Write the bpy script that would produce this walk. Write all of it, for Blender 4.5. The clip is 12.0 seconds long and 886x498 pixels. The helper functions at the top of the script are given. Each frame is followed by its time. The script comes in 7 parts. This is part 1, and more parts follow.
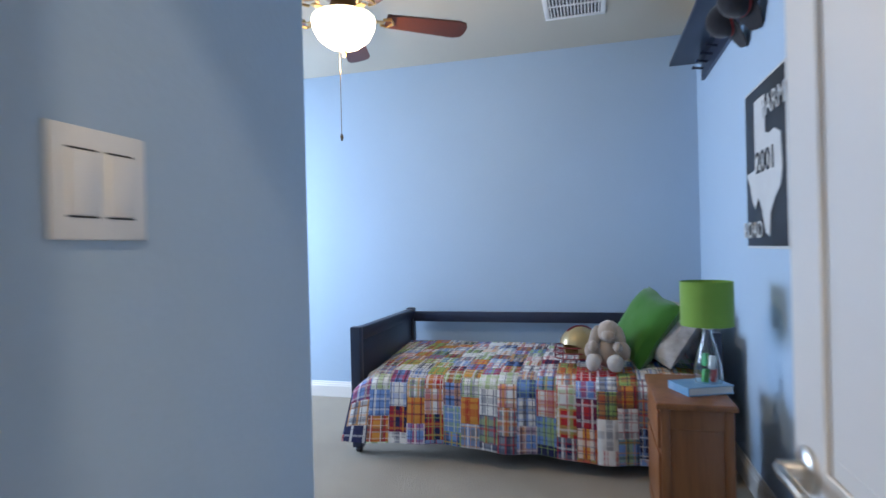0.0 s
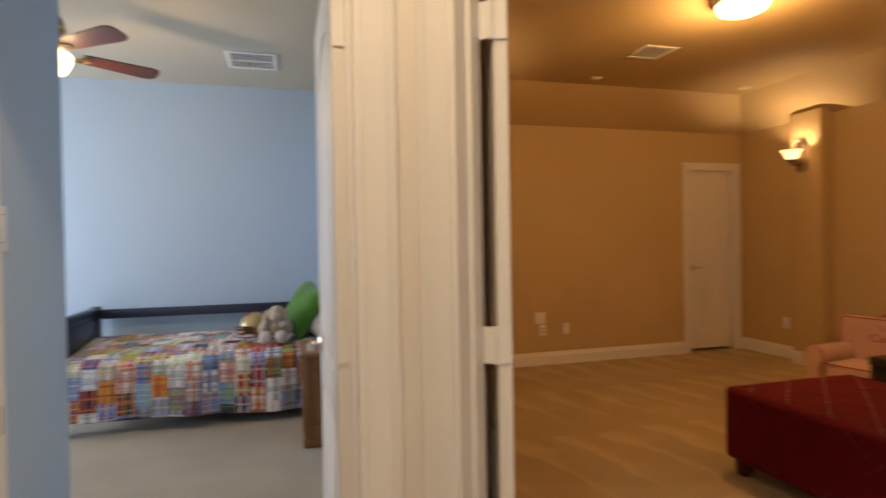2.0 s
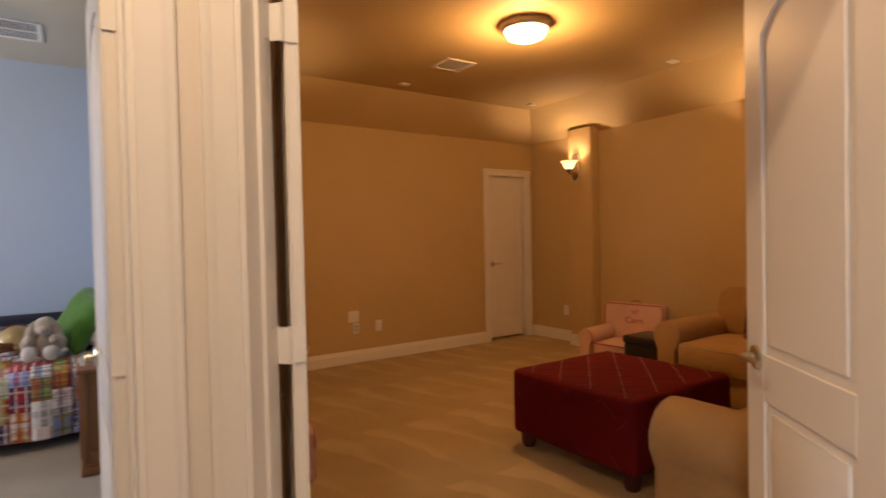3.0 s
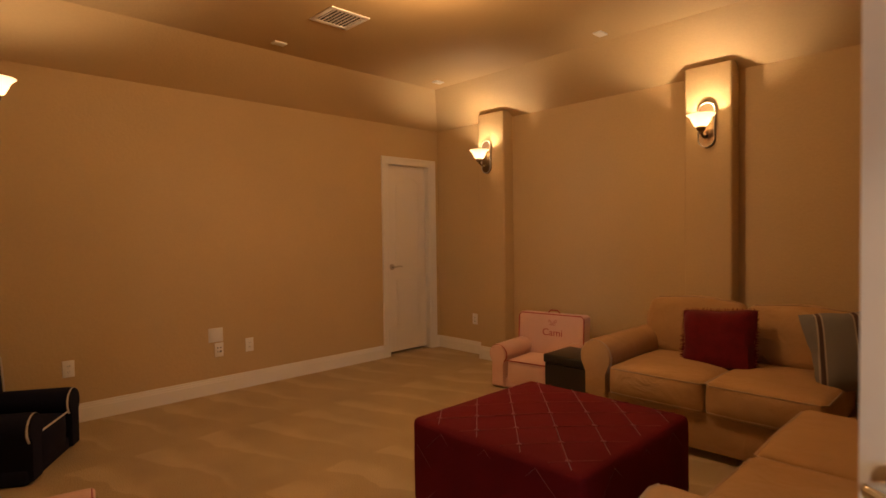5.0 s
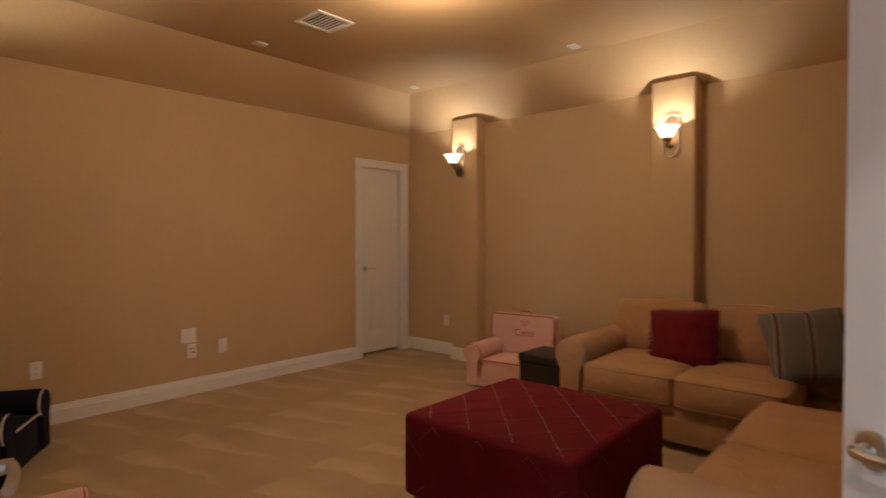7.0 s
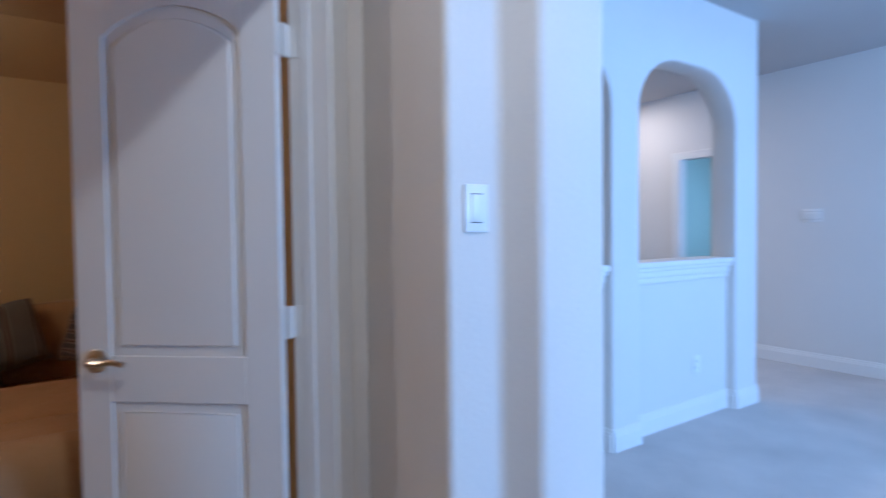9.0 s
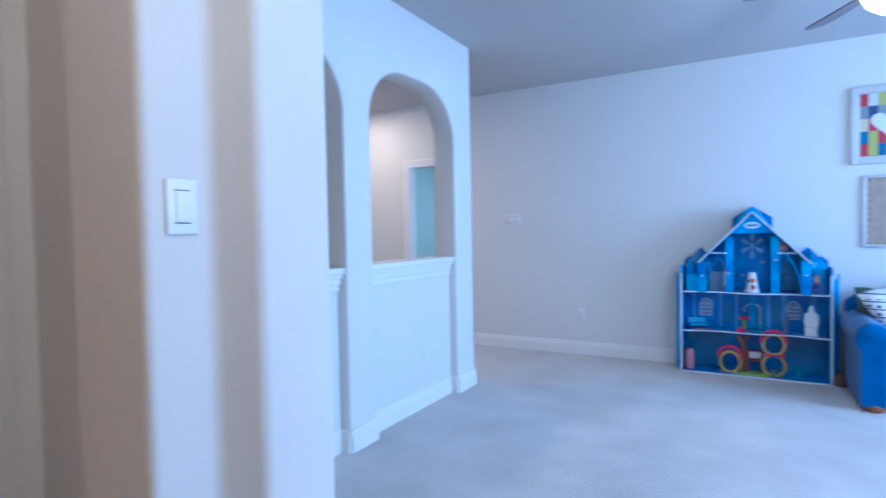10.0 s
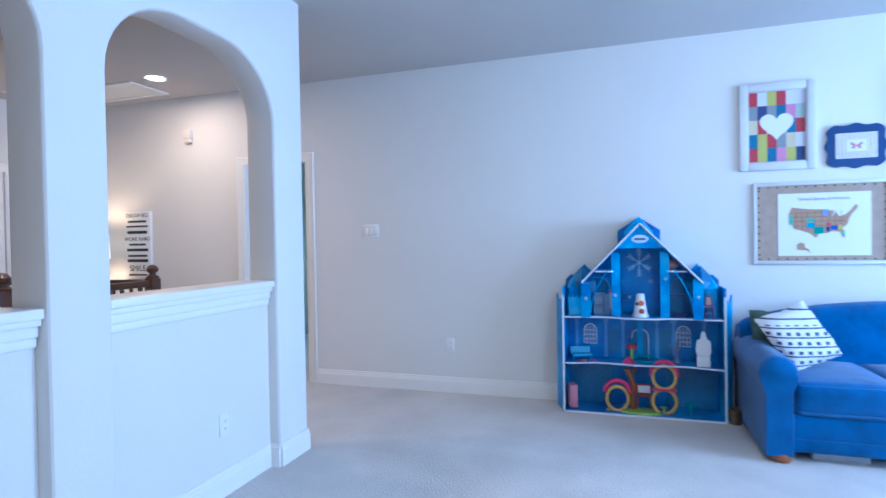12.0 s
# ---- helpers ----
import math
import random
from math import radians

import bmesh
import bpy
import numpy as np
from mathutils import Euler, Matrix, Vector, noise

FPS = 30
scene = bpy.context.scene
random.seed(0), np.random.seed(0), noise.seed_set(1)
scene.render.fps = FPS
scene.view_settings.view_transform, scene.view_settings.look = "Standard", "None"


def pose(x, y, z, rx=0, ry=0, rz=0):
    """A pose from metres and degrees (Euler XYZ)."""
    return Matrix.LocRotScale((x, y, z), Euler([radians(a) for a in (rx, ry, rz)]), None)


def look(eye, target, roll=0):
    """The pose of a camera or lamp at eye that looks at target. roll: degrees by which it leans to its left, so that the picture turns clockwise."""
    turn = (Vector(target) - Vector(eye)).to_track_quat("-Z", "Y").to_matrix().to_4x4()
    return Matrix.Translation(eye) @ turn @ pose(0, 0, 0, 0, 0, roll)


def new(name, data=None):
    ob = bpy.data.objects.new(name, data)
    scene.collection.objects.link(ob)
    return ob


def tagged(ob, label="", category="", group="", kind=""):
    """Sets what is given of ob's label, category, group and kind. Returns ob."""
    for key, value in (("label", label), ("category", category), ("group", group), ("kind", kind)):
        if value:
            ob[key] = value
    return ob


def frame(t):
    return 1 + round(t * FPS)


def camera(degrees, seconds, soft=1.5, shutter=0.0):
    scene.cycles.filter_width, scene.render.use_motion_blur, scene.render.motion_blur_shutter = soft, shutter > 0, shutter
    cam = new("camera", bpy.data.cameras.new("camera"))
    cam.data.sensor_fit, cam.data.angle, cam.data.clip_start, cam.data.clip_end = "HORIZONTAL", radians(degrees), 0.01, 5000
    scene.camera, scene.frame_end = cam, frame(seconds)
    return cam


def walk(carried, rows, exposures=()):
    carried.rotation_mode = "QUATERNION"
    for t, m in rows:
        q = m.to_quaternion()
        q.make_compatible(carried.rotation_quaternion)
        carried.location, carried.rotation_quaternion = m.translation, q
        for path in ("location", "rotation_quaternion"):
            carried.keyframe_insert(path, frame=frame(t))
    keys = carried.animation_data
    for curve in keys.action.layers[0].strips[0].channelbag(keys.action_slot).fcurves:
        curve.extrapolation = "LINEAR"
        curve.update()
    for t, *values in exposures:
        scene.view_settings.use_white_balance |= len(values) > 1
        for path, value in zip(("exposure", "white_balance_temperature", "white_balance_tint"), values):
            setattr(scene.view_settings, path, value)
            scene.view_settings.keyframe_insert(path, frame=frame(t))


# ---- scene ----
cam = camera(78.0, 12.0, shutter=0.5)
PATH = [
    (0, (2.195, 1.166, 1.245), (1.665, 3.094, 1.242), -1.4),
    (0.5, (2.236, 0.766, 1.251), (1.806, 2.719, 1.249), -0.9),
    (1, (2.324, 0.463, 1.265), (1.964, 2.43, 1.263), -0.8),
    (1.5, (2.365, 0.212, 1.274), (2.384, 2.212, 1.257), -0.8),
    (2, (2.394, 0.058, 1.265), (2.924, 1.986, 1.243), -1.0),
    (2.5, (2.414, 0.005, 1.269), (3.296, 1.8, 1.235), -1.1),
    (3, (2.429, -0.017, 1.269), (3.551, 1.638, 1.23), -1.2),
    (3.5, (2.479, 0.043, 1.268), (3.773, 1.567, 1.224), -1.1),
    (3.7, (2.551, 0.117, 1.265), (3.884, 1.608, 1.218), -1.2),
    (5.3, (3.133, 0.774, 1.289), (4.527, 2.208, 1.237), -0.8),
    (5.5, (3.177, 0.836, 1.293), (4.569, 2.271, 1.247), -0.8),
    (6, (3.217, 0.871, 1.304), (4.607, 2.309, 1.262), -0.7),
    (6.5, (3.14, 0.807, 1.29), (4.532, 2.243, 1.257), -0.7),
    (6.7, (3.041, 0.732, 1.282), (4.445, 2.155, 1.247), -0.5),
    (8.3, (2.324, 0.675, 1.24), (4.319, 0.537, 1.229), 0.5),
    (8.5, (2.3, 0.69, 1.236), (4.253, 0.26, 1.228), 0.2),
    (8.8, (2.246, 0.805, 1.262), (4.024, -0.109, 1.204), -0.5),
    (9, (2.224, 0.81, 1.263), (3.884, -0.305, 1.202), -0.7),
    (9.5, (2.183, 0.798, 1.257), (3.507, -0.7, 1.194), -0.7),
    (10, (2.232, 0.735, 1.256), (3.221, -1.002, 1.195), -1.1),
    (10.2, (2.265, 0.656, 1.268), (3.139, -1.142, 1.206), -1.1),
    (10.5, (2.262, 0.523, 1.278), (3.026, -1.324, 1.217), -1.0),
    (11, (2.298, 0.257, 1.266), (2.904, -1.648, 1.215), -0.9),
    (11.5, (2.339, -0.06, 1.248), (2.858, -1.991, 1.216), -1.0),
    (12, (2.377, -0.33, 1.271), (2.995, -2.232, 1.244), -1.0),
]
EXPOSURES = [
    (0.0, 0.0, 5650, 10), (1.0, 0.0, 6250, 10), (1.5, 0.0, 6700, 10), (3.0, 0.0, 7450, 22), (3.7, 0.0, 7450, 22), (5.5, 0.12, 5850, 15), (6.5, 0.15, 4900, 10),
    (8.4, -0.1, 4250, 10), (9.0, -0.2, 3950, 10), (9.5, -0.15, 4050, 10), (10.5, -0.08, 4180, 10), (11.3, 0.04, 4330, 10), (12.0, 0.0, 4380, 10),
]
walk(cam, [(t, look(eye, goal, roll)) for t, eye, goal, roll in PATH], EXPOSURES)

# ---- world and large lights ----
world = bpy.data.worlds.new("sky")
scene.world = world
world.use_nodes = True
wn = world.node_tree
sky = wn.nodes.new("ShaderNodeTexSky")
sky.sky_type, sky.sun_disc, sky.sun_elevation, sky.sun_rotation = "NISHITA", False, radians(48), radians(200)
wn.links.new(sky.outputs[0], wn.nodes["Background"].inputs[0])
wn.nodes["Background"].inputs[1].default_value = 0.12


def lamp(name, kind, at, energy, color, size=0.1, size_y=None, aim=None):
    data = bpy.data.lights.new(name, kind)
    data.energy, data.color = energy, color
    if kind == "AREA":
        data.shape, data.size, data.size_y = "RECTANGLE", size, size_y or size
    else:
        data.shadow_soft_size = size
    ob = new(name, data)
    ob.matrix_world = look(at, aim) if aim else Matrix.Translation(at)
    return ob


WARM, WARMER, DAY = (1.0, 0.72, 0.42), (1.0, 0.60, 0.26), (0.72, 0.85, 1.05)
lamp("bedroom_daylight", "AREA", (-1.58, 4.60, 1.5), 112, DAY, 1.4, 1.3, (2.0, 4.4, 1.0))
lamp("playroom_daylight", "AREA", (-2.54, -2.9, 1.5), 255, (0.67, 0.85, 1.05), 2.7, 1.45, (3.0, -3.1, 1.0))
lamp("bathroom_daylight", "AREA", (5.4, -7.1, 1.6), 18, (0.88, 1.0, 0.98), 1.0, 1.2, (5.4, -4.7, 1.2))
lamp("sconce_bulb", "POINT", (7.103, 4.305, 2.055), 16, (1.0, 0.72, 0.42), 0.018)
lamp("sconce_bulb", "POINT", (3.367, 4.258, 2.055), 16, (1.0, 0.72, 0.42), 0.018)
lamp("sconce_bulb", "POINT", (7.103, 2.183, 2.055), 16, (1.0, 0.72, 0.42), 0.018)
lamp("fan_bulb", "POINT", (1.055, 3.60, 2.15), 29, WARM, 0.05)
lamp("ceiling_bulb", "POINT", (5.07, 2.80, 2.55), 44, WARMER, 0.06)
lamp("ceiling_diffuser", "AREA", (5.07, 2.80, 2.612), 5, WARMER, 0.2, 0.2, (5.07, 2.80, 0))
lamp("recessed_bulb", "AREA", (5.8, -2.71, 2.715), 28, (1.0, 0.66, 0.38), 0.13, 0.13, (5.8, -2.71, 0))
lamp("recessed_bulb", "AREA", (2.35, 0.55, 2.715), 19, (1.0, 0.76, 0.48), 0.13, 0.13, (2.35, 0.55, 0))
lamp("recessed_bulb", "AREA", (6.21, -4.11, 2.715), 14, (1.0, 0.64, 0.36), 0.13, 0.13, (6.21, -4.11, 0))
lamp("table_lamp_bulb", "POINT", (7.37, -4.42, 1.30), 13, (1.0, 0.62, 0.30), 0.04)
lamp("fan_bulb", "POINT", (1.65, -2.5, 2.20), 44, (1.0, 0.92, 0.82), 0.05)
lamp("globe_bulb", "POINT", (5.15, -6.2, 2.0), 8, (1.0, 0.95, 0.85), 0.05)


# ---- materials ----
def mat(name, color, rough=0.6, metal=0.0, tint=0.06, scale=6.0, grain=200.0, bump=0.1, dist=0.001, emit=0.0, spec=0.5, coat=0.0, sheen=0.0, color2=None, mottled=0.5, wrinkle=0.0, stretch=None):
    """A surface with variation at a large and a small scale; stretch draws the grain out along an axis."""
    m = bpy.data.materials.new(name)
    m.use_nodes = True
    nt = m.node_tree
    b = nt.nodes["Principled BSDF"]
    co = nt.nodes.new("ShaderNodeTexCoord")
    big = nt.nodes.new("ShaderNodeTexNoise")
    big.inputs["Scale"].default_value, big.inputs["Detail"].default_value = scale, 4
    fine = nt.nodes.new("ShaderNodeTexNoise")
    fine.inputs["Scale"].default_value, fine.inputs["Detail"].default_value = grain, 3
    where = co.outputs["Object"]
    if stretch:
        lay = nt.nodes.new("ShaderNodeMapping")
        lay.inputs["Scale"].default_value = stretch
        nt.links.new(where, lay.inputs["Vector"])
        where = lay.outputs[0]
    nt.links.new(where, big.inputs["Vector"])
    nt.links.new(where, fine.inputs["Vector"])
    mix = nt.nodes.new("ShaderNodeMix")
    mix.data_type = "RGBA"
    c2 = color2 or tuple(max(0.0, c * (1 - 3 * tint)) for c in color)
    mix.inputs["A"].default_value, mix.inputs["B"].default_value = (*color, 1), (*c2, 1)
    add = nt.nodes.new("ShaderNodeMath")
    add.operation, add.use_clamp = "MULTIPLY_ADD", True
    nt.links.new(big.outputs[0], add.inputs[0])
    add.inputs[1].default_value = 1.4
    sub = nt.nodes.new("ShaderNodeMath")
    sub.operation = "MULTIPLY_ADD"
    nt.links.new(fine.outputs[0], sub.inputs[0])
    sub.inputs[1].default_value, sub.inputs[2].default_value = 0.8, -0.4 - 0.7 + mottled * 0.8
    nt.links.new(sub.outputs[0], add.inputs[2])
    nt.links.new(add.outputs[0], mix.inputs["Factor"])
    nt.links.new(mix.outputs["Result"], b.inputs["Base Color"])
    b.inputs["Roughness"].default_value, b.inputs["Metallic"].default_value = rough, metal
    b.inputs["Specular IOR Level"].default_value = spec
    b.inputs["Coat Weight"].default_value = coat
    b.inputs["Sheen Weight"].default_value = sheen
    if bump:
        bp = nt.nodes.new("ShaderNodeBump")
        bp.inputs["Strength"].default_value, bp.inputs["Distance"].default_value = bump, dist
        nt.links.new(fine.outputs[0], bp.inputs["Height"])
        if wrinkle:
            fold = nt.nodes.new("ShaderNodeTexNoise")
            fold.inputs["Scale"].default_value, fold.inputs["Detail"].default_value, fold.inputs["Distortion"].default_value = 7.0, 2, 1.2
            nt.links.new(co.outputs["Object"], fold.inputs["Vector"])
            wp = nt.nodes.new("ShaderNodeBump")
            wp.inputs["Strength"].default_value, wp.inputs["Distance"].default_value = 0.8, wrinkle
            nt.links.new(fold.outputs[0], wp.inputs["Height"])
            nt.links.new(wp.outputs[0], bp.inputs["Normal"])
        nt.links.new(bp.outputs[0], b.inputs["Normal"])
    if emit:
        b.inputs["Emission Color"].default_value, b.inputs["Emission Strength"].default_value = (*color, 1), emit
    return m


BLUE = mat("blue_wall_paint", (0.41, 0.525, 0.655), 0.75, tint=0.02, scale=1.5, grain=90, bump=0.25, dist=0.002)
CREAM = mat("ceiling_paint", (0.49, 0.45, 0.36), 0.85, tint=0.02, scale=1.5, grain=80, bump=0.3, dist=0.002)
HALL = mat("hall_wall_paint", (0.72, 0.66, 0.58), 0.75, tint=0.02, scale=1.5, grain=80, bump=0.3, dist=0.002)
PLAY = mat("playroom_wall_paint", (0.72, 0.69, 0.64), 0.75, tint=0.015, scale=1.5, grain=80, bump=0.3, dist=0.002)
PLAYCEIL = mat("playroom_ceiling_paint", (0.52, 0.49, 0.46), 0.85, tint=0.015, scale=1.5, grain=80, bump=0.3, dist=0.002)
TAN = mat("tan_wall_paint", (0.57, 0.41, 0.205), 0.7, tint=0.035, scale=1.3, grain=55, bump=0.6, dist=0.003)
MINT = mat("mint_wall_paint", (0.56, 0.63, 0.58), 0.75, tint=0.02, scale=1.5, grain=80, bump=0.3, dist=0.002)
TRIM = mat("white_trim_paint", (0.80, 0.77, 0.72), 0.38, tint=0.012, scale=5, grain=60, bump=0.03)
DOORWHITE = mat("white_door_paint", (0.78, 0.74, 0.68), 0.4, tint=0.012, scale=4, grain=60, bump=0.1)
PLASTIC = mat("white_plastic", (0.80, 0.78, 0.74), 0.35, tint=0.01, bump=0.0)
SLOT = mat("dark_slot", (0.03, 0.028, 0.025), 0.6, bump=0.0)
NICKEL = mat("satin_nickel", (0.62, 0.57, 0.50), 0.28, 1.0, tint=0.05, scale=30, bump=0.05)
BRONZE = mat("aged_bronze", (0.20, 0.13, 0.07), 0.4, 0.9, tint=0.1, scale=40, bump=0.1)
BRASS = mat("antique_brass", (0.62, 0.40, 0.14), 0.3, 1.0, tint=0.1, scale=40, bump=0.05)
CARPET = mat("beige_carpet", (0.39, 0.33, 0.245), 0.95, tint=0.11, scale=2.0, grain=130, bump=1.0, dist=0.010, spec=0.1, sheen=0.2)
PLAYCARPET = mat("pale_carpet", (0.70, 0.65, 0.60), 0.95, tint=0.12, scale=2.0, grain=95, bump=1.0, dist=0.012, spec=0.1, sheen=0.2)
NAVYWOOD = mat("navy_painted_wood", (0.022, 0.028, 0.055), 0.35, tint=0.08, scale=8, grain=60, bump=0.08)


# ---- mesh helpers ----
def obj(name, bm, material, parent=None, label="", smooth=35):
    me = bpy.data.meshes.new(name)
    bm.normal_update()
    bm.to_mesh(me)
    bm.free()
    for m in material if isinstance(material, (list, tuple)) else (material,):
        me.materials.append(m)
    if smooth:
        me.polygons.foreach_set("use_smooth", [True] * len(me.polygons))
        me.set_sharp_from_angle(angle=radians(smooth))
    ob = new(name, me)
    if parent is not None:
        ob.parent = parent
    if label:
        ob["label"] = label
    return ob


def part(name, bm, material, parent, label="", smooth=35):
    return obj(name, bm, material, parent, label, smooth)


def thing(name, at, turn, label, category, group=""):
    e = new(name)
    e.matrix_world = pose(at[0], at[1], at[2], 0, 0, turn)
    e.empty_display_size = 0.1
    return tagged(e, label, category, group)


def setting(name, bm, material, label, category="", smooth=30):
    return tagged(obj(name, bm, material, None, "", smooth), label, category or name.split("_")[0], kind="structure")


def bevelled(bm, r, seg=2):
    if r:
        bmesh.ops.bevel(bm, geom=list(bm.edges), offset=r, segments=seg, affect="EDGES", profile=0.5)
    return bm


def box(x0, y0, z0, x1, y1, z1, r=0.0, seg=2, bm=None):
    """A box; joined onto bm where one is given."""
    one = bmesh.new()
    v = [one.verts.new((x, y, z)) for z in (z0, z1) for x, y in ((x0, y0), (x1, y0), (x1, y1), (x0, y1))]
    for f in ((3, 2, 1, 0), (4, 5, 6, 7), (0, 1, 5, 4), (1, 2, 6, 5), (2, 3, 7, 6), (3, 0, 4, 7)):
        one.faces.new([v[i] for i in f])
    bevelled(one, r, seg)
    return one if bm is None else joined(bm, one)


def joined(bm, other):
    me = bpy.data.meshes.new("join")
    other.to_mesh(me)
    other.free()
    bm.from_mesh(me)
    bpy.data.meshes.remove(me)
    return bm


def boxes(*rows, r=0.0, seg=2):
    bm = bmesh.new()
    for row in rows:
        box(*row, r=r, seg=seg, bm=bm)
    return bm


def prism(points, z0, z1, r=0.0, seg=3, bm=None, corners=None):
    """An upright prism over an outline given anticlockwise; r rounds its upright edges."""
    one = bmesh.new()
    low = [one.verts.new((x, y, z0)) for x, y in points]
    top = [one.verts.new((x, y, z1)) for x, y in points]
    one.faces.new(low[::-1])
    one.faces.new(top)
    n = len(points)
    for i in range(n):
        one.faces.new((low[i], low[(i + 1) % n], top[(i + 1) % n], top[i]))
    if r:
        edges = [e for e in one.edges if abs(e.verts[0].co.z - e.verts[1].co.z) > 0.001]
        if corners is not None:
            keep = [Vector(points[i]) for i in corners]
            edges = [e for e in edges if any((e.verts[0].co.xy - k).length < 0.001 for k in keep)]
        bmesh.ops.bevel(one, geom=edges, offset=r, segments=seg, affect="EDGES", profile=0.5)
    return one if bm is None else joined(bm, one)


def moved(bm, m):
    bm.transform(m)
    return bm


def lathe(profile, steps=24, bm=None, at=(0, 0, 0)):
    """A turned shape from rows of (radius, height)."""
    one = bmesh.new()
    rings = []
    for rad, z in profile:
        if rad < 1e-5:
            rings.append([one.verts.new((at[0], at[1], at[2] + z))])
        else:
            rings.append([one.verts.new((at[0] + rad * math.cos(2 * math.pi * i / steps), at[1] + rad * math.sin(2 * math.pi * i / steps), at[2] + z)) for i in range(steps)])
    for a, b in zip(rings, rings[1:]):
        for i in range(steps):
            j = (i + 1) % steps
            if len(a) == 1 and len(b) == 1:
                continue
            if len(a) == 1:
                one.faces.new((a[0], b[j], b[i]))
            elif len(b) == 1:
                one.faces.new((a[i], a[j], b[0]))
            else:
                one.faces.new((a[i], a[j], b[j], b[i]))
    bmesh.ops.recalc_face_normals(one, faces=one.faces)
    return one if bm is None else joined(bm, one)


def tube(points, radius, steps=8, bm=None, closed=False):
    """A round rod along a line of points."""
    one = bmesh.new()
    pts = [Vector(p) for p in points]
    rings = []
    for i, p in enumerate(pts):
        a = pts[i - 1] if i or closed else p
        b = pts[(i + 1) % len(pts)] if i < len(pts) - 1 or closed else p
        d = (b - a).normalized()
        side = d.cross(Vector((0.13, 0.29, 0.95)))
        if side.length < 0.05:
            side = d.cross(Vector((1, 0, 0)))
        side.normalize()
        up = side.cross(d)
        rings.append([one.verts.new(p + radius * (side * math.cos(2 * math.pi * k / steps) + up * math.sin(2 * math.pi * k / steps))) for k in range(steps)])
    pairs = list(zip(rings, rings[1:])) + ([(rings[-1], rings[0])] if closed else [])
    for a, b in pairs:
        for k in range(steps):
            one.faces.new((a[k], a[(k + 1) % steps], b[(k + 1) % steps], b[k]))
    if not closed:
        one.faces.new(rings[0][::-1])
        one.faces.new(rings[-1])
    bmesh.ops.recalc_face_normals(one, faces=one.faces)
    return one if bm is None else joined(bm, one)


def soft_box(sx, sy, sz, r, puff=0.0, cuts=4, seg=3):
    """A cushion block centred on x and y, standing on z = 0, with round edges and swollen faces."""
    bm = box(-sx / 2, -sy / 2, 0, sx / 2, sy / 2, sz, r, seg)
    if puff:
        long_edges = [e for e in bm.edges if e.calc_length() > min(sx, sy, sz) * 0.45]
        bmesh.ops.subdivide_edges(bm, edges=long_edges, cuts=cuts, use_grid_fill=True)
        for v in bm.verts:
            u, w, h = 2 * v.co.x / sx, 2 * v.co.y / sy, 2 * v.co.z / sz - 1
            fu, fw, fh = max(0, 1 - u * u), max(0, 1 - w * w), max(0, 1 - h * h)
            v.co += Vector((u * fw * fh, w * fu * fh, h * fu * fw)) * puff
            v.co += noise.noise_vector(v.co * 6) * puff * 0.22
    return bm


def throw_pillow(w, h, d, n=14, frill=0.0):
    """A square cushion standing in the x-z plane, centred, thick along y."""
    bm = bmesh.new()
    grids = []
    for s in (-1, 1):
        g = []
        for i in range(n + 1):
            row = []
            for j in range(n + 1):
                u, v = 2 * i / n - 1, 2 * j / n - 1
                t = (max(0, 1 - u ** 4) * max(0, 1 - v ** 4)) ** 0.55
                pinch = 1 - 0.06 * (1 - abs(u * v)) * max(abs(u), abs(v)) ** 4
                p = Vector((u * w / 2 * pinch, s * d / 2 * t, v * h / 2 * pinch))
                p += noise.noise_vector(p * 9 + Vector((s, 0, 0))) * 0.010
                row.append(bm.verts.new(p))
            g.append(row)
        grids.append(g)
        for i in range(n):
            for j in range(n):
                q = (g[i][j], g[i + 1][j], g[i + 1][j + 1], g[i][j + 1])
                bm.faces.new(q if s < 0 else q[::-1])
    bmesh.ops.remove_doubles(bm, verts=bm.verts, dist=0.016)
    return bm


def words(text, size, depth=0.002, font_bold=False):
    """Lettering as a bmesh in the x-y plane, centred."""
    cu = bpy.data.curves.new("words", "FONT")
    cu.body, cu.size, cu.extrude, cu.align_x, cu.align_y = text, size, depth, "CENTER", "CENTER"
    ob = bpy.data.objects.new("words", cu)
    me = bpy.data.meshes.new_from_object(ob)
    bm = bmesh.new()
    bm.from_mesh(me)
    bpy.data.objects.remove(ob)
    bpy.data.meshes.remove(me)
    bpy.data.curves.remove(cu)
    return bm


# ---- the large structure ----
H = 2.74
UP = pose(0, 0, 0, 90, 0, 0)


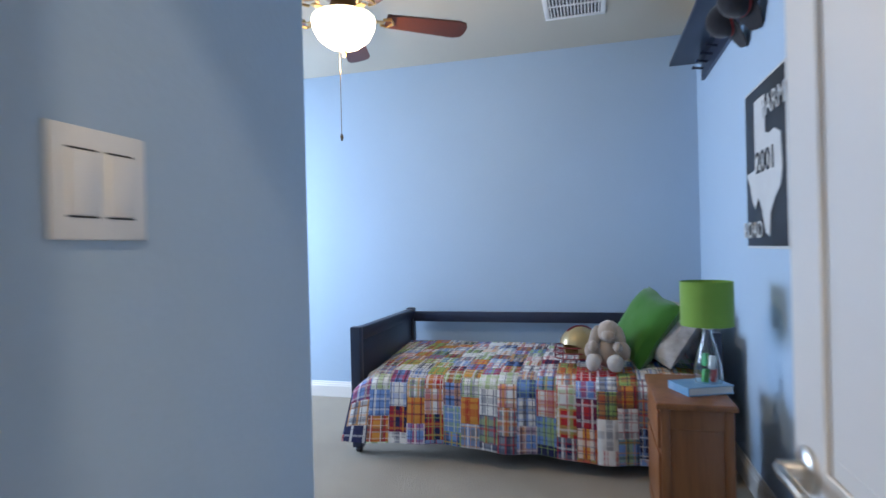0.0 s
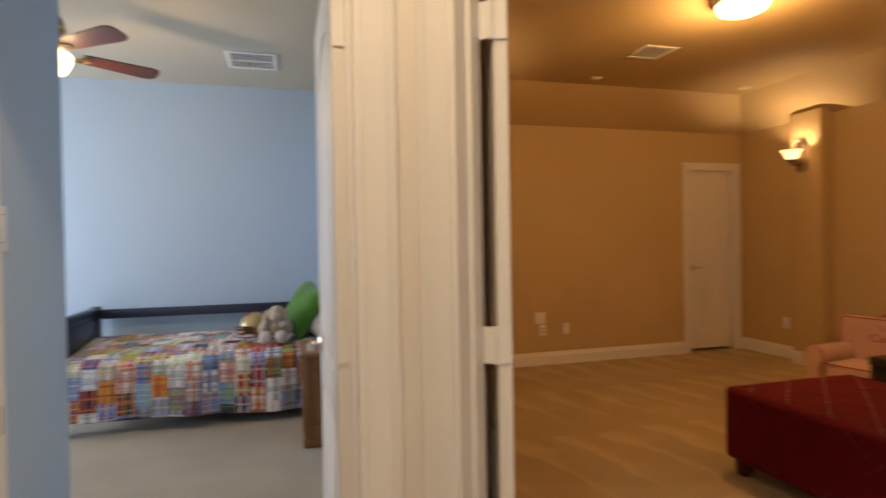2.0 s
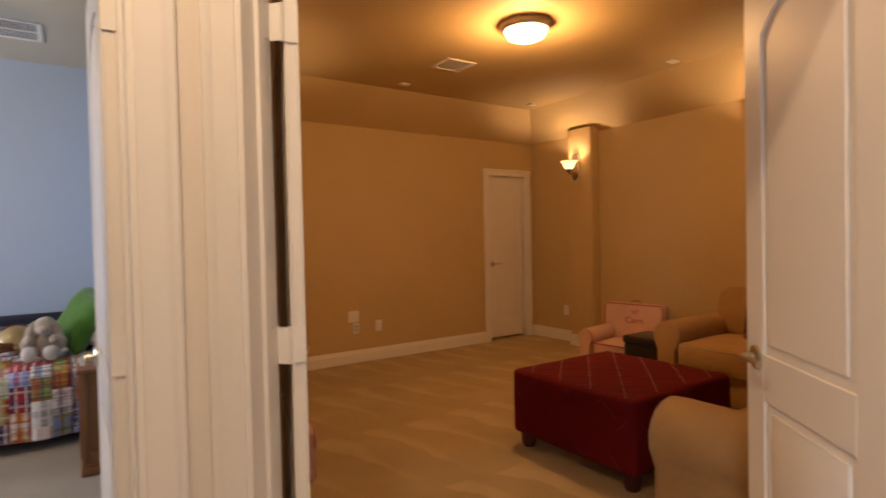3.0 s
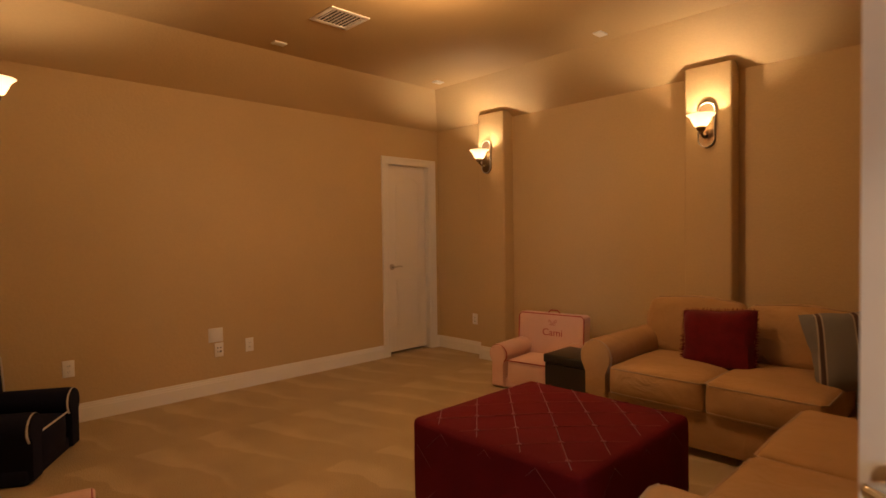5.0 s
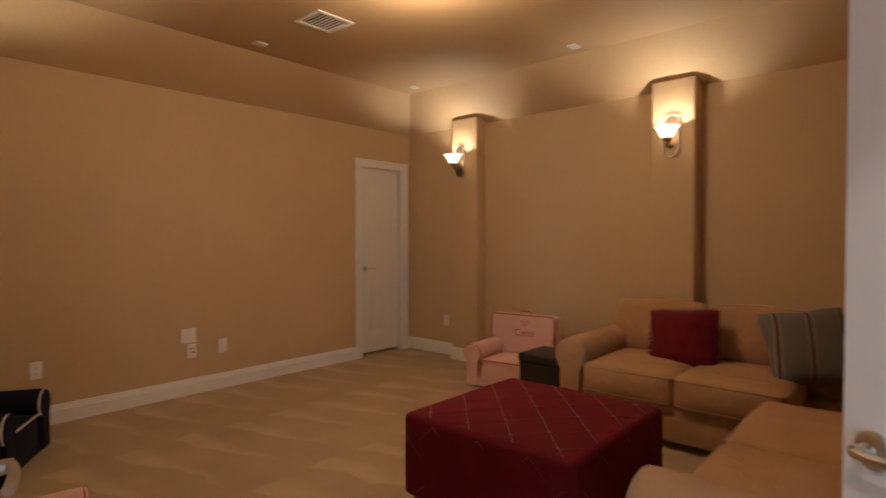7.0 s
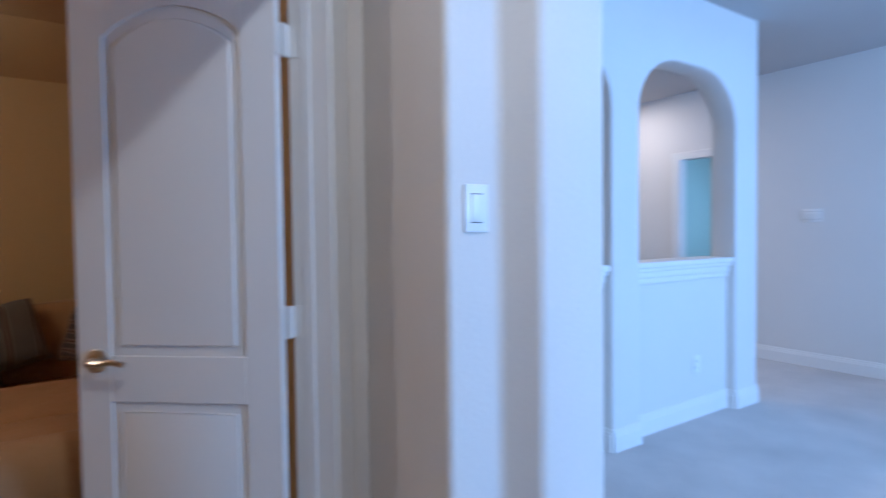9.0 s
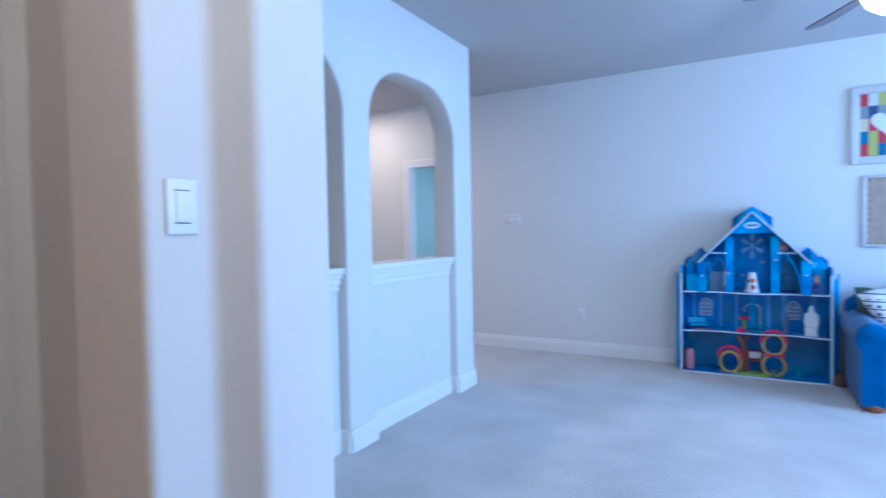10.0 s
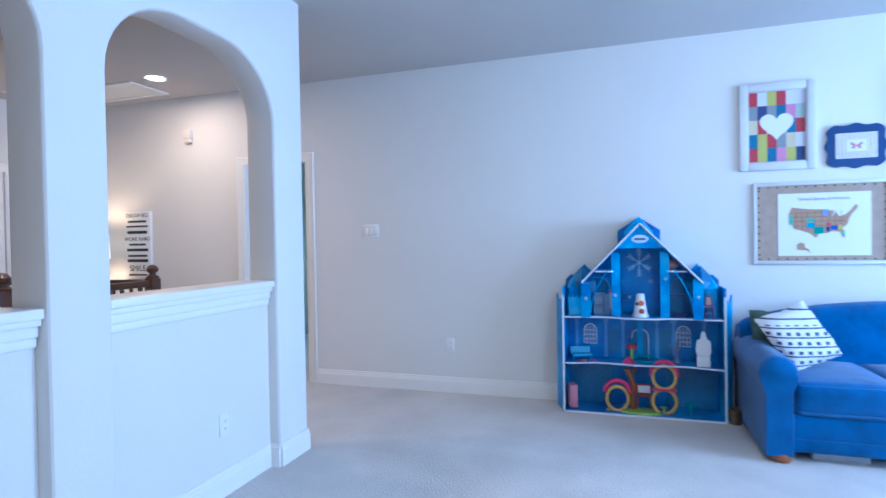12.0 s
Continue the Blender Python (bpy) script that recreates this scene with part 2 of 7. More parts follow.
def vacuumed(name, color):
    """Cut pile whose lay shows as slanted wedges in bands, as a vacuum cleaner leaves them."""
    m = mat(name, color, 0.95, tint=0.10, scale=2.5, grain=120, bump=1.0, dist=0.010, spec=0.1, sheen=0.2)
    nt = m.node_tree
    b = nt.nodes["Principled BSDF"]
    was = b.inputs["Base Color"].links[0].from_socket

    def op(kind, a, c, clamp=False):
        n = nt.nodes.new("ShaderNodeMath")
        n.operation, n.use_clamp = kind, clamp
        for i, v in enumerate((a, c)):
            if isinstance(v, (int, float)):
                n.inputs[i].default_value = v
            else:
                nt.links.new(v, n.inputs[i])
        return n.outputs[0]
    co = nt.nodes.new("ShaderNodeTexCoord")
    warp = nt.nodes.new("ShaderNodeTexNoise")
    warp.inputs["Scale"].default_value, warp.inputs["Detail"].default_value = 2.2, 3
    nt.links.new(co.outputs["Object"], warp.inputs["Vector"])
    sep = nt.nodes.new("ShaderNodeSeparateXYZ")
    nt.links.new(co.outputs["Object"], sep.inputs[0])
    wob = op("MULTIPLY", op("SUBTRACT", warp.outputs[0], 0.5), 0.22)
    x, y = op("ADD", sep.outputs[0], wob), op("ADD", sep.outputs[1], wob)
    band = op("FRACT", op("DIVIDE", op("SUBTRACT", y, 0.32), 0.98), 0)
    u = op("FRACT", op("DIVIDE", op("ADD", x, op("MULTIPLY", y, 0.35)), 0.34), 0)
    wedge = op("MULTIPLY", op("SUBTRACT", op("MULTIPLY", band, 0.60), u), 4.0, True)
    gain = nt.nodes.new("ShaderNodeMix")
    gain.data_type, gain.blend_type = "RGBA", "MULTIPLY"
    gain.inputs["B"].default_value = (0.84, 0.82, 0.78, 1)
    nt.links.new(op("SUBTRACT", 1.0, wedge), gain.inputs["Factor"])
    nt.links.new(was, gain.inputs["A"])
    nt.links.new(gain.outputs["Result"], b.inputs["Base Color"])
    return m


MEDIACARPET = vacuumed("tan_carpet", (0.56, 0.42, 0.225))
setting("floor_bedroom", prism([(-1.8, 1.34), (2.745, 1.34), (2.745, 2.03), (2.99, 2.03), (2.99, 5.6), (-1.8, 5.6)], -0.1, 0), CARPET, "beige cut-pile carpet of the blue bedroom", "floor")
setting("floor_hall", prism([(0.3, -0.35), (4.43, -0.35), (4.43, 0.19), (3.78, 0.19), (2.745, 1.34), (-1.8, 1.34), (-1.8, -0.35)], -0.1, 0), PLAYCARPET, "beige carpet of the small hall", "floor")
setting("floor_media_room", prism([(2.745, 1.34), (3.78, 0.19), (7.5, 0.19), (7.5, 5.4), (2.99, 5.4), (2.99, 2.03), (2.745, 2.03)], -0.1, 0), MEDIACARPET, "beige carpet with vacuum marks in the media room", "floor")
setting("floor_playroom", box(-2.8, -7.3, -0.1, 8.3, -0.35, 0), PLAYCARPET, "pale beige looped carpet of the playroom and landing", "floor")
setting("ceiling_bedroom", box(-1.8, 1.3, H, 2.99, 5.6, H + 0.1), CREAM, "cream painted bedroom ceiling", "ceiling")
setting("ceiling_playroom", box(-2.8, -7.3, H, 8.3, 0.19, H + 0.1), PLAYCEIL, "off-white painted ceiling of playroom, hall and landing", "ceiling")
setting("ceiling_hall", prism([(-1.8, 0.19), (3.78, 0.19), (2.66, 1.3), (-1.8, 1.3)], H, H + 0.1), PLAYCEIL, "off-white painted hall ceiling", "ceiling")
# sloped border between the media room's walls and its flat ceiling
bm = bmesh.new()
MX0, MX1, MY0, MY1, CZ, CI = 2.90, 7.36, -0.05, 5.175, 2.44, 0.48
lo = [bm.verts.new(p) for p in ((MX0, MY0, CZ), (MX1, MY0, CZ), (MX1, MY1, CZ), (MX0, MY1, CZ))]
hi = [bm.verts.new(p) for p in ((MX0 + CI, MY0 + CI, H), (MX1 - CI, MY0 + CI, H), (MX1 - CI, MY1 - CI, H), (MX0 + CI, MY1 - CI, H))]
tp = [bm.verts.new((v.co.x, v.co.y, H + 0.1)) for v in lo]
for i in range(4):
    j = (i + 1) % 4
    bm.faces.new((lo[i], hi[i], hi[j], lo[j]))
    bm.faces.new((lo[i], lo[j], tp[j], tp[i]))
bm.faces.new(hi[::-1])
bm.faces.new(tp)
bmesh.ops.recalc_face_normals(bm, faces=bm.faces)
setting("ceiling_media_room", bm, TAN, "tan painted ceiling with a sloped border", "ceiling", 10)

# bedroom
setting("wall_bedroom_north", box(-1.8, 5.43, 0, 2.99, 5.55, H), BLUE, "light blue painted wall behind the bed")
setting("wall_bedroom_east", boxes((2.935, 2.10, 0, 2.99, 5.43, H), (2.72, 2.06, 0, 2.935, 2.10, H), (2.70, 1.40, 0, 2.74, 2.06, H)), BLUE, "light blue painted wall with a road sign")
setting("wall_bedroom_west", boxes((-1.72, 2.08, 0, -1.6, 3.85, H), (-1.72, 5.35, 0, -1.6, 5.43, H), (-1.72, 3.85, 0, -1.6, 5.35, 0.8), (-1.72, 3.85, 2.2, -1.6, 5.35, H)), BLUE, "light blue painted window wall")
setting("wall_bedroom_entry", prism([(1.56, 1.40), (1.692, 1.40), (1.692, 2.08), (-1.8, 2.08), (-1.8, 1.96), (1.56, 1.96)], 0, H, 0.02, 4, None, [2]), BLUE, "light blue painted wall with a rounded corner and a light switch")
DX0, DX1 = 1.79, 2.55
setting("wall_bedroom_south", boxes((1.56, 1.34, 0, DX0, 1.40, H), (DX1, 1.34, 0, 2.74, 1.40, H), (DX0, 1.34, 2.06, DX1, 1.40, H)), BLUE, "light blue painted wall around the bedroom door")
# hall
setting("wall_hall_north", boxes((1.60, 1.28, 0, DX0, 1.34, H), (DX1, 1.28, 0, 2.69, 1.34, H), (DX0, 1.28, 2.06, DX1, 1.34, H)), HALL, "warm white painted hall wall around the bedroom door")
D45 = pose(2.69, 1.28, 0, 0, 0, -48)     # x along the angled wall, y into the media room
W45 = pose(1.646, 1.28, 0, 0, 0, -135)   # x along the other angled wall, y to the hall
K0, K1, KE = 0.066, 1.431, 1.522


def angled(rows):
    return moved(boxes(*rows), D45)


setting("wall_hall_angled", angled([(0, 0, 0, K0, 0.057, H), (K1, 0, 0, KE, 0.057, H), (K0, 0, 2.06, K1, 0.057, H)]), HALL, "warm white angled wall around the double doors")
setting("wall_media_angled", angled([(0.0, 0.06, 0, K0, 0.115, H), (K1, 0.06, 0, KE + 0.2, 0.115, H), (K0, 0.06, 2.06, K1, 0.115, H)]), TAN, "tan angled wall around the double doors")
setting("wall_hall_west_angled", moved(boxes((0, -0.115, 0, 0.11, 0, H), (0.87, -0.115, 0, 1.46, 0, H), (0.11, -0.115, 2.06, 0.87, 0, H)), W45), HALL, "warm white angled wall around a side door")
setting("wall_hall_east", prism([(3.728, 0.175), (3.708, 0.15), (3.708, 0.09), (3.28, 0.09), (3.28, -0.07), (3.18, -0.12), (3.18, -0.35), (4.43, -0.35), (4.43, 0.185), (3.92, 0.185)], 0, H, 0.02, 4, None, [3, 4, 5, 6]), HALL, "warm white stepped hall wall with rounded corners")
setting("wall_hall_west", prism([(0.62, 0.25), (0.5, 0.25), (-2.72, 0.25), (-2.72, -0.35), (2.04, -0.35), (2.04, -0.12), (1.94, -0.07), (1.94, 0.09), (0.62, 0.09)], 0, H, 0.02, 4, None, [4, 5, 6, 7]), HALL, "warm white wall beside the playroom opening")
setting("wall_closet_west", box(-1.8, 0.25, 0, -1.68, 1.96, H), HALL, "plain wall of the side room")
# media room
setting("wall_media_west", boxes((2.99, 2.0, 0, 3.05, 5.175, H), (2.84, 1.94, 0, 2.99, 2.0, H), (2.76, 1.34, 0, 2.84, 2.0, H)), TAN, "tan painted wall of the media room")
MD0, MD1 = 6.625, 7.235
setting("wall_media_north", boxes((2.99, 5.175, 0, MD0, 5.295, H), (MD1, 5.175, 0, 7.48, 5.295, H), (MD0, 5.175, 2.05, MD1, 5.295, H)), TAN, "tan painted wall with a white closet door")
setting("wall_media_east", box(7.36, 0.19, 0, 7.48, 5.175, H), TAN, "tan painted wall with two sconce pilasters")
setting("wall_media_south", box(3.80, 0.19, 0, 7.36, 0.25, H), TAN, "tan painted wall behind the sectional sofa")
# pilasters with sloped caps
for y0 in (4.09, 2.015):
    bm = prism([(7.37, y0), (7.37, y0 + 0.335), (7.22, y0 + 0.335), (7.22, y0)], 0, 2.48, 0.018, 3, None, [2, 3])
    tagged(obj("wall_pilaster", bm, TAN), "tan painted pilaster that carries a sconce", "pilaster", "sconce pilasters", "structure")
bm = prism([(3.25, 4.09), (3.25, 4.425), (3.04, 4.425), (3.04, 4.09)], 0, 2.545, 0.018, 3, None, [0, 1])
tagged(obj("wall_pilaster", bm, TAN), "tan painted pilaster that carries a sconce", "pilaster", "sconce pilasters", "structure")
# playroom and landing
FY = -4.72
FD0, FD1 = 5.10, 5.79
setting("wall_playroom_south", boxes((-2.72, FY - 0.12, 0, FD0, FY, H), (FD1, FY - 0.12, 0, 8.22, FY, H), (FD0, FY - 0.12, 2.05, FD1, FY, H)), PLAY, "off-white painted wall with pictures and a doorway")
setting("wall_playroom_west", boxes((-2.72, FY, 0, -2.6, -4.3, H), (-2.72, -1.5, 0, -2.6, -0.35, H), (-2.72, -4.3, 0, -2.6, -1.5, 0.7), (-2.72, -4.3, 2.25, -2.6, -1.5, H)), PLAY, "off-white painted window wall")
setting("wall_landing_north", box(4.43, -0.47, 0, 8.22, -0.35, H), PLAY, "off-white painted landing wall")
ED0, ED1 = -4.13, -3.38
setting("wall_landing_east", boxes((8.1, FY, 0, 8.22, ED0, H), (8.1, ED1, 0, 8.22, -0.47, H), (8.1, ED0, 2.05, 8.22, ED1, H)), PLAY, "off-white painted landing wall with a white door")
setting("wall_bathroom", boxes((4.3, -7.3, 0, 4.42, FY - 0.12, H), (6.6, -7.3, 0, 6.72, FY - 0.12, H), (4.3, -7.42, 0, 6.72, -7.3, H), (4.42, FY - 0.15, 0, FD0 - 0.02, FY - 0.125, H), (FD1 + 0.02, FY - 0.15, 0, 6.6, FY - 0.125, H)), MINT, "pale green painted bathroom walls")


def arch_outline(y0, y1, top, rx, rz, z0=0.0, n=10):
    """The outline of an opening with rounded upper corners, from its lower corner at y0 up and over to y1."""
    pts = [(y0, z0)]
    for i in range(n + 1):
        a = math.pi - i * math.pi / 2 / n
        pts.append((y0 + rx + rx * math.cos(a), top - rz + rz * math.sin(a)))
    for i in range(n + 1):
        a = math.pi / 2 - i * math.pi / 2 / n
        pts.append((y1 - rx + rx * math.cos(a), top - rz + rz * math.sin(a)))
    pts.append((y1, z0))
    return pts


AX0, AX1 = 4.243, 4.43
ARCHES = ((-3.0, -1.94), (-1.69, -0.645))
outline = [(-3.29, 0.0)]
for a0, a1 in ARCHES:
    outline += arch_outline(a0, a1, 2.305, 0.40, 0.35)
outline += [(-0.35, 0.0), (-0.35, H), (-3.29, H)]
bm = bmesh.new()
near = [bm.verts.new((AX0, y, z)) for y, z in outline]
bm.faces.new(near)
ext = bmesh.ops.extrude_face_region(bm, geom=list(bm.faces))
bmesh.ops.translate(bm, verts=[v for v in ext["geom"] if isinstance(v, bmesh.types.BMVert)], vec=(AX1 - AX0, 0, 0))
bmesh.ops.recalc_face_normals(bm, faces=bm.faces)
rim = [e for e in bm.edges if abs(e.verts[0].co.x - e.verts[1].co.x) < 0.001 and max(e.verts[0].co.z, e.verts[1].co.z) < H - 0.01 and max(e.verts[0].co.z, e.verts[1].co.z) > 0.01]
rim += [e for e in bm.edges if abs(e.verts[0].co.y + 3.29) < 0.001 and abs(e.verts[1].co.y + 3.29) < 0.001 and abs(e.verts[0].co.x - e.verts[1].co.x) < 0.001 and abs(e.verts[0].co.z - e.verts[1].co.z) > 1]
bmesh.ops.bevel(bm, geom=list(set(rim)), offset=0.018, segments=3, affect="EDGES", profile=0.5)
setting("wall_arches", bm, PLAY, "off-white wall with two arched openings and rounded edges")
for a0, a1 in ARCHES:
    setting("half_wall", box(4.31, a0, 0, 4.425, a1, 1.0), PLAY, "off-white half wall filling the foot of an arch", "half wall")
    bm = boxes((4.255, a0 + 0.003, 1.03, 4.49, a1 - 0.003, 1.066), (4.27, a0 + 0.003, 1.005, 4.475, a1 - 0.003, 1.03), (4.285, a0 + 0.003, 0.965, 4.31, a1 - 0.003, 1.005), (4.295, a0 + 0.003, 0.93, 4.31, a1 - 0.003, 0.965), r=0.005)
    setting("sill", bm, TRIM, "white moulded wooden sill on the half wall", "sill")
# things follow


# ---- trim and doors ----
def skirting(name, runs, label):
    """Moulded baseboards; each run goes from p to q with the room on its left."""
    bm = bmesh.new()
    prof = ((0.0, 0.0), (0.016, 0.0), (0.016, 0.092), (0.012, 0.098), (0.012, 0.108), (0.008, 0.112), (0.006, 0.128), (0.0, 0.13))
    for (px, py), (qx, qy) in runs:
        d = Vector((qx - px, qy - py, 0))
        n = Vector((-d.y, d.x, 0)).normalized()
        a = [bm.verts.new(Vector((px, py, z)) + n * t) for t, z in prof]
        b = [bm.verts.new(Vector((qx, qy, z)) + n * t) for t, z in prof]
        for i in range(len(prof) - 1):
            bm.faces.new((a[i], b[i], b[i + 1], a[i + 1]))
        bm.faces.new(a)
        bm.faces.new(b[::-1])
    bmesh.ops.recalc_face_normals(bm, faces=bm.faces)
    return setting(name, bm, TRIM, label, "baseboard")


skirting("baseboard_bedroom", [((2.935, 2.1), (2.935, 5.43)), ((2.935, 5.43), (-1.6, 5.43)), ((-1.6, 5.43), (-1.6, 2.08)), ((-1.6, 2.08), (1.672, 2.08)), ((1.692, 2.06), (1.692, 1.40))], "white moulded baseboard of the blue bedroom")
skirting("baseboard_media", [((3.05, 5.175), (3.05, 2.0)), ((MD0 - 0.07, 5.175), (3.05, 5.175)), ((7.36, 5.175), (MD1 + 0.07, 5.175)), ((7.36, 4.425), (7.36, 5.175)), ((7.22, 4.425), (7.36, 4.425)), ((7.22, 4.09), (7.22, 4.425)), ((7.36, 4.09), (7.22, 4.09)), ((7.36, 2.35), (7.36, 4.09)), ((3.9, 0.25), (7.36, 0.25))], "white moulded baseboard of the media room")
skirting("baseboard_playroom", [((-2.6, FY), (FD0 - 0.08, FY)), ((FD1 + 0.08, FY), (8.1, FY)), ((8.1, FY), (8.1, ED0 - 0.08)), ((-2.6, -0.35), (-2.6, FY)), ((2.04, -0.35), (-2.6, -0.35)), ((4.243, -0.35), (3.18, -0.35)), ((3.18, -0.35), (3.18, -0.12)), ((3.28, -0.07), (3.28, 0.09)), ((3.28, 0.09), (3.708, 0.09))], "white moulded baseboard of the playroom and hall")
skirting("baseboard_arches", [((4.243, -3.29), (4.243, -3.0)), ((4.243, -1.94), (4.243, -1.69)), ((4.243, -0.645), (4.243, -0.35)), ((4.43, -3.29), (4.243, -3.29)), ((4.31, -3.0), (4.31, -1.94)), ((4.31, -1.69), (4.31, -0.645)), ((4.243, -3.0), (4.31, -3.0)), ((4.31, -1.94), (4.243, -1.94)), ((4.243, -1.69), (4.31, -1.69))], "white baseboard wrapping the arch pillars")


def door_trim(name, m, w, depth, label, h=2.03, both=True, stop=0.01):
    """The lining and casing of an opening: x from 0 to w along the wall, the wall from y = 0 to depth."""
    frame_ob = tagged(new(name), label, "door frame", kind="structure")
    frame_ob.matrix_world = m
    t = 0.019
    part("jamb", boxes((0, -0.002, 0, t, depth + 0.002, h + t), (w - t, -0.002, 0, w, depth + 0.002, h + t), (t, -0.002, h, w - t, depth + 0.002, h + t), (t - 0.001, depth * 0.45, 0, t + stop, depth * 0.68, h), (w - t - stop, depth * 0.45, 0, w - t + 0.001, depth * 0.68, h), r=0.0015, seg=1), TRIM, frame_ob)
    for s in ((-1, 1) if both else (-1,)):
        bm = bmesh.new()
        rows = []
        for u, p in ((0.006, 0.0), (0.006, 0.008), (0.002, 0.011), (-0.020, 0.012), (-0.042, 0.0135), (-0.053, 0.0145), (-0.059, 0.018), (-0.069, 0.0185), (-0.074, 0.015), (-0.074, 0.0)):
            y = -p if s < 0 else depth + p
            rows.append([bm.verts.new((x, y, z)) for x, z in ((u, 0), (u, h - u), (w - u, h - u), (w - u, 0))])
        for a, b in zip(rows, rows[1:]):
            for k in range(3):
                bm.faces.new((a[k], a[k + 1], b[k + 1], b[k]))
        bmesh.ops.recalc_face_normals(bm, faces=bm.faces)
        part("casing", bm, TRIM, frame_ob)
    return frame_ob


def panel_door(name, m, w, label, material=DOORWHITE, h=2.02, t=0.035, handle="lever", side=1, hinges=True, group="", plate=True):
    """A moulded two-panel leaf with an arched upper panel; hinges at x = 0, faces at y = 0 and y = t."""
    d = thing(name, (0, 0, 0), 0, label, "door", group)
    d.matrix_world = m
    s = 0.115 if w > 0.65 else 0.10
    core = box(0.002, 0.007, 0.008, w - 0.002, t - 0.007, h - 0.002)
    n = 12
    for y0, y1 in ((0, 0.0075), (t - 0.0075, t)):
        for row in ((0, y0, 0.006, s, y1, h), (w - s, y0, 0.006, w, y1, h), (s, y0, 0.006, w - s, y1, 0.22), (s, y0, 0.80, w - s, y1, 0.93)):
            box(*row, r=0.002, seg=1, bm=core)
        arch = [(s, h), (s, h - 0.21)] + [(s + (w - 2 * s) * i / n, h - 0.21 + 0.075 * math.sin(math.pi * i / n) ** 0.8) for i in range(1, n)] + [(w - s, h - 0.21), (w - s, h)]
        one = bmesh.new()
        va = [one.verts.new((x, y0, z)) for x, z in arch]
        vb = [one.verts.new((x, y1, z)) for x, z in arch]
        one.faces.new(va[::-1])
        one.faces.new(vb)
        for i in range(len(arch)):
            j = (i + 1) % len(arch)
            one.faces.new((va[i], va[j], vb[j], vb[i]))
        bmesh.ops.recalc_face_normals(one, faces=one.faces)
        joined(core, one)
        g = 0.028
        box(s + g, y0 + 0.001, 0.22 + g, w - s - g, y1 - 0.001, 0.80 - g, 0.006, 2, core)
        fld = [(s + g, 0.93 + g), (w - s - g, 0.93 + g), (w - s - g, h - 0.21 - g)] + [(w - s - g - (w - 2 * s - 2 * g) * i / n, h - 0.21 - g + 0.07 * math.sin(math.pi * i / n) ** 0.8) for i in range(1, n)] + [(s + g, h - 0.21 - g)]
        one = bmesh.new()
        va = [one.verts.new((x, y0 + 0.001, z)) for x, z in fld]
        vb = [one.verts.new((x, y1 - 0.001, z)) for x, z in fld]
        one.faces.new(va)
        one.faces.new(vb[::-1])
        for i in range(len(fld)):
            j = (i + 1) % len(fld)
            one.faces.new((va[i], vb[i], vb[j], va[j]))
        bmesh.ops.recalc_face_normals(one, faces=one.faces)
        bmesh.ops.bevel(one, geom=list(one.edges), offset=0.004, segments=1, affect="EDGES")
        joined(core, one)
    leaf = part("leaf", core, material, d)
    if handle:
        for y, sg in ((0, -1), (t, 1)):
            turn = Matrix.Translation((w - 0.062, y, 0.915)) @ pose(0, 0, 0, 90 if sg < 0 else -90)
            hb = lathe([(0, 0), (0.033, 0), (0.033, 0.006), (0.028, 0.010), (0.013, 0.012), (0.011, 0.042), (0, 0.044)], 20)
            hb = moved(hb, turn)
            yy = y + sg * 0.045
            if handle == "lever":
                tube([(w - 0.062, yy - sg * 0.006, 0.915), (w - 0.10, yy, 0.917), (w - 0.135, yy + sg * 0.002, 0.922), (w - 0.17, yy - sg * 0.002, 0.915)], 0.0085, 10, hb)
            else:
                joined(hb, moved(lathe([(0.011, 0.03), (0.026, 0.042), (0.030, 0.056), (0.024, 0.068), (0, 0.071)], 20), turn))
            part("door_handle", hb, NICKEL, d, "satin nickel door handle")
    if hinges:
        for z in (0.22, 1.02, 1.79):
            hb = tube([(-0.004, t + 0.004 if side > 0 else -0.004, z - 0.045), (-0.004, t + 0.004 if side > 0 else -0.004, z + 0.045)], 0.006, 8)
            yk = t if side > 0 else 0
            box(-0.003, min(yk, yk - side * 0.034), z - 0.044, 0.0, max(yk, yk - side * 0.034), z + 0.044, bm=hb)
            if plate:
                box(-0.034, min(yk, yk + side * 0.003), z - 0.044, -0.003, max(yk, yk + side * 0.003), z + 0.044, bm=hb)
            part("hinge", hb, TRIM, d, "white painted hinge")
    return d


# bedroom doorway and its door, open against the wall
door_trim("door_frame_1", pose(DX0, 1.28, 0), DX1 - DX0, 0.12, "white casing of the bedroom doorway", 2.03)
part("strike_plate", boxes((0.018, 0.075, 0.885, 0.0205, 0.105, 0.945)), BRONZE, bpy.data.objects["door_frame_1"], "bronze strike plate")
panel_door("door_1", pose(DX1 - 0.022, 1.405, 0, 0, 0, 90.5), 0.715, "white moulded bedroom door standing open", side=-1)
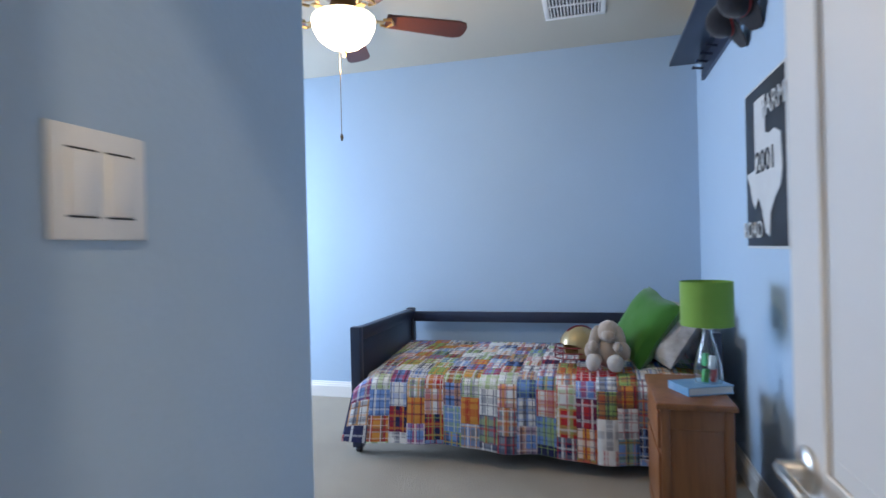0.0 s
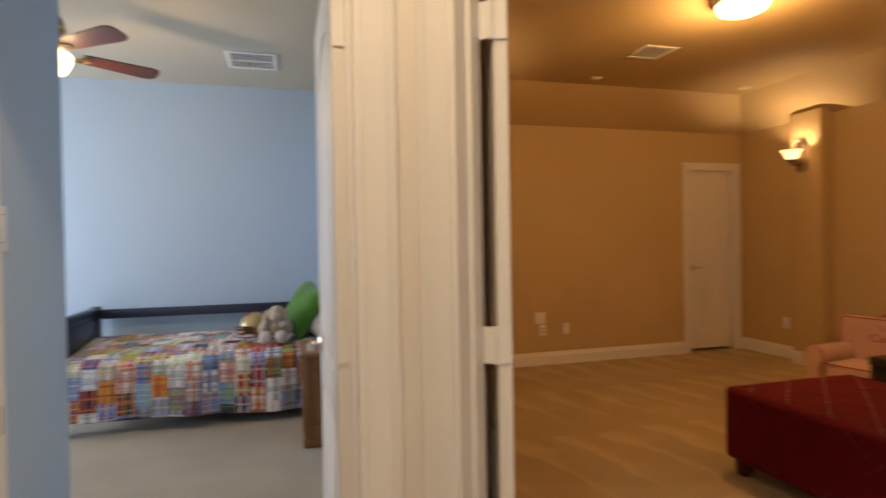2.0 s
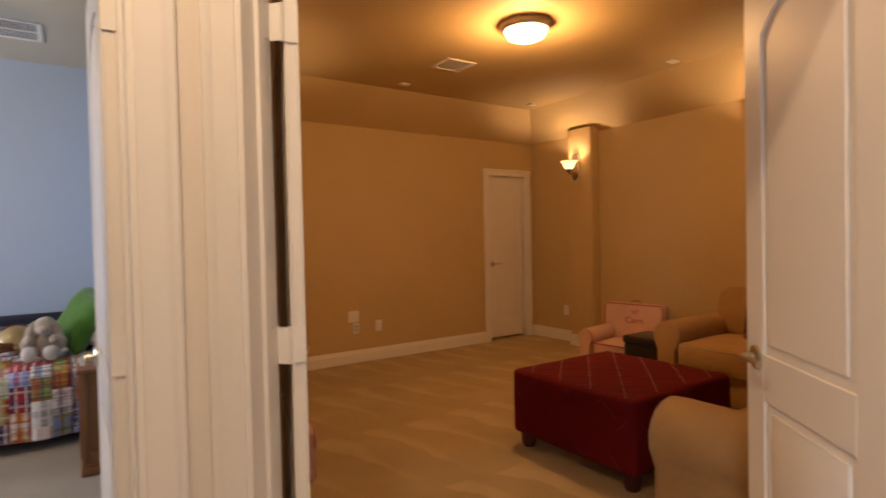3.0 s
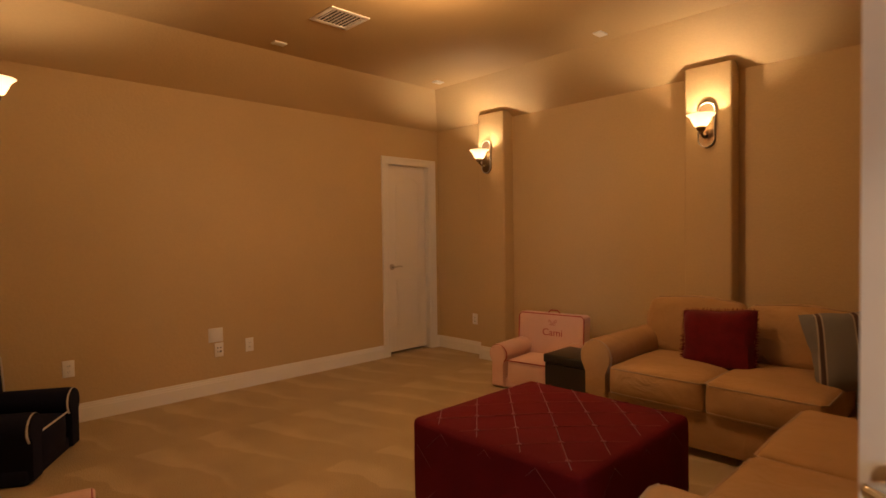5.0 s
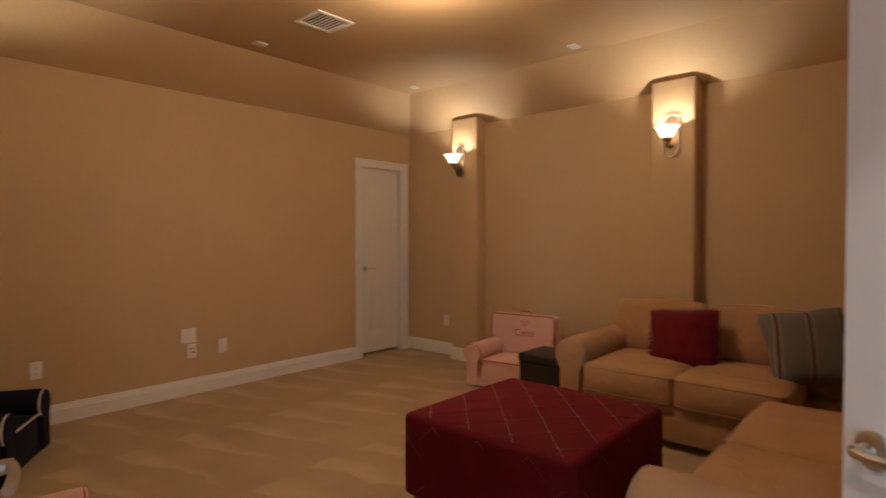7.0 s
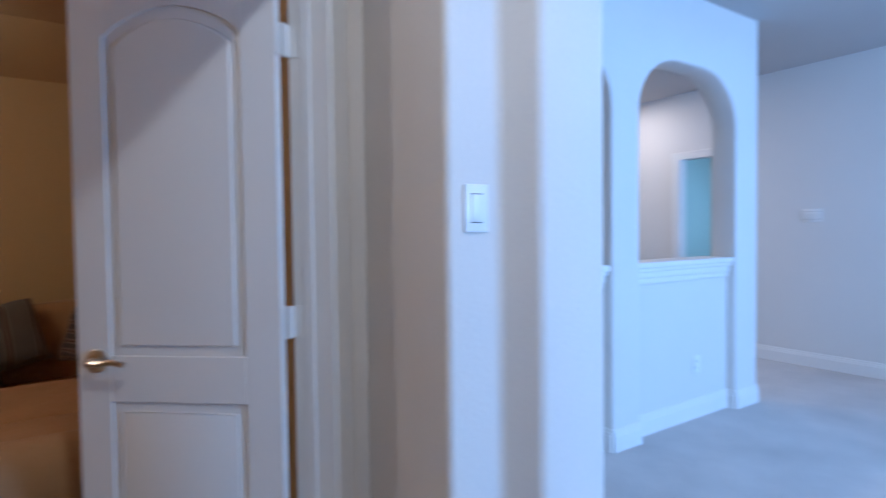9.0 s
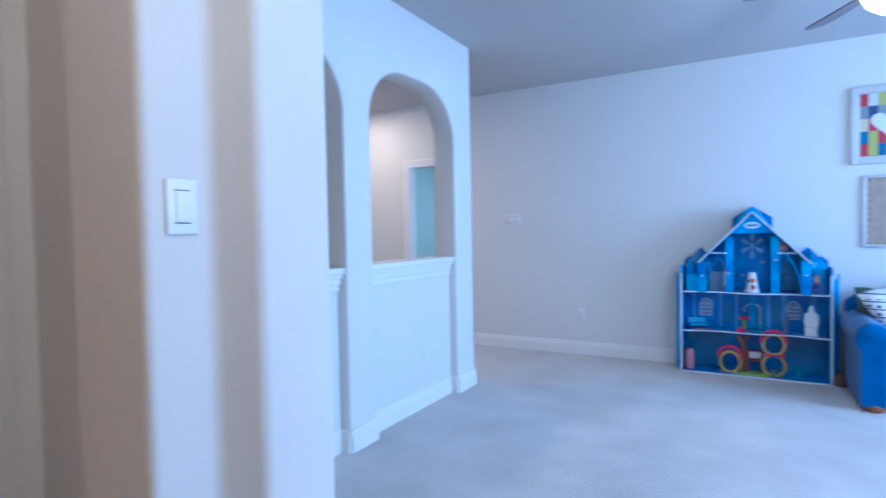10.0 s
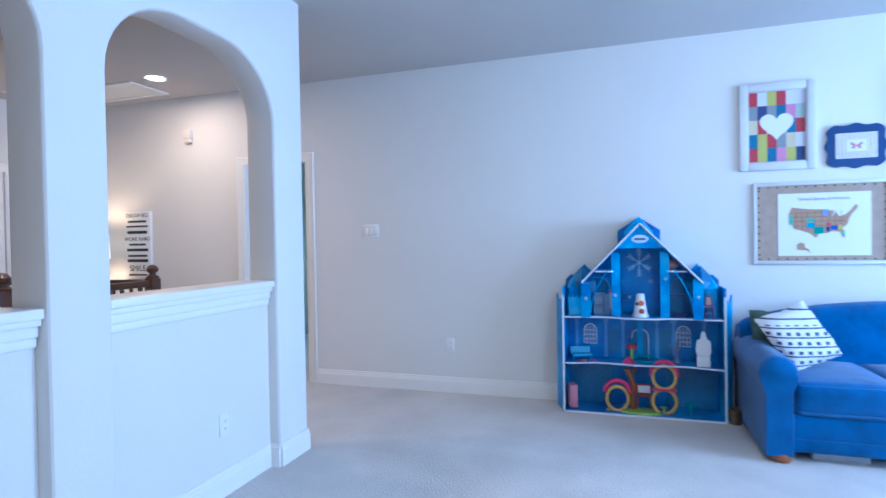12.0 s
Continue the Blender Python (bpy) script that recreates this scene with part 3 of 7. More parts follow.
# double doors of the media room, both leaves open
door_trim("door_frame_2", D45 @ pose(K0, 0, 0), K1 - K0, 0.115, "white casing of the angled double doorway", 2.03)
panel_door("door_2", D45 @ pose(0.144, 0.146, 0) @ pose(0, 0, 0, 0, 0, 124), 0.595, "white moulded left leaf of the double doors, open", side=1, plate=False, handle="lever", group="double doors")
panel_door("door_3", D45 @ pose(1.386, 0.127, 0) @ pose(0, 0, 0, 0, 0, 98), 0.595, "white moulded right leaf of the double doors, open", side=-1, plate=False, handle="lever", group="double doors")
for z in (0.22, 1.02, 1.79):
    for x0, x1 in ((0.019, 0.050), (K1 - K0 - 0.051, K1 - K0 - 0.019)):
        hp_ = boxes((x0, 0.113, z - 0.044, x1, 0.117, z + 0.044), (0.019 if x0 < 0.1 else K1 - K0 - 0.022, 0.084, z - 0.044, 0.022 if x0 < 0.1 else K1 - K0 - 0.019, 0.113, z + 0.044))
        part("hinge_plate", hp_, TRIM, bpy.data.objects["door_frame_2"], "white painted hinge plate")
# side door of the hall
door_trim("door_frame_3", W45 @ pose(0.87, 0, 0, 0, 0, 180), 0.76, 0.115, "white casing of the side doorway", 2.03)
panel_door("door_4", W45 @ pose(0.11 + 0.022, -0.118, 0, 0, 0, -112), 0.715, "white moulded side door standing open", side=1)
# closet door of the media room, closed
door_trim("door_frame_4", pose(MD0, 5.175, 0), MD1 - MD0, 0.12, "white casing of the closet door", 2.03, False, 0.001)
panel_door("door_5", pose(MD1 - 0.038, 5.255, 0.024, 0, 0, 180), MD1 - MD0 - 0.062, "white moulded two-panel closet door, closed", side=-1, hinges=False)
# Unseen closet ceiling, added to block sky light and darken the door gaps.
setting("ceiling_closet", box(MD0 - 0.2, 5.295, H, MD1 + 0.2, 5.9, H + 0.1), TAN, "unseen closet ceiling that blocks the sky light", "ceiling")
setting("wall_closet", boxes((MD0 - 0.2, 5.8, 0, MD1 + 0.2, 5.9, H), (MD0 - 0.2, 5.295, 0, MD0 - 0.1, 5.8, H), (MD1 + 0.1, 5.295, 0, MD1 + 0.2, 5.8, H)), TAN, "plain closet wall")
# doorway of the bathroom and door of the landing
door_trim("door_frame_5", pose(FD0, FY - 0.12, 0), FD1 - FD0, 0.12, "white casing of the bathroom doorway", 2.03)
door_trim("door_frame_6", pose(8.1, ED0, 0, 0, 0, 90) @ pose(0, -0.12, 0), ED1 - ED0, 0.12, "white casing of the landing door", 2.03)
panel_door("door_6", pose(8.15, ED0 + 0.024, 0.01, 0, 0, 90), ED1 - ED0 - 0.05, "white moulded landing door, closed", hinges=False, handle="knob")


def wall_plate(name, at, turn, label, kind, gangs=1, group=""):
    """A switch or outlet plate; it faces local -y."""
    d = thing(name, at, turn, label, "outlet" if kind == "outlet" else "switch" if kind == "switch" else "wall plate", group)
    w = 0.072 + 0.046 * (gangs - 1)
    part("plate", box(-w / 2, -0.006, -0.058, w / 2, 0, 0.058, 0.003), PLASTIC, d)
    for g in range(gangs):
        x = (g - (gangs - 1) / 2) * 0.046
        if kind == "switch":
            part("rocker", moved(box(-0.0165, -0.006, -0.033, 0.0165, 0, 0.033, 0.002), pose(x, -0.0035, 0, 2, 0, 0)), PLASTIC, d)
            for zz in (0.0335, -0.0355):
                part("gap", box(x - 0.0175, -0.0068, zz, x + 0.0175, -0.006, zz + 0.002), SLOT, d)
        elif kind == "outlet":
            for z in (-0.019, 0.019):
                b = moved(lathe([(0, 0), (0.0165, 0), (0.0165, 0.002), (0, 0.0025)], 16), pose(x, -0.006, z, 90))
                part("socket", b, PLASTIC, d)
                part("slot", boxes((x - 0.007, -0.0092, z - 0.004, x - 0.005, -0.0084, z + 0.005), (x + 0.005, -0.0092, z - 0.004, x + 0.007, -0.0084, z + 0.005), (x - 0.002, -0.0092, z - 0.011, x + 0.002, -0.0084, z - 0.007)), SLOT, d)
        elif kind == "jacks":
            for dx, dz, r in ((-0.012, 0.018, 0.005), (0.012, 0.018, 0.005), (-0.012, -0.014, 0.004), (0.012, -0.014, 0.007)):
                part("jack", box(x + dx - r, -0.0085, dz - r, x + dx + r, -0.006, dz + r, 0.001), SLOT, d)
    return d


wall_plate("light_switch", (1.692, 1.627, 1.32), 90, "white double rocker switch on the blue wall", "switch", 2)
wall_plate("light_switch", (3.28, 0.005, 1.32), -90, "white dimmer switch on the stepped hall wall", "switch", 1)
wall_plate("outlet", (3.80, 5.175, 0.385), 0, "white outlet low on the tan wall", "outlet", 1, "outlets")
wall_plate("outlet", (5.10, 5.175, 0.36), 0, "white outlet low on the tan wall", "outlet", 1, "outlets")
wall_plate("jack_plate", (4.84, 5.175, 0.355), 0, "white plate with four audio jacks", "jacks")
wall_plate("blank_plate", (4.815, 5.175, 0.48), 0, "blank white cover plate on the tan wall", "blank", 2)
wall_plate("outlet", (7.36, 4.62, 0.37), -90, "white outlet low on the tan wall", "outlet", 1, "outlets")
wall_plate("light_switch", (4.47, FY, 1.375), 180, "white triple switch on the playroom wall", "switch", 3)
wall_plate("outlet", (3.75, FY, 0.40), 180, "white outlet low on the playroom wall", "outlet", 1, "outlets")
wall_plate("outlet", (4.31, -2.62, 0.36), -90, "white outlet on the half wall", "outlet", 1, "outlets")
wall_plate("light_switch", (5.45, -7.3, 1.25), 180, "white switch on the green bathroom wall", "switch", 1)


def register(name, at, turn, w, h, label, slats=12, mid=True):
    """A ceiling air vent with angled slats under a white frame."""
    d = thing(name, at, turn, label, "vent")
    e = 0.032
    part("frame", boxes((-w / 2, -h / 2, -0.008, w / 2, -h / 2 + e, 0), (-w / 2, h / 2 - e, -0.008, w / 2, h / 2, 0), (-w / 2, -h / 2 + e, -0.008, -w / 2 + e, h / 2 - e, 0), (w / 2 - e, -h / 2 + e, -0.008, w / 2, h / 2 - e, 0), r=0.003), TRIM, d)
    part("backing", box(-w / 2 + e, -h / 2 + e, -0.0015, w / 2 - e, h / 2 - e, -0.0005), SLOT, d)
    if mid:
        part("bar", box(-w / 2 + e, -0.006, -0.0075, w / 2 - e, 0.006, -0.002), TRIM, d)
    first = None
    for i in range(slats):
        x = -w / 2 + e + (i + 0.5) * (w - 2 * e) / slats
        if first is None:
            first = part("slat", moved(box(-0.0045, -h / 2 + e, -0.001, 0.0045, h / 2 - e, 0.0), pose(0, 0, -0.005, 0, 40, 0)), PLASTIC, d, smooth=0)
            first.location = (x, 0, 0)
        else:
            o = new("slat", first.data)
            o.parent, o.location = d, (x, 0, 0)
    return d


register("ceiling_vent", (2.115, 4.66, H), 0, 0.38, 0.40, "white slatted vent in the bedroom ceiling", 15)
register("ceiling_vent", (5.15, 3.79, H), 0, 0.30, 0.28, "white slatted vent in the tan ceiling", 8, False)
register("ceiling_vent", (7.67, -4.03, H), 0, 0.34, 0.22, "white slatted vent in the landing ceiling", 12, False)
for p in ((5.075, 4.49), (6.71, 2.75), (6.70, 4.46)):
    d = thing("ceiling_speaker", (p[0], p[1], H), 0, "small flat white cover on the tan ceiling", "ceiling cover", "ceiling covers")
    part("cover", box(-0.05, -0.035, -0.012, 0.05, 0.035, 0, 0.004), PLASTIC, d)


# ---- lamps and fans ----
def glow(name, color, strength):
    m = bpy.data.materials.new(name)
    m.use_nodes = True
    b = m.node_tree.nodes["Principled BSDF"]
    b.inputs["Base Color"].default_value = (0.8, 0.75, 0.66, 1)
    b.inputs["Roughness"].default_value = 0.35
    b.inputs["Emission Color"].default_value, b.inputs["Emission Strength"].default_value = (*color, 1), strength
    return m


BOWL = glow("lit_frosted_glass", (1.0, 0.78, 0.50), 5.0)
BOWL2 = glow("lit_white_glass", (1.0, 0.86, 0.66), 4.0)
DISC = glow("lit_flush_glass", (1.0, 0.76, 0.42), 5.0)
SHADE = glow("lit_alabaster_shade", (1.0, 0.72, 0.40), 3.0)
through_glass = SHADE.node_tree.nodes.new("ShaderNodeBsdfTranslucent")
through_glass.inputs["Color"].default_value = (0.9, 0.82, 0.66, 1)
half_glass = SHADE.node_tree.nodes.new("ShaderNodeMixShader")
half_glass.inputs[0].default_value = 0.8
SHADE.node_tree.links.new(SHADE.node_tree.nodes["Principled BSDF"].outputs[0], half_glass.inputs[1])
SHADE.node_tree.links.new(through_glass.outputs[0], half_glass.inputs[2])
SHADE.node_tree.links.new(half_glass.outputs[0], SHADE.node_tree.nodes["Material Output"].inputs["Surface"])
CAN = glow("lit_recessed_lens", (1.0, 0.85, 0.65), 12.0)
LINEN = glow("lit_linen_shade", (1.0, 0.80, 0.52), 0.9)
WALNUT = mat("dark_reddish_fan_wood", (0.10, 0.030, 0.018), 0.3, tint=0.15, scale=5, grain=80, bump=0.05)
GREYBLADE = mat("dark_grey_fan_wood", (0.10, 0.09, 0.10), 0.4, tint=0.1, scale=5, grain=80, bump=0.05)


def ceiling_fan(at, turn, label, blade_mat, metal, bowl, chain):
    d = thing("ceiling_fan", (at[0], at[1], H), turn, label, "ceiling fan")
    part("canopy", lathe([(0, 0), (0.07, 0), (0.065, -0.03), (0.03, -0.055), (0.014, -0.06)]), metal, d)
    part("rod", tube([(0, 0, -0.05), (0, 0, -0.16)], 0.012), metal, d)
    part("motor", lathe([(0.02, -0.14), (0.06, -0.15), (0.11, -0.17), (0.12, -0.21), (0.115, -0.25), (0.09, -0.275), (0.06, -0.29), (0.07, -0.33), (0.085, -0.35), (0.085, -0.37), (0, -0.372)], 32), metal, d)
    part("collar", lathe([(0.125, -0.225), (0.128, -0.235), (0.125, -0.245), (0.118, -0.235)], 32), BRASS, d, "brass collar")
    part("glass_bowl", lathe([(0.15, -0.372), (0.155, -0.385), (0.15, -0.42), (0.125, -0.47), (0.08, -0.505), (0.03, -0.522), (0, -0.525)], 32), bowl, d, "lit frosted glass bowl")
    part("finial", lathe([(0, -0.52), (0.012, -0.525), (0.014, -0.535), (0.007, -0.545), (0.009, -0.552), (0, -0.56)], 12), BRASS, d)
    if chain:
        cb = tube([(-0.022, 0.0, -0.37), (-0.022, 0, -0.93)], 0.0016, 6)
        lathe([(0, -0.93), (0.006, -0.935), (0.008, -0.95), (0.004, -0.965), (0, -0.966)], 8, cb, (-0.022, 0, 0))
        part("pull_chain", cb, BRONZE, d)
    for k in range(5):
        m = pose(0, 0, -0.368, 0, 0, 72 * k)
        arm = boxes((0.10, -0.018, -0.006, 0.20, 0.018, 0.0), r=0.003)
        tube([(0.19, -0.03, -0.002), (0.225, -0.045, -0.002), (0.25, 0, -0.002), (0.225, 0.045, -0.002), (0.19, 0.03, -0.002)], 0.007, 8, arm)
        part("blade_arm", moved(arm, m), BRASS, d, "ornate brass blade arm")
        n = 6
        pts = [(0.21, -0.05), (0.585, -0.068), (0.622, -0.055), (0.635, -0.03), (0.635, 0.03), (0.622, 0.055), (0.585, 0.068), (0.21, 0.05)]
        part("blade", moved(prism(pts, -0.004, 0.004), m @ pose(0, 0, 0.008, -13, 0, 0)), blade_mat, d)
    return d


ceiling_fan((1.055, 3.60), 35, "ceiling fan with dark wooden blades and a lit glass bowl", WALNUT, BRONZE, BOWL, True)
ceiling_fan((1.65, -2.5), -63, "ceiling fan with grey blades and a lit bowl light", GREYBLADE, BRASS, BOWL2, False)
d = thing("flush_light", (5.07, 2.80, H), 0, "round flush ceiling light with a nickel rim, lit", "ceiling light")
part("rim", lathe([(0, 0), (0.175, 0), (0.18, -0.015), (0.17, -0.04), (0.155, -0.05), (0.15, -0.04)], 40), mat("pale_brushed_rim", (0.58, 0.53, 0.45), 0.4, 0.2, tint=0.03, scale=20, bump=0.03), d)
part("diffuser", lathe([(0.15, -0.045), (0.148, -0.06), (0.13, -0.09), (0.08, -0.112), (0, -0.12)], 40), DISC, d, "lit frosted glass diffuser")


def sconce(y, x=7.218, turn=-90):
    """A bell-shaped glass shade, open at the top, on an oval back plate; it faces -x."""
    d = thing("wall_sconce", (x, y, 2.03), turn, "lit sconce with a frosted bell shade on an oval bronze plate", "wall lamp", "sconces")
    stadium = [(0.060 * math.cos(a), (0.105 if math.sin(a) >= 0 else -0.105) + 0.060 * math.sin(a)) for a in [2 * math.pi * i / 32 for i in range(32)]]
    plate = moved(prism(stadium, 0, 0.014), pose(0, 0, 0.02, 90, 0, 0))
    part("back_plate", plate, BRONZE, d)
    rim = tube([(x * 0.96, -0.016, 0.02 + z * 0.97) for x, z in stadium], 0.005, 8, None, True)
    around = [stadium[i] for i in range(32)] + [(sx * 0.060, -0.105 + 0.21 * k / 15) for sx in (-1, 1) for k in range(1, 15)]
    for x_, z_ in around:
        lathe([(0, 0.006), (0.006, 0), (0, -0.006)], 6, rim, (x_ * 0.96, -0.019, 0.02 + z_ * 0.97))
    part("beaded_rim", rim, NICKEL, d, "beaded nickel rim")
    part("arm", tube([(0, -0.01, -0.06), (0, -0.06, -0.075), (0, -0.10, -0.06), (0, -0.115, -0.03)], 0.009, 10), BRONZE, d)
    cup = lathe([(0, -0.06), (0.012, -0.055), (0.008, -0.045), (0.03, -0.03), (0.034, -0.015), (0.03, -0.005), (0, -0.004)], 24, None, (0, -0.115, 0))
    part("cup", cup, BRONZE, d)
    sh = lathe([(0.03, -0.008), (0.045, 0.0), (0.062, 0.03), (0.072, 0.055), (0.095, 0.078), (0.098, 0.08), (0.091, 0.08), (0.068, 0.057), (0.057, 0.03), (0.04, 0.004), (0.028, -0.004)], 32, None, (0, -0.115, 0))
    part("shade", sh, SHADE, d, "frosted alabaster glass shade, lit")
    return d


for y in (4.305, 2.183):
    sconce(y)
sconce(4.258, 3.252, 90)
# ---- bedroom things ----


def cloth(name, color, rough=0.9, weave=350.0, tint=0.06, scale=5.0, sheen=0.3, bump=0.5, color2=None, wrinkle=0.0):
    return mat(name, color, rough, tint=tint, scale=scale, grain=weave, bump=bump, dist=0.002, spec=0.15, sheen=sheen, color2=color2, wrinkle=wrinkle)


def shader(name):
    m = bpy.data.materials.new(name)
    m.use_nodes = True
    return m, m.node_tree, m.node_tree.nodes["Principled BSDF"]


def node(nt, kind, **values):
    n = nt.nodes.new(kind)
    for k, v in values.items():
        if k == "operation":
            n.operation = v
        elif k == "data_type":
            n.data_type = v
        elif k == "blend_type":
            n.blend_type = v
    return n


def math_node(nt, op, a, b=None, clamp=False):
    n = nt.nodes.new("ShaderNodeMath")
    n.operation, n.use_clamp = op, clamp
    for i, v in enumerate((a, b)):
        if v is None:
            continue
        if isinstance(v, (int, float)):
            n.inputs[i].default_value = v
        else:
            nt.links.new(v, n.inputs[i])
    return n.outputs[0]


def blend(nt, f, a, b):
    n = nt.nodes.new("ShaderNodeMix")
    n.data_type = "RGBA"
    for key, v in (("Factor", f), ("A", a), ("B", b)):
        if isinstance(v, (int, float)):
            n.inputs[key].default_value = v
        elif isinstance(v, tuple):
            n.inputs[key].default_value = (*v, 1)
        else:
            nt.links.new(v, n.inputs[key])
    return n.outputs["Result"]


def patchwork():
    """Plaid patches, each with its own ground, stripes and cross stripes, quilted along the seams."""
    m, nt, b = shader("madras_patchwork")
    uv = nt.nodes.new("ShaderNodeUVMap")
    sep = nt.nodes.new("ShaderNodeSeparateXYZ")
    nt.links.new(uv.outputs[0], sep.inputs[0])
    u = math_node(nt, "DIVIDE", sep.outputs[0], 0.108)
    cu = math_node(nt, "FLOOR", u)
    v = math_node(nt, "ADD", math_node(nt, "DIVIDE", sep.outputs[1], 0.122), math_node(nt, "MULTIPLY", cu, 0.37))
    cv = math_node(nt, "FLOOR", v)
    fu, fv = math_node(nt, "FRACT", u), math_node(nt, "FRACT", v)
    cell = nt.nodes.new("ShaderNodeCombineXYZ")
    nt.links.new(cu, cell.inputs[0])
    nt.links.new(cv, cell.inputs[1])

    def rnd(shift):
        off = nt.nodes.new("ShaderNodeVectorMath")
        off.operation = "ADD"
        off.inputs[1].default_value = (shift, shift * 1.7, shift * 0.3)
        nt.links.new(cell.outputs[0], off.inputs[0])
        w = nt.nodes.new("ShaderNodeTexWhiteNoise")
        w.noise_dimensions = "3D"
        nt.links.new(off.outputs[0], w.inputs[0])
        return w.outputs[0]

    def ramp(fac, colors):
        r = nt.nodes.new("ShaderNodeValToRGB")
        r.color_ramp.interpolation = "CONSTANT"
        e = r.color_ramp.elements
        while len(e) < len(colors):
            e.new(1.0)
        for i, c in enumerate(colors):
            e[i].position, e[i].color = i / len(colors), (*c, 1)
        nt.links.new(fac, r.inputs[0])
        return r.outputs[0]
    white, navy, red, green, orange, sky_, grey = (0.80, 0.79, 0.76), (0.014, 0.018, 0.075), (0.46, 0.018, 0.024), (0.34, 0.47, 0.14), (0.66, 0.29, 0.05), (0.18, 0.30, 0.62), (0.20, 0.22, 0.27)
    ground = ramp(rnd(1.3), [white, sky_, white, navy, green, white, sky_, red, white, green, navy, white, orange, white, sky_, grey])
    band = ramp(rnd(7.1), [navy, red, green, navy, orange, sky_, white, navy, red, grey])
    line_a = ramp(rnd(17.9), [white, orange, white, navy, red, white, green, sky_])
    line_b = ramp(rnd(13.7), [navy, white, navy, red, navy, green, navy, orange])

    def stripes(f, count, shift, width):
        """Woven stripes across a patch, their number and place its own."""
        many = math_node(nt, "ADD", count, math_node(nt, "MULTIPLY", rnd(shift + 2.3), count * 0.6))
        ph = math_node(nt, "FRACT", math_node(nt, "ADD", math_node(nt, "MULTIPLY", f, many), rnd(shift)))
        return math_node(nt, "LESS_THAN", ph, width)
    c = ground
    for f, count, shift, width, strength, over in ((fu, 1.1, 3.3, 0.40, 0.62, band), (fv, 1.2, 5.9, 0.36, 0.45, band), (fu, 1.6, 21.1, 0.20, 0.7, line_a), (fv, 1.8, 24.7, 0.18, 0.5, line_a), (fu, 2.2, 9.2, 0.10, 0.75, line_b), (fv, 2.6, 11.2, 0.10, 0.6, line_b)):
        c = blend(nt, math_node(nt, "MULTIPLY", stripes(f, count, shift, width), strength), c, over)
    fine = nt.nodes.new("ShaderNodeTexNoise")
    fine.inputs["Scale"].default_value = 60
    nt.links.new(uv.outputs[0], fine.inputs["Vector"])
    c = blend(nt, math_node(nt, "MULTIPLY", fine.outputs[0], 0.08), c, (0.5, 0.48, 0.45))
    nt.links.new(c, b.inputs["Base Color"])
    b.inputs["Roughness"].default_value = 0.9
    b.inputs["Specular IOR Level"].default_value = 0.1
    edge = math_node(nt, "MULTIPLY", math_node(nt, "MULTIPLY", fu, math_node(nt, "SUBTRACT", 1.0, fu)), math_node(nt, "MULTIPLY", fv, math_node(nt, "SUBTRACT", 1.0, fv)))
    puff = math_node(nt, "MINIMUM", math_node(nt, "MULTIPLY", edge, 30.0), 1.0)
    bp = nt.nodes.new("ShaderNodeBump")
    bp.inputs["Strength"].default_value, bp.inputs["Distance"].default_value = 0.8, 0.008
    nt.links.new(math_node(nt, "ADD", puff, math_node(nt, "MULTIPLY", fine.outputs[0], 0.4)), bp.inputs["Height"])
    nt.links.new(bp.outputs[0], b.inputs["Normal"])
    return m


QUILT = patchwork()
# ---- the daybed ----
bed = thing("daybed", (1.78, 4.80, 0), 0, "navy painted wooden daybed with low back rail", "bed")
BX0, BX1, BY0, BY1 = -1.04, 1.04, -0.54, 0.57
for x0, x1 in ((BX0, BX0 + 0.055), (BX1 - 0.055, BX1)):
    end = "footboard" if x0 < 0 else "headboard"
    eb = boxes((x0 + 0.012, BY0 + 0.06, 0.30, x1 - 0.012, BY1 - 0.06, 0.70), r=0.004)
    box(x0, BY0 + 0.02, 0.685, x1, BY1 - 0.02, 0.765, 0.008, 2, eb)
    part(end, eb, NAVYWOOD, bed)
    for y0 in (BY0, BY1 - 0.06):
        part("post", box(x0 - 0.004, y0, 0.03, x1 + 0.004, y0 + 0.06, 0.772, 0.006), NAVYWOOD, bed)
        part("caster", lathe([(0, 0), (0.02, 0.003), (0.024, 0.018), (0.018, 0.032), (0, 0.034)], 16, None, ((x0 + x1) / 2, y0 + 0.03, 0)), SLOT, bed)
part("back_rail", box(BX0 + 0.05, BY1 - 0.045, 0.665, BX1 - 0.05, BY1 - 0.015, 0.745, 0.005), NAVYWOOD, bed)
part("side_rail", box(BX0 + 0.05, BY0 + 0.005, 0.20, BX1 - 0.05, BY0 + 0.03, 0.32, 0.004), NAVYWOOD, bed)
# Near-black board, added so that the space under the bed reads as shade.
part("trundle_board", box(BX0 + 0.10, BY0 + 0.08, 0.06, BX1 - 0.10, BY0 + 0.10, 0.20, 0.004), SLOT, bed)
part("slat_base", box(BX0 + 0.05, BY0 + 0.03, 0.24, BX1 - 0.05, BY1 - 0.05, 0.27), NAVYWOOD, bed)
mattress = thing("mattress", (1.78, 4.80, 0.27), 0, "white mattress under the patchwork quilt", "mattress")
part("body", moved(soft_box(1.94, 0.99, 0.22, 0.05), pose(0, -0.01, 0)), cloth("white_ticking", (0.7, 0.68, 0.65)), mattress)
quilt = thing("quilt", (1.78, 4.80, 0.5), 0, "madras patchwork quilt in plaid squares over the bed", "quilt")
bm = bmesh.new()
uvl = bm.loops.layers.uv.new("UVMap")
NU, NV, NR = 92, 26, 34
drop, side_y = 0.395, -0.55
grid = []
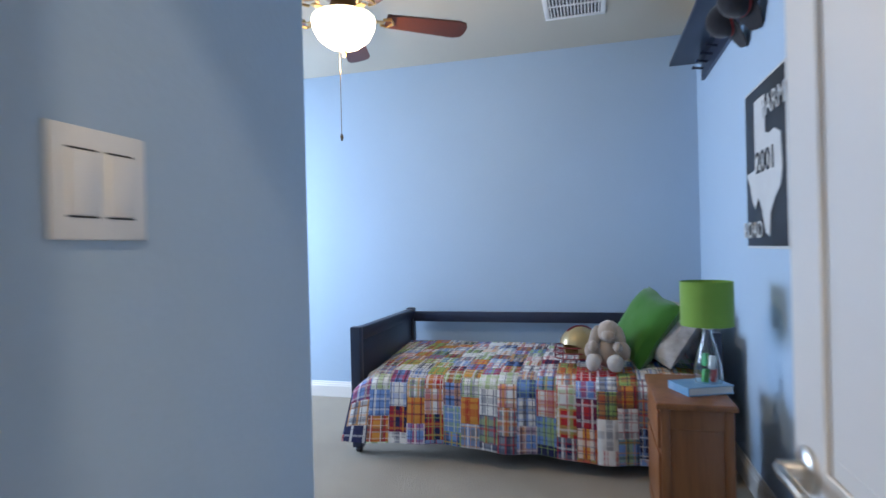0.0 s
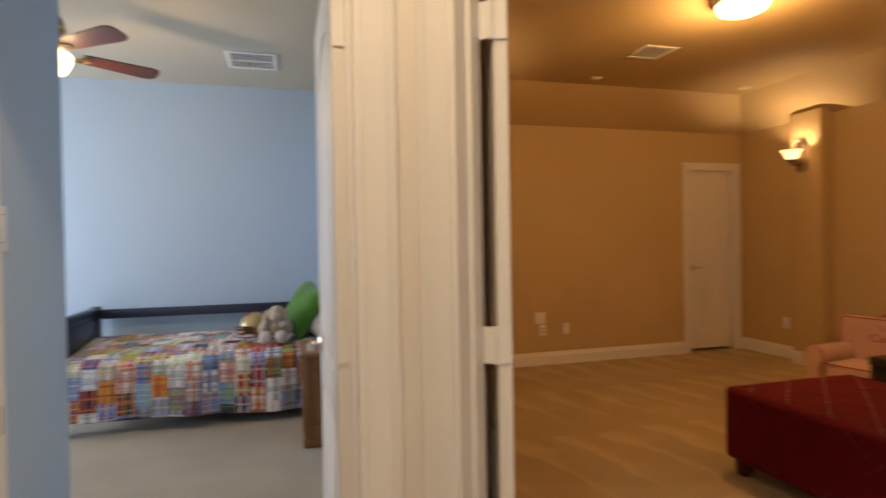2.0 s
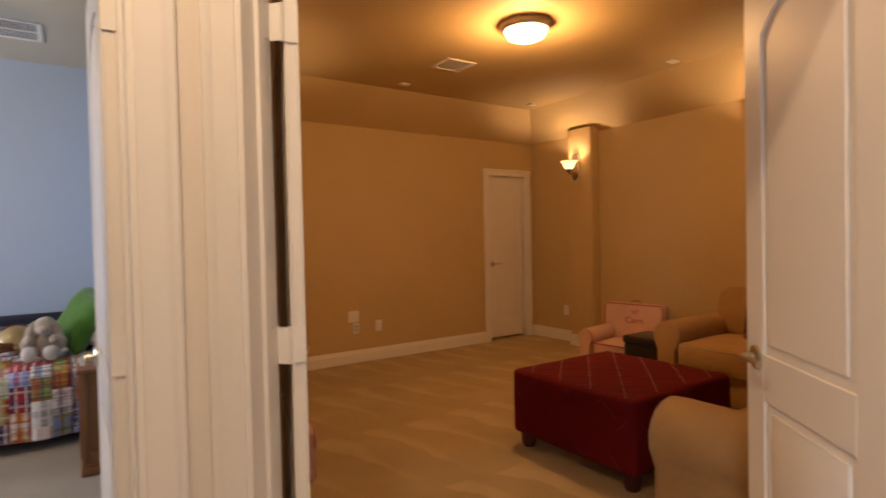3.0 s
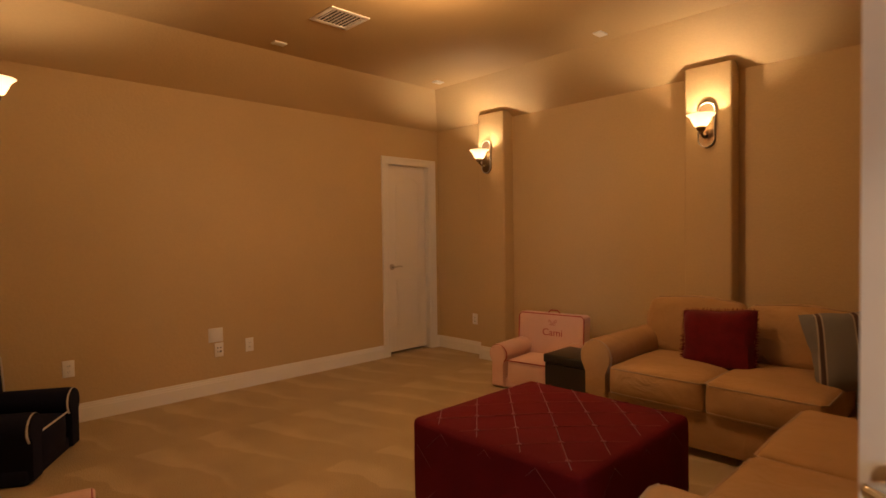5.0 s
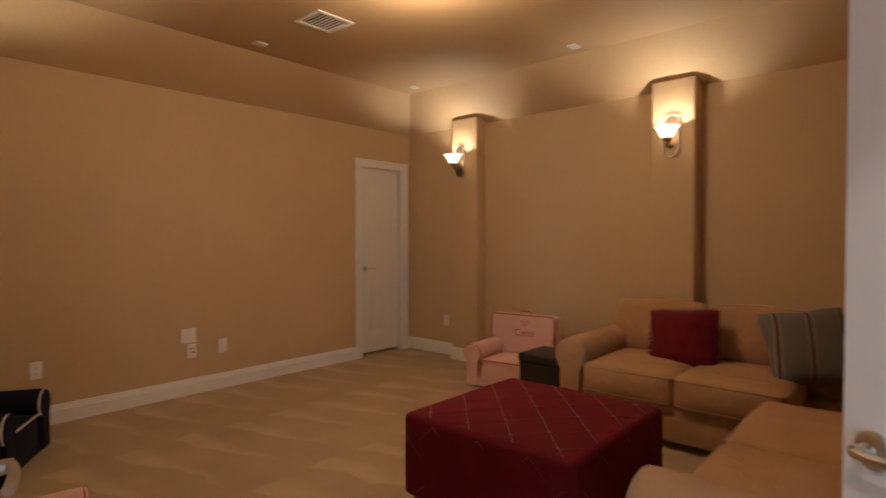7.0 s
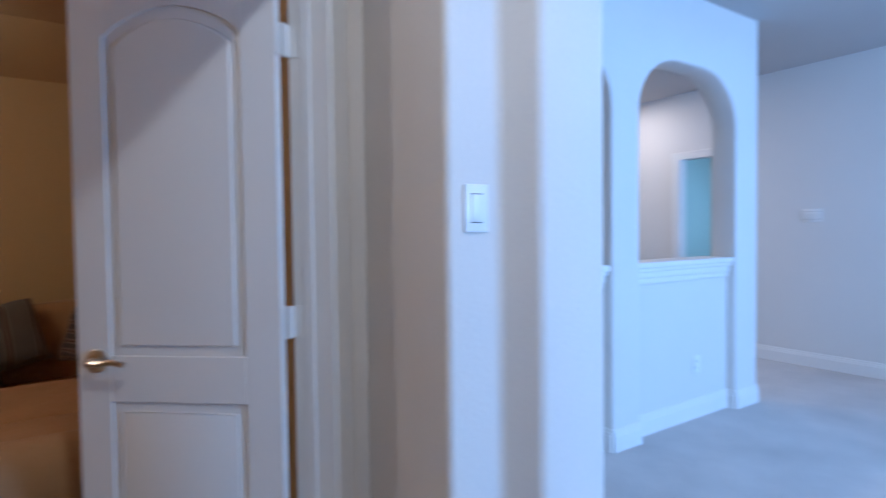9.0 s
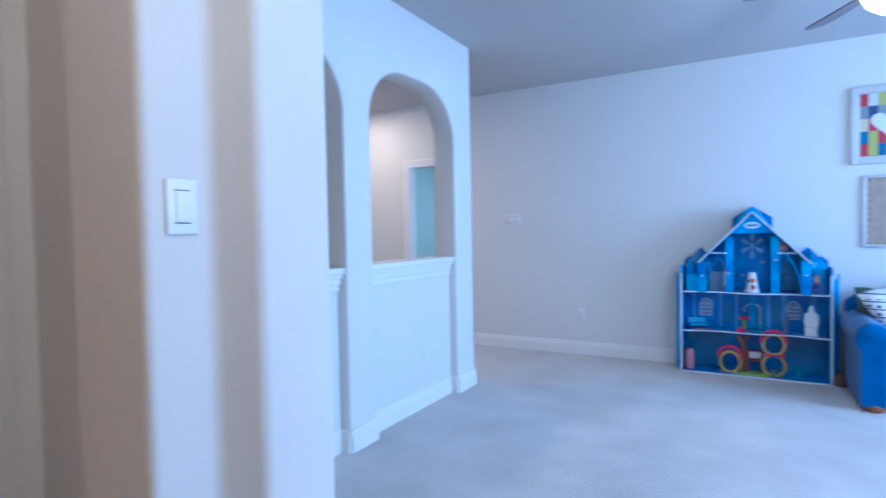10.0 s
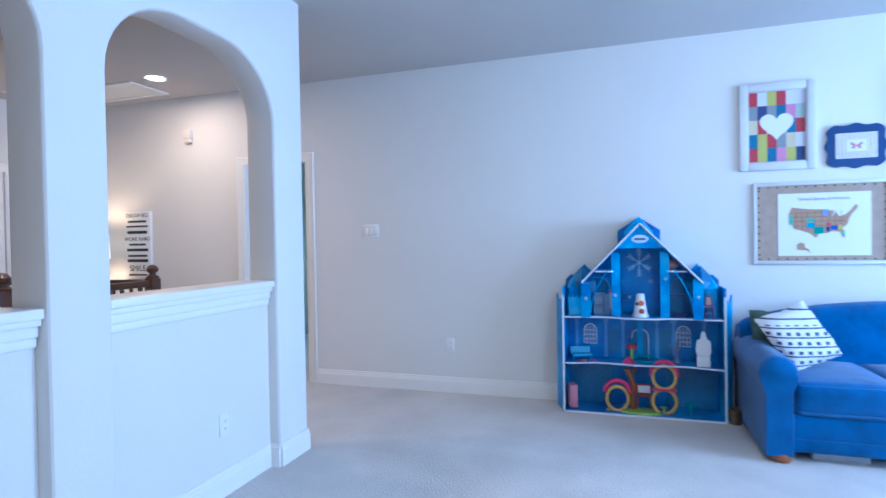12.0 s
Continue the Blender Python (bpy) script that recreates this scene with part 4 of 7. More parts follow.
for i in range(NU + 1):
    x = -1.00 + 1.97 * i / NU
    row = []
    for j in range(NV + NR + 1):
        if j <= NV:
            q = j / NV
            y = 0.49 + (side_y + 0.06 - 0.49) * q
            z = 0.022 - 0.02 * q ** 6 + 0.006 * noise.noise(Vector((x * 5, y * 5, 0)))
            z += 0.030 * max(0, 1 - abs(x - 0.75) / 0.3)
            arc = (0.49 - y)
            if x < -0.86:
                z -= ((-0.86 - x) / 0.14) ** 2 * 0.10 * q
        else:
            q = (j - NV) / NR
            a = min(1, q * 3.2) * math.pi / 2
            fold = (0.022 * math.sin(x * 9 + 1.3 * math.sin(x * 3)) + 0.010 * math.sin(x * 23)) * q
            y = side_y + 0.06 - 0.06 * math.sin(a) + fold - 0.045 * q - (0.05 * q * max(0, (-0.7 - x) / 0.3))
            z = -0.008 - 0.06 * (1 - math.cos(a)) - max(0, q * 3.2 - 1) / 2.2 * (drop - 0.05) - 0.02 * q * math.sin(x * 2.1)
            if x < -0.86:
                z -= ((-0.86 - x) / 0.14) ** 2 * 0.09 * (1 - q)
            arc = 0.98 + 0.40 * q
        xx = x - (0.07 * (max(0, j - NV) / NR) if i < 8 else 0) * (1 - i / 8)
        row.append((bm.verts.new((xx, y, z)), (x + 1.1, arc)))
    grid.append(row)
for i in range(NU):
    for j in range(NV + NR):
        c = (grid[i][j], grid[i][j + 1], grid[i + 1][j + 1], grid[i + 1][j])
        f = bm.faces.new([k[0] for k in c])
        for loop, k in zip(f.loops, c):
            loop[uvl].uv = k[1]
bmesh.ops.recalc_face_normals(bm, faces=bm.faces)
bmesh.ops.solidify(bm, geom=list(bm.faces), thickness=0.012)
part("cover", bm, QUILT, quilt, smooth=60)
GREEN = cloth("green_cotton", (0.055, 0.17, 0.020), 0.85, 300)
d = thing("green_pillow", (2.475, 4.62, 0.535), 0, "bright green square cotton throw pillow", "pillow")
part("cover", moved(throw_pillow(0.43, 0.43, 0.17), pose(0, 0, 0.215, 0, 0, -64) @ pose(0, 0, 0, -30, 0, 0) @ pose(0, 0, 0, 0, 14, 0)), GREEN, d)
SPOT = cloth("spotted_cotton", (0.62, 0.58, 0.55), 0.9, 12.0, 0.2, 9.0, 0.2, 0.1, (0.12, 0.07, 0.04))
d = thing("sham_pillow", (2.60, 4.66, 0.53), 0, "white bed pillow with brown cowhide patches", "pillow")
part("cover", moved(throw_pillow(0.62, 0.40, 0.16), pose(0, 0.02, 0.19, 0, 0, -72) @ pose(0, 0, 0, -38, 0, 0)), mat("cowhide_print", (0.68, 0.66, 0.64), 0.9, tint=0.1, scale=9, grain=20, bump=0.1, color2=(0.10, 0.06, 0.04), mottled=0.32), d)


def blob(parts, bm=None, n=14):
    """Overlapping rounded lumps joined in one mesh: rows of centre, radii and a tilt."""
    out = bm or bmesh.new()
    for c, rad, tilt in parts:
        one = bmesh.new()
        bmesh.ops.create_uvsphere(one, u_segments=n, v_segments=n // 2 + 2, radius=1)
        one.transform(Matrix.Translation(c) @ Euler([radians(a) for a in tilt]).to_matrix().to_4x4() @ Matrix.Diagonal((*rad, 1)))
        for v in one.verts:
            v.co += noise.noise_vector(v.co * 45) * 0.004
        joined(out, one)
    return out


PLUSH = cloth("oatmeal_plush", (0.44, 0.36, 0.29), 1.0, 160, 0.08, 12, 0.6, 0.9)
SOLE = cloth("pale_plush", (0.62, 0.57, 0.52), 1.0, 160, 0.08, 12, 0.4, 0.9)
d = thing("stuffed_rabbit", (2.26, 4.48, 0.535), -10, "oatmeal plush rabbit with long ears sitting on the quilt", "stuffed toy")
d.scale = (1.15, 1.15, 1.18)
part("body", blob([((0, 0, 0.07), (0.064, 0.055, 0.078), (0, 0, 0))]), PLUSH, d, smooth=80)
part("head", blob([((0.01, -0.02, 0.175), (0.058, 0.055, 0.055), (0, 0, 0)), ((0.015, -0.066, 0.163), (0.032, 0.026, 0.026), (0, 0, 0))]), PLUSH, d, smooth=80)
for x, tilt in ((0.066, 16), (-0.056, -24)):
    part("ear", blob([((x, -0.034, 0.140), (0.028, 0.020, 0.068), (0, -tilt * 0.6, 0)), ((x * 1.22, -0.046, 0.088), (0.036, 0.020, 0.046), (0, -tilt * 0.6, 0))]), PLUSH, d, "long floppy plush ear", smooth=80)
for s_ in (-1, 1):
    part("leg", blob([((s_ * 0.05, -0.06, 0.04), (0.035, 0.06, 0.032), (0, 0, -s_ * 15))]), PLUSH, d, smooth=80)
    part("foot", blob([((s_ * 0.052, -0.112, 0.038), (0.038, 0.028, 0.042), (0, 0, 0))]), SOLE, d, "pale plush foot", smooth=80)
    part("arm", blob([((s_ * 0.06, -0.055, 0.11), (0.022, 0.045, 0.022), (20, 0, 0))]), PLUSH, d, smooth=80)
d = thing("football_helmet", (2.10, 4.60, 0.535), -62, "toy gold football helmet with a red face guard", "helmet")
d.scale = (1.1, 1.1, 1.1)
GOLD = mat("gold_helmet_shell", (0.42, 0.32, 0.15), 0.25, 0.3, tint=0.05, bump=0.0)
MAROON = mat("maroon_wire", (0.20, 0.01, 0.02), 0.35, bump=0.0)
sh = bmesh.new()
bmesh.ops.create_uvsphere(sh, u_segments=24, v_segments=16, radius=0.11)
bmesh.ops.delete(sh, geom=[v for v in sh.verts if v.co.z < -0.075 or (v.co.y < -0.06 and v.co.z < 0.015)], context="VERTS")
bmesh.ops.solidify(sh, geom=list(sh.faces), thickness=0.006)
part("shell", moved(sh, Matrix.Translation((0, 0, 0.085))), GOLD, d)
part("stripe", tube([(0, 0.112 * math.sin(radians(a)) * -1, 0.085 + 0.112 * math.cos(radians(a))) for a in range(-80, 50, 10)], 0.006, 8), MAROON, d)
g = bmesh.new()
for z in (0.03, 0.06, 0.09):
    tube([(0.10 * math.cos(radians(a)), -0.02 - 0.12 * math.sin(radians(a)), z) for a in range(0, 181, 15)], 0.004, 6, g)
for a in (60, 120):
    tube([(0.10 * math.cos(radians(a)), -0.02 - 0.12 * math.sin(radians(a)), z) for z in (0.03, 0.09)], 0.004, 6, g)
part("face_guard", g, MAROON, d, "maroon wire face guard")

# ---- nightstand and what stands on it ----
OAK = mat("honey_oak", (0.29, 0.115, 0.036), 0.4, tint=0.12, scale=16, grain=90, bump=0.15, color2=(0.13, 0.042, 0.012), stretch=(1, 1, 0.07))
d = thing("nightstand", (2.583, 3.82, 0), 0, "honey oak nightstand with a panelled side", "nightstand")
d.scale = (0.73, 0.93, 0.965)
bm = box(-0.185, -0.265, 0.05, 0.185, 0.265, 0.585, 0.003)
part("body", bm, OAK, d)
fr = boxes((-0.19, -0.274, 0.05, -0.14, -0.262, 0.585), (0.14, -0.274, 0.05, 0.19, -0.262, 0.585), (-0.14, -0.274, 0.50, 0.14, -0.262, 0.585), (-0.14, -0.274, 0.05, 0.14, -0.262, 0.14), r=0.004)
part("side_frame", fr, OAK, d)
part("side_panel", box(-0.137, -0.268, 0.145, 0.137, -0.26, 0.495, 0.004), OAK, d)
part("top", box(-0.215, -0.295, 0.585, 0.205, 0.285, 0.612, 0.008, 3), OAK, d)
part("plinth", boxes((-0.20, -0.282, 0, 0.20, 0.27, 0.055), (-0.195, -0.277, 0.055, 0.195, 0.267, 0.07), r=0.006), OAK, d)
part("drawer", boxes((-0.202, -0.24, 0.40, -0.185, 0.24, 0.56), (-0.202, -0.24, 0.09, -0.185, 0.24, 0.38), r=0.004), OAK, d)
d = thing("book", (2.635, 3.78, 0.591), 24, "thick hardback book with a blue cover", "book")
PAPER = mat("book_paper", (0.72, 0.70, 0.64), 0.8, tint=0.05, scale=3, grain=300, bump=0.1)
part("pages", box(-0.10, -0.072, 0.003, 0.104, 0.072, 0.033), PAPER, d)
BC = mat("blue_book_cover", (0.09, 0.25, 0.45), 0.4, tint=0.15, scale=14, bump=0.0, color2=(0.30, 0.45, 0.60))
part("cover", boxes((-0.108, -0.078, 0, 0.108, 0.078, 0.003), (-0.108, -0.078, 0.033, 0.108, 0.078, 0.036), (-0.108, -0.078, 0.003, -0.104, 0.078, 0.033), r=0.001, seg=1), BC, d)
lampd = thing("table_lamp", (2.668, 3.785, 0.627), 0, "table lamp with a green drum shade and a clear glass base", "table lamp")
CLEAR, nt_, b_ = shader("clear_glass")
b_.inputs["Transmission Weight"].default_value, b_.inputs["Roughness"].default_value, b_.inputs["IOR"].default_value = 1.0, 0.02, 1.45
b_.inputs["Base Color"].default_value = (0.95, 0.98, 0.97, 1)
gb = part("glass_base", lathe([(0, 0.0), (0.052, 0.0), (0.058, 0.02), (0.056, 0.07), (0.04, 0.14), (0.022, 0.20), (0.02, 0.24), (0.017, 0.24), (0.019, 0.20), (0.037, 0.14), (0.053, 0.07), (0.055, 0.02), (0.05, 0.004), (0, 0.004)], 28), CLEAR, lampd, "clear glass bottle base")
gb.visible_shadow = False
part("fitting", lathe([(0.02, 0.235), (0.02, 0.25), (0.008, 0.255), (0.008, 0.30), (0, 0.30)], 16), NICKEL, lampd)
SHG = cloth("lime_green_shade", (0.21, 0.36, 0.055), 0.9, 250)
sh = lathe([(0.106, 0.252), (0.108, 0.252), (0.108, 0.445), (0.106, 0.445), (0.106, 0.252)], 40)
part("shade", sh, SHG, lampd, "lime green drum shade")
part("shade_ring", tube([(0.105 * math.cos(a), 0.105 * math.sin(a), 0.30) for a in [i * math.pi / 8 for i in range(16)]], 0.002, 6, None, True), NICKEL, lampd)
for k, (x, y, z, c, tw) in enumerate(((-0.018, -0.02, 0.006, (0.06, 0.30, 0.05), 20), (0.02, 0.0, 0.006, (0.35, 0.03, 0.03), -25), (-0.01, 0.01, 0.07, (0.05, 0.33, 0.10), 50), (0.012, -0.012, 0.062, (0.6, 0.6, 0.58), 10))):
    part("toy_car", moved(box(-0.012, -0.01, 0, 0.012, 0.01, 0.058, 0.003), pose(x, y, z, 0, 6, tw)), mat("toy_paint_%s" % "abcd"[k], c, 0.3, bump=0.0), lampd, "small coloured toy inside the glass base")

# ---- wall shelf with pegs and caps, road sign ----
d = thing("peg_shelf", (2.935, 4.15, 2.32), -90, "navy wooden wall shelf with a row of pegs", "shelf")
part("back_board", box(-1.0, -0.02, 0, 1.0, 0, 0.12, 0.003), NAVYWOOD, d)
part("shelf_board", box(-1.02, -0.215, 0.12, 1.02, 0, 0.142, 0.004), NAVYWOOD, d)
for i in range(14):
    x = -0.93 + i * 0.143
    pg = moved(lathe([(0, 0), (0.008, 0), (0.007, 0.05), (0.012, 0.058), (0.010, 0.068), (0, 0.07)], 10), pose(x, -0.02, 0.06, 80))
    part("peg", pg, NAVYWOOD, d)
CAPM = cloth("dark_cap_cotton", (0.015, 0.015, 0.02), 0.85, 200)
REDM = cloth("red_cap_cotton", (0.25, 0.02, 0.02), 0.85, 200)


def cap(x, turn, material, label):
    d = thing("baseball_cap", (2.865, x, 2.375), turn, label, "cap", "caps on the pegs")
    one = bmesh.new()
    bmesh.ops.create_uvsphere(one, u_segments=20, v_segments=12, radius=0.085)
    bmesh.ops.delete(one, geom=[v for v in one.verts if v.co.z < -0.01], context="VERTS")
    bmesh.ops.solidify(one, geom=list(one.faces), thickness=0.004)
    hang = pose(0, -0.03, -0.055, 112, 0, 0)
    part("crown", moved(one, hang), material, d)
    n = 10
    brim = [(0.082 * math.cos(math.pi * i / n), -0.082 * math.sin(math.pi * i / n)) for i in range(n + 1)] + [(-0.078 + 0.156 * i / n, -0.055 - 0.115 * math.sin(math.pi * i / n) ** 0.6) for i in range(n + 1)]
    part("brim", moved(prism([(0.08, 0), (0.078, -0.09), (0.05, -0.15), (0, -0.165), (-0.05, -0.15), (-0.078, -0.09), (-0.08, 0)][::-1], -0.004, 0.002, 0.01), hang @ pose(0, 0, -0.006, 8)), material, d)
    part("band", moved(tube([(0.083 * math.cos(a), 0.083 * math.sin(a), 0) for a in [i * math.pi / 10 for i in range(20)]], 0.005, 6, None, True), hang), REDM, d, "red trim band")
    return d


cap(4.10, -90, CAPM, "black baseball cap hanging from a peg")
cap(3.86, -75, CAPM, "dark baseball cap hanging from a peg")
d = thing("road_sign", (2.934, 3.865, 1.58), -90, "black and white metal farm road sign on the wall", "sign")
SIGNB = mat("black_sign_paint", (0.020, 0.022, 0.028), 0.4, tint=0.1, scale=10, bump=0.05)
SIGNW = mat("white_sign_paint", (0.62, 0.62, 0.60), 0.4, tint=0.04, scale=10, bump=0.05)
part("edge", box(-0.295, -0.004, -0.372, 0.295, 0, 0.372, 0.002), SIGNW, d)
part("panel", box(-0.283, -0.007, -0.36, 0.283, -0.003, 0.36, 0.002), SIGNB, d)
tex = [(-0.12, 0.30), (0.04, 0.30), (0.04, 0.135), (0.10, 0.12), (0.16, 0.13), (0.24, 0.10), (0.255, -0.04), (0.23, -0.11), (0.15, -0.16), (0.09, -0.22), (0.075, -0.32), (0.02, -0.30), (-0.03, -0.20), (-0.08, -0.14), (-0.13, -0.19), (-0.18, -0.15), (-0.21, -0.08), (-0.26, -0.02), (-0.12, -0.01)]
part("map_shape", moved(prism(tex[::-1], 0, 0.002), pose(0, -0.009, 0, 90)), SIGNW, d, smooth=0)
for t, x, z, size, m_ in (("FARM", 0.155, 0.24, 0.125, SIGNW), ("2001", 0.035, 0.01, 0.14, SIGNB), ("ROAD", -0.175, -0.29, 0.11, SIGNW)):
    part("lettering", moved(words(t, size), pose(x, -0.012, z, 90)), m_, d, smooth=0)

# ---- media room furniture ----
SAND = cloth("sand_slipcover", (0.43, 0.255, 0.112), 0.9, 260, 0.08, 4, 0.05, 0.5, None, 0.014)
PIPING = cloth("sand_piping", (0.40, 0.27, 0.15), 0.9, 300)
BURG = cloth("burgundy_damask", (0.125, 0.004, 0.008), 0.85, 240, 0.10, 5, 0.0, 0.4, None, 0.004)


def roll_arm(name, length, height, parent, material, at, turn, w=0.22, piping=None):
    """A rolled sofa arm along y from 0 (front) to length; its foot is w wide."""
    r = w * 0.60
    prof = [(-w * 0.42, 0.04), (w * 0.42, 0.04), (w * 0.42, height - 2 * r + 0.02)]
    for i in range(13):
        a = -radians(35) + radians(250) * i / 12
        prof.append((r * math.cos(a), height - r + r * math.sin(a)))
    prof.append((-w * 0.42, height - 2 * r + 0.02))
    one = bmesh.new()
    rows = []
    for y, s in ((0, 0.90), (0.010, 0.955), (0.028, 0.99), (0.055, 1.0), (length * 0.33, 1.0), (length * 0.66, 1.0), (length - 0.02, 1.0), (length, 0.94)):
        rows.append([one.verts.new((x * s, y, 0.04 + (z - 0.04) * (1 - (1 - s) * 0.35))) for x, z in prof])
    n = len(prof)
    for a, b in zip(rows, rows[1:]):
        for i in range(n):
            one.faces.new((a[i], a[(i + 1) % n], b[(i + 1) % n], b[i]))
    one.faces.new(rows[0][::-1])
    one.faces.new(rows[-1])
    bmesh.ops.recalc_face_normals(one, faces=one.faces)
    m = pose(*at, 0, 0, turn)
    arm = part(name, moved(one, m), material, parent, smooth=50)
    if piping:
        part("piping", moved(tube([(x * 0.975, 0.014, z - 0.008) for x, z in prof[2:]], 0.0055, 6), m), piping, arm)
    return arm


def seat_cushion(parent, x0, y0, x1, y1, z0, h, material, piping, puff=0.022):
    c = part("seat_cushion", moved(soft_box(x1 - x0 - 0.008, y1 - y0 - 0.008, h, 0.035, puff, 5), pose((x0 + x1) / 2, (y0 + y1) / 2, z0)), material, parent, smooth=60)
    if piping:
        for zz in (z0 + 0.022, z0 + h - 0.018):
            e = 0.006
            part("piping", tube([(x0 + 0.03, y0 + e, zz), ((x0 + x1) / 2, y0 + e - puff * 0.3, zz), (x1 - 0.03, y0 + e, zz), (x1 - e, y0 + 0.03, zz), (x1 - e, y1 - 0.03, zz), (x1 - 0.03, y1 - e, zz), (x0 + 0.03, y1 - e, zz), (x0 + e, y1 - 0.03, zz), (x0 + e, y0 + 0.03, zz)], 0.0055, 6, None, True), piping, c)
    return c


def back_cushion(parent, x, y, z, w, h, t, lean, turn, material, piping):
    m = pose(x, y, z, 0, 0, turn) @ pose(0, 0, 0, -lean)
    one = soft_box(w, t, h, 0.05, 0.035, 5)
    c = part("back_cushion", moved(one, m), material, parent, smooth=60)
    part("piping", moved(tube([(-w / 2 + 0.01, -t * 0.30, 0.06), (-w / 2 + 0.01, -t * 0.30, h - 0.05), (-w / 2 + 0.05, -t * 0.3, h + 0.005), (0, -t * 0.3, h + 0.022), (w / 2 - 0.05, -t * 0.3, h + 0.005), (w / 2 - 0.01, -t * 0.30, h - 0.05), (w / 2 - 0.01, -t * 0.3, 0.06)], 0.006, 6), m), piping, c)
    return c


# sectional: the part along the east wall, seat towards -x; local x runs north to south
sofa = thing("sectional_sofa", (6.16, 2.58, 0), -90, "sand coloured slipcovered sectional sofa with rolled arms", "sofa")
part("base", boxes((0.15, 0.03, 0.05, 2.30, 1.02, 0.27), r=0.015), SAND, sofa)
part("back_frame", boxes((0.05, 0.83, 0.05, 2.30, 1.04, 0.71), r=0.05, seg=3), SAND, sofa)
for x in (0.1, 2.2):
    part("foot", box(x - 0.03, 0.08, 0, x + 0.03, 0.14, 0.055, 0.004), NAVYWOOD, sofa)
    part("foot", box(x - 0.03, 0.90, 0, x + 0.03, 0.96, 0.055, 0.004), NAVYWOOD, sofa)
sofa.scale = (1, 0.94, 1)
roll_arm("arm", 0.98, 0.60, sofa, SAND, (0.095, 0.0, 0), 0, 0.185, PIPING)
seat_cushion(sofa, 0.185, -0.01, 0.765, 0.74, 0.26, 0.19, SAND, PIPING)
seat_cushion(sofa, 0.765, -0.01, 1.34, 0.74, 0.26, 0.19, SAND, PIPING)
back_cushion(sofa, 0.43, 0.80, 0.43, 0.62, 0.37, 0.20, 12, 0, SAND, PIPING)
back_cushion(sofa, 1.05, 0.80, 0.43, 0.60, 0.36, 0.20, 12, 0, SAND, PIPING)
back_cushion(sofa, 1.72, 0.82, 0.43, 0.62, 0.35, 0.20, 12, 0, SAND, PIPING)
# the part along the south wall, seat towards +y; local x runs east to west
sofa2 = thing("sectional_sofa", (6.005, 1.30, 0), 180, "sand coloured sectional piece ending in a rolled arm", "sofa")
part("base", boxes((-0.02, 0.03, 0.05, 1.46, 0.98, 0.27), r=0.015), SAND, sofa2)
part("back_frame", boxes((-0.02, 0.80, 0.05, 1.60, 0.98, 0.74), r=0.05, seg=3), SAND, sofa2)
for x in (0.1, 1.5):
    part("foot", box(x - 0.03, 0.08, 0, x + 0.03, 0.14, 0.055, 0.004), NAVYWOOD, sofa2)
    part("foot", box(x - 0.03, 0.88, 0, x + 0.03, 0.94, 0.055, 0.004), NAVYWOOD, sofa2)
roll_arm("arm", 0.96, 0.605, sofa2, SAND, (1.56, -0.03, 0), 0, 0.24, PIPING)
seat_cushion(sofa2, -0.02, -0.02, 0.72, 0.72, 0.26, 0.19, SAND, PIPING)
seat_cushion(sofa2, 0.72, -0.02, 1.43, 0.72, 0.26, 0.19, SAND, PIPING)
back_cushion(sofa2, 0.36, 0.78, 0.43, 0.70, 0.40, 0.20, 12, 0, SAND, PIPING)
back_cushion(sofa2, 1.06, 0.78, 0.43, 0.66, 0.40, 0.20, 12, 0, SAND, PIPING)
# throw pillows
REDFUR = cloth("dark_red_velvet", (0.13, 0.004, 0.008), 0.85, 120, 0.15, 18, 0.1, 0.9)
d = thing("red_pillow", (6.60, 1.91, 0.385), -90, "dark red fringed velvet throw pillow", "pillow")
M_ = pose(0, 0.05, 0.205, -20, 0, 0) @ pose(0, 0, 0, 0, -5, 0)
part("cover", moved(throw_pillow(0.44, 0.40, 0.17), M_), REDFUR, d)
fr = bmesh.new()
for k in range(260):
    s = k / 260 * 4
    e, q = int(s), s - int(s)
    w_, h_ = 0.205, 0.185
    px, pz, ox, oz = ((-w_ + 2 * w_ * q, h_, 0, 1), (w_, h_ - 2 * h_ * q, 1, 0), (w_ - 2 * w_ * q, -h_, 0, -1), (-w_, -h_ + 2 * h_ * q, -1, 0))[e]
    j = random.uniform(-0.4, 0.4)
    L = random.uniform(0.022, 0.036)
    a = Vector((px, random.uniform(-0.012, 0.012), pz))
    b = a + Vector((ox + j * abs(oz), random.uniform(-0.4, 0.4), oz + j * abs(ox))).normalized() * L
    sd = Vector((oz, 0, ox)) * 0.004
    v = [fr.verts.new(p) for p in (a - sd, a + sd, b)]
    fr.faces.new(v)
part("fringe", moved(fr, M_), REDFUR, d, "thick fringe", smooth=0)


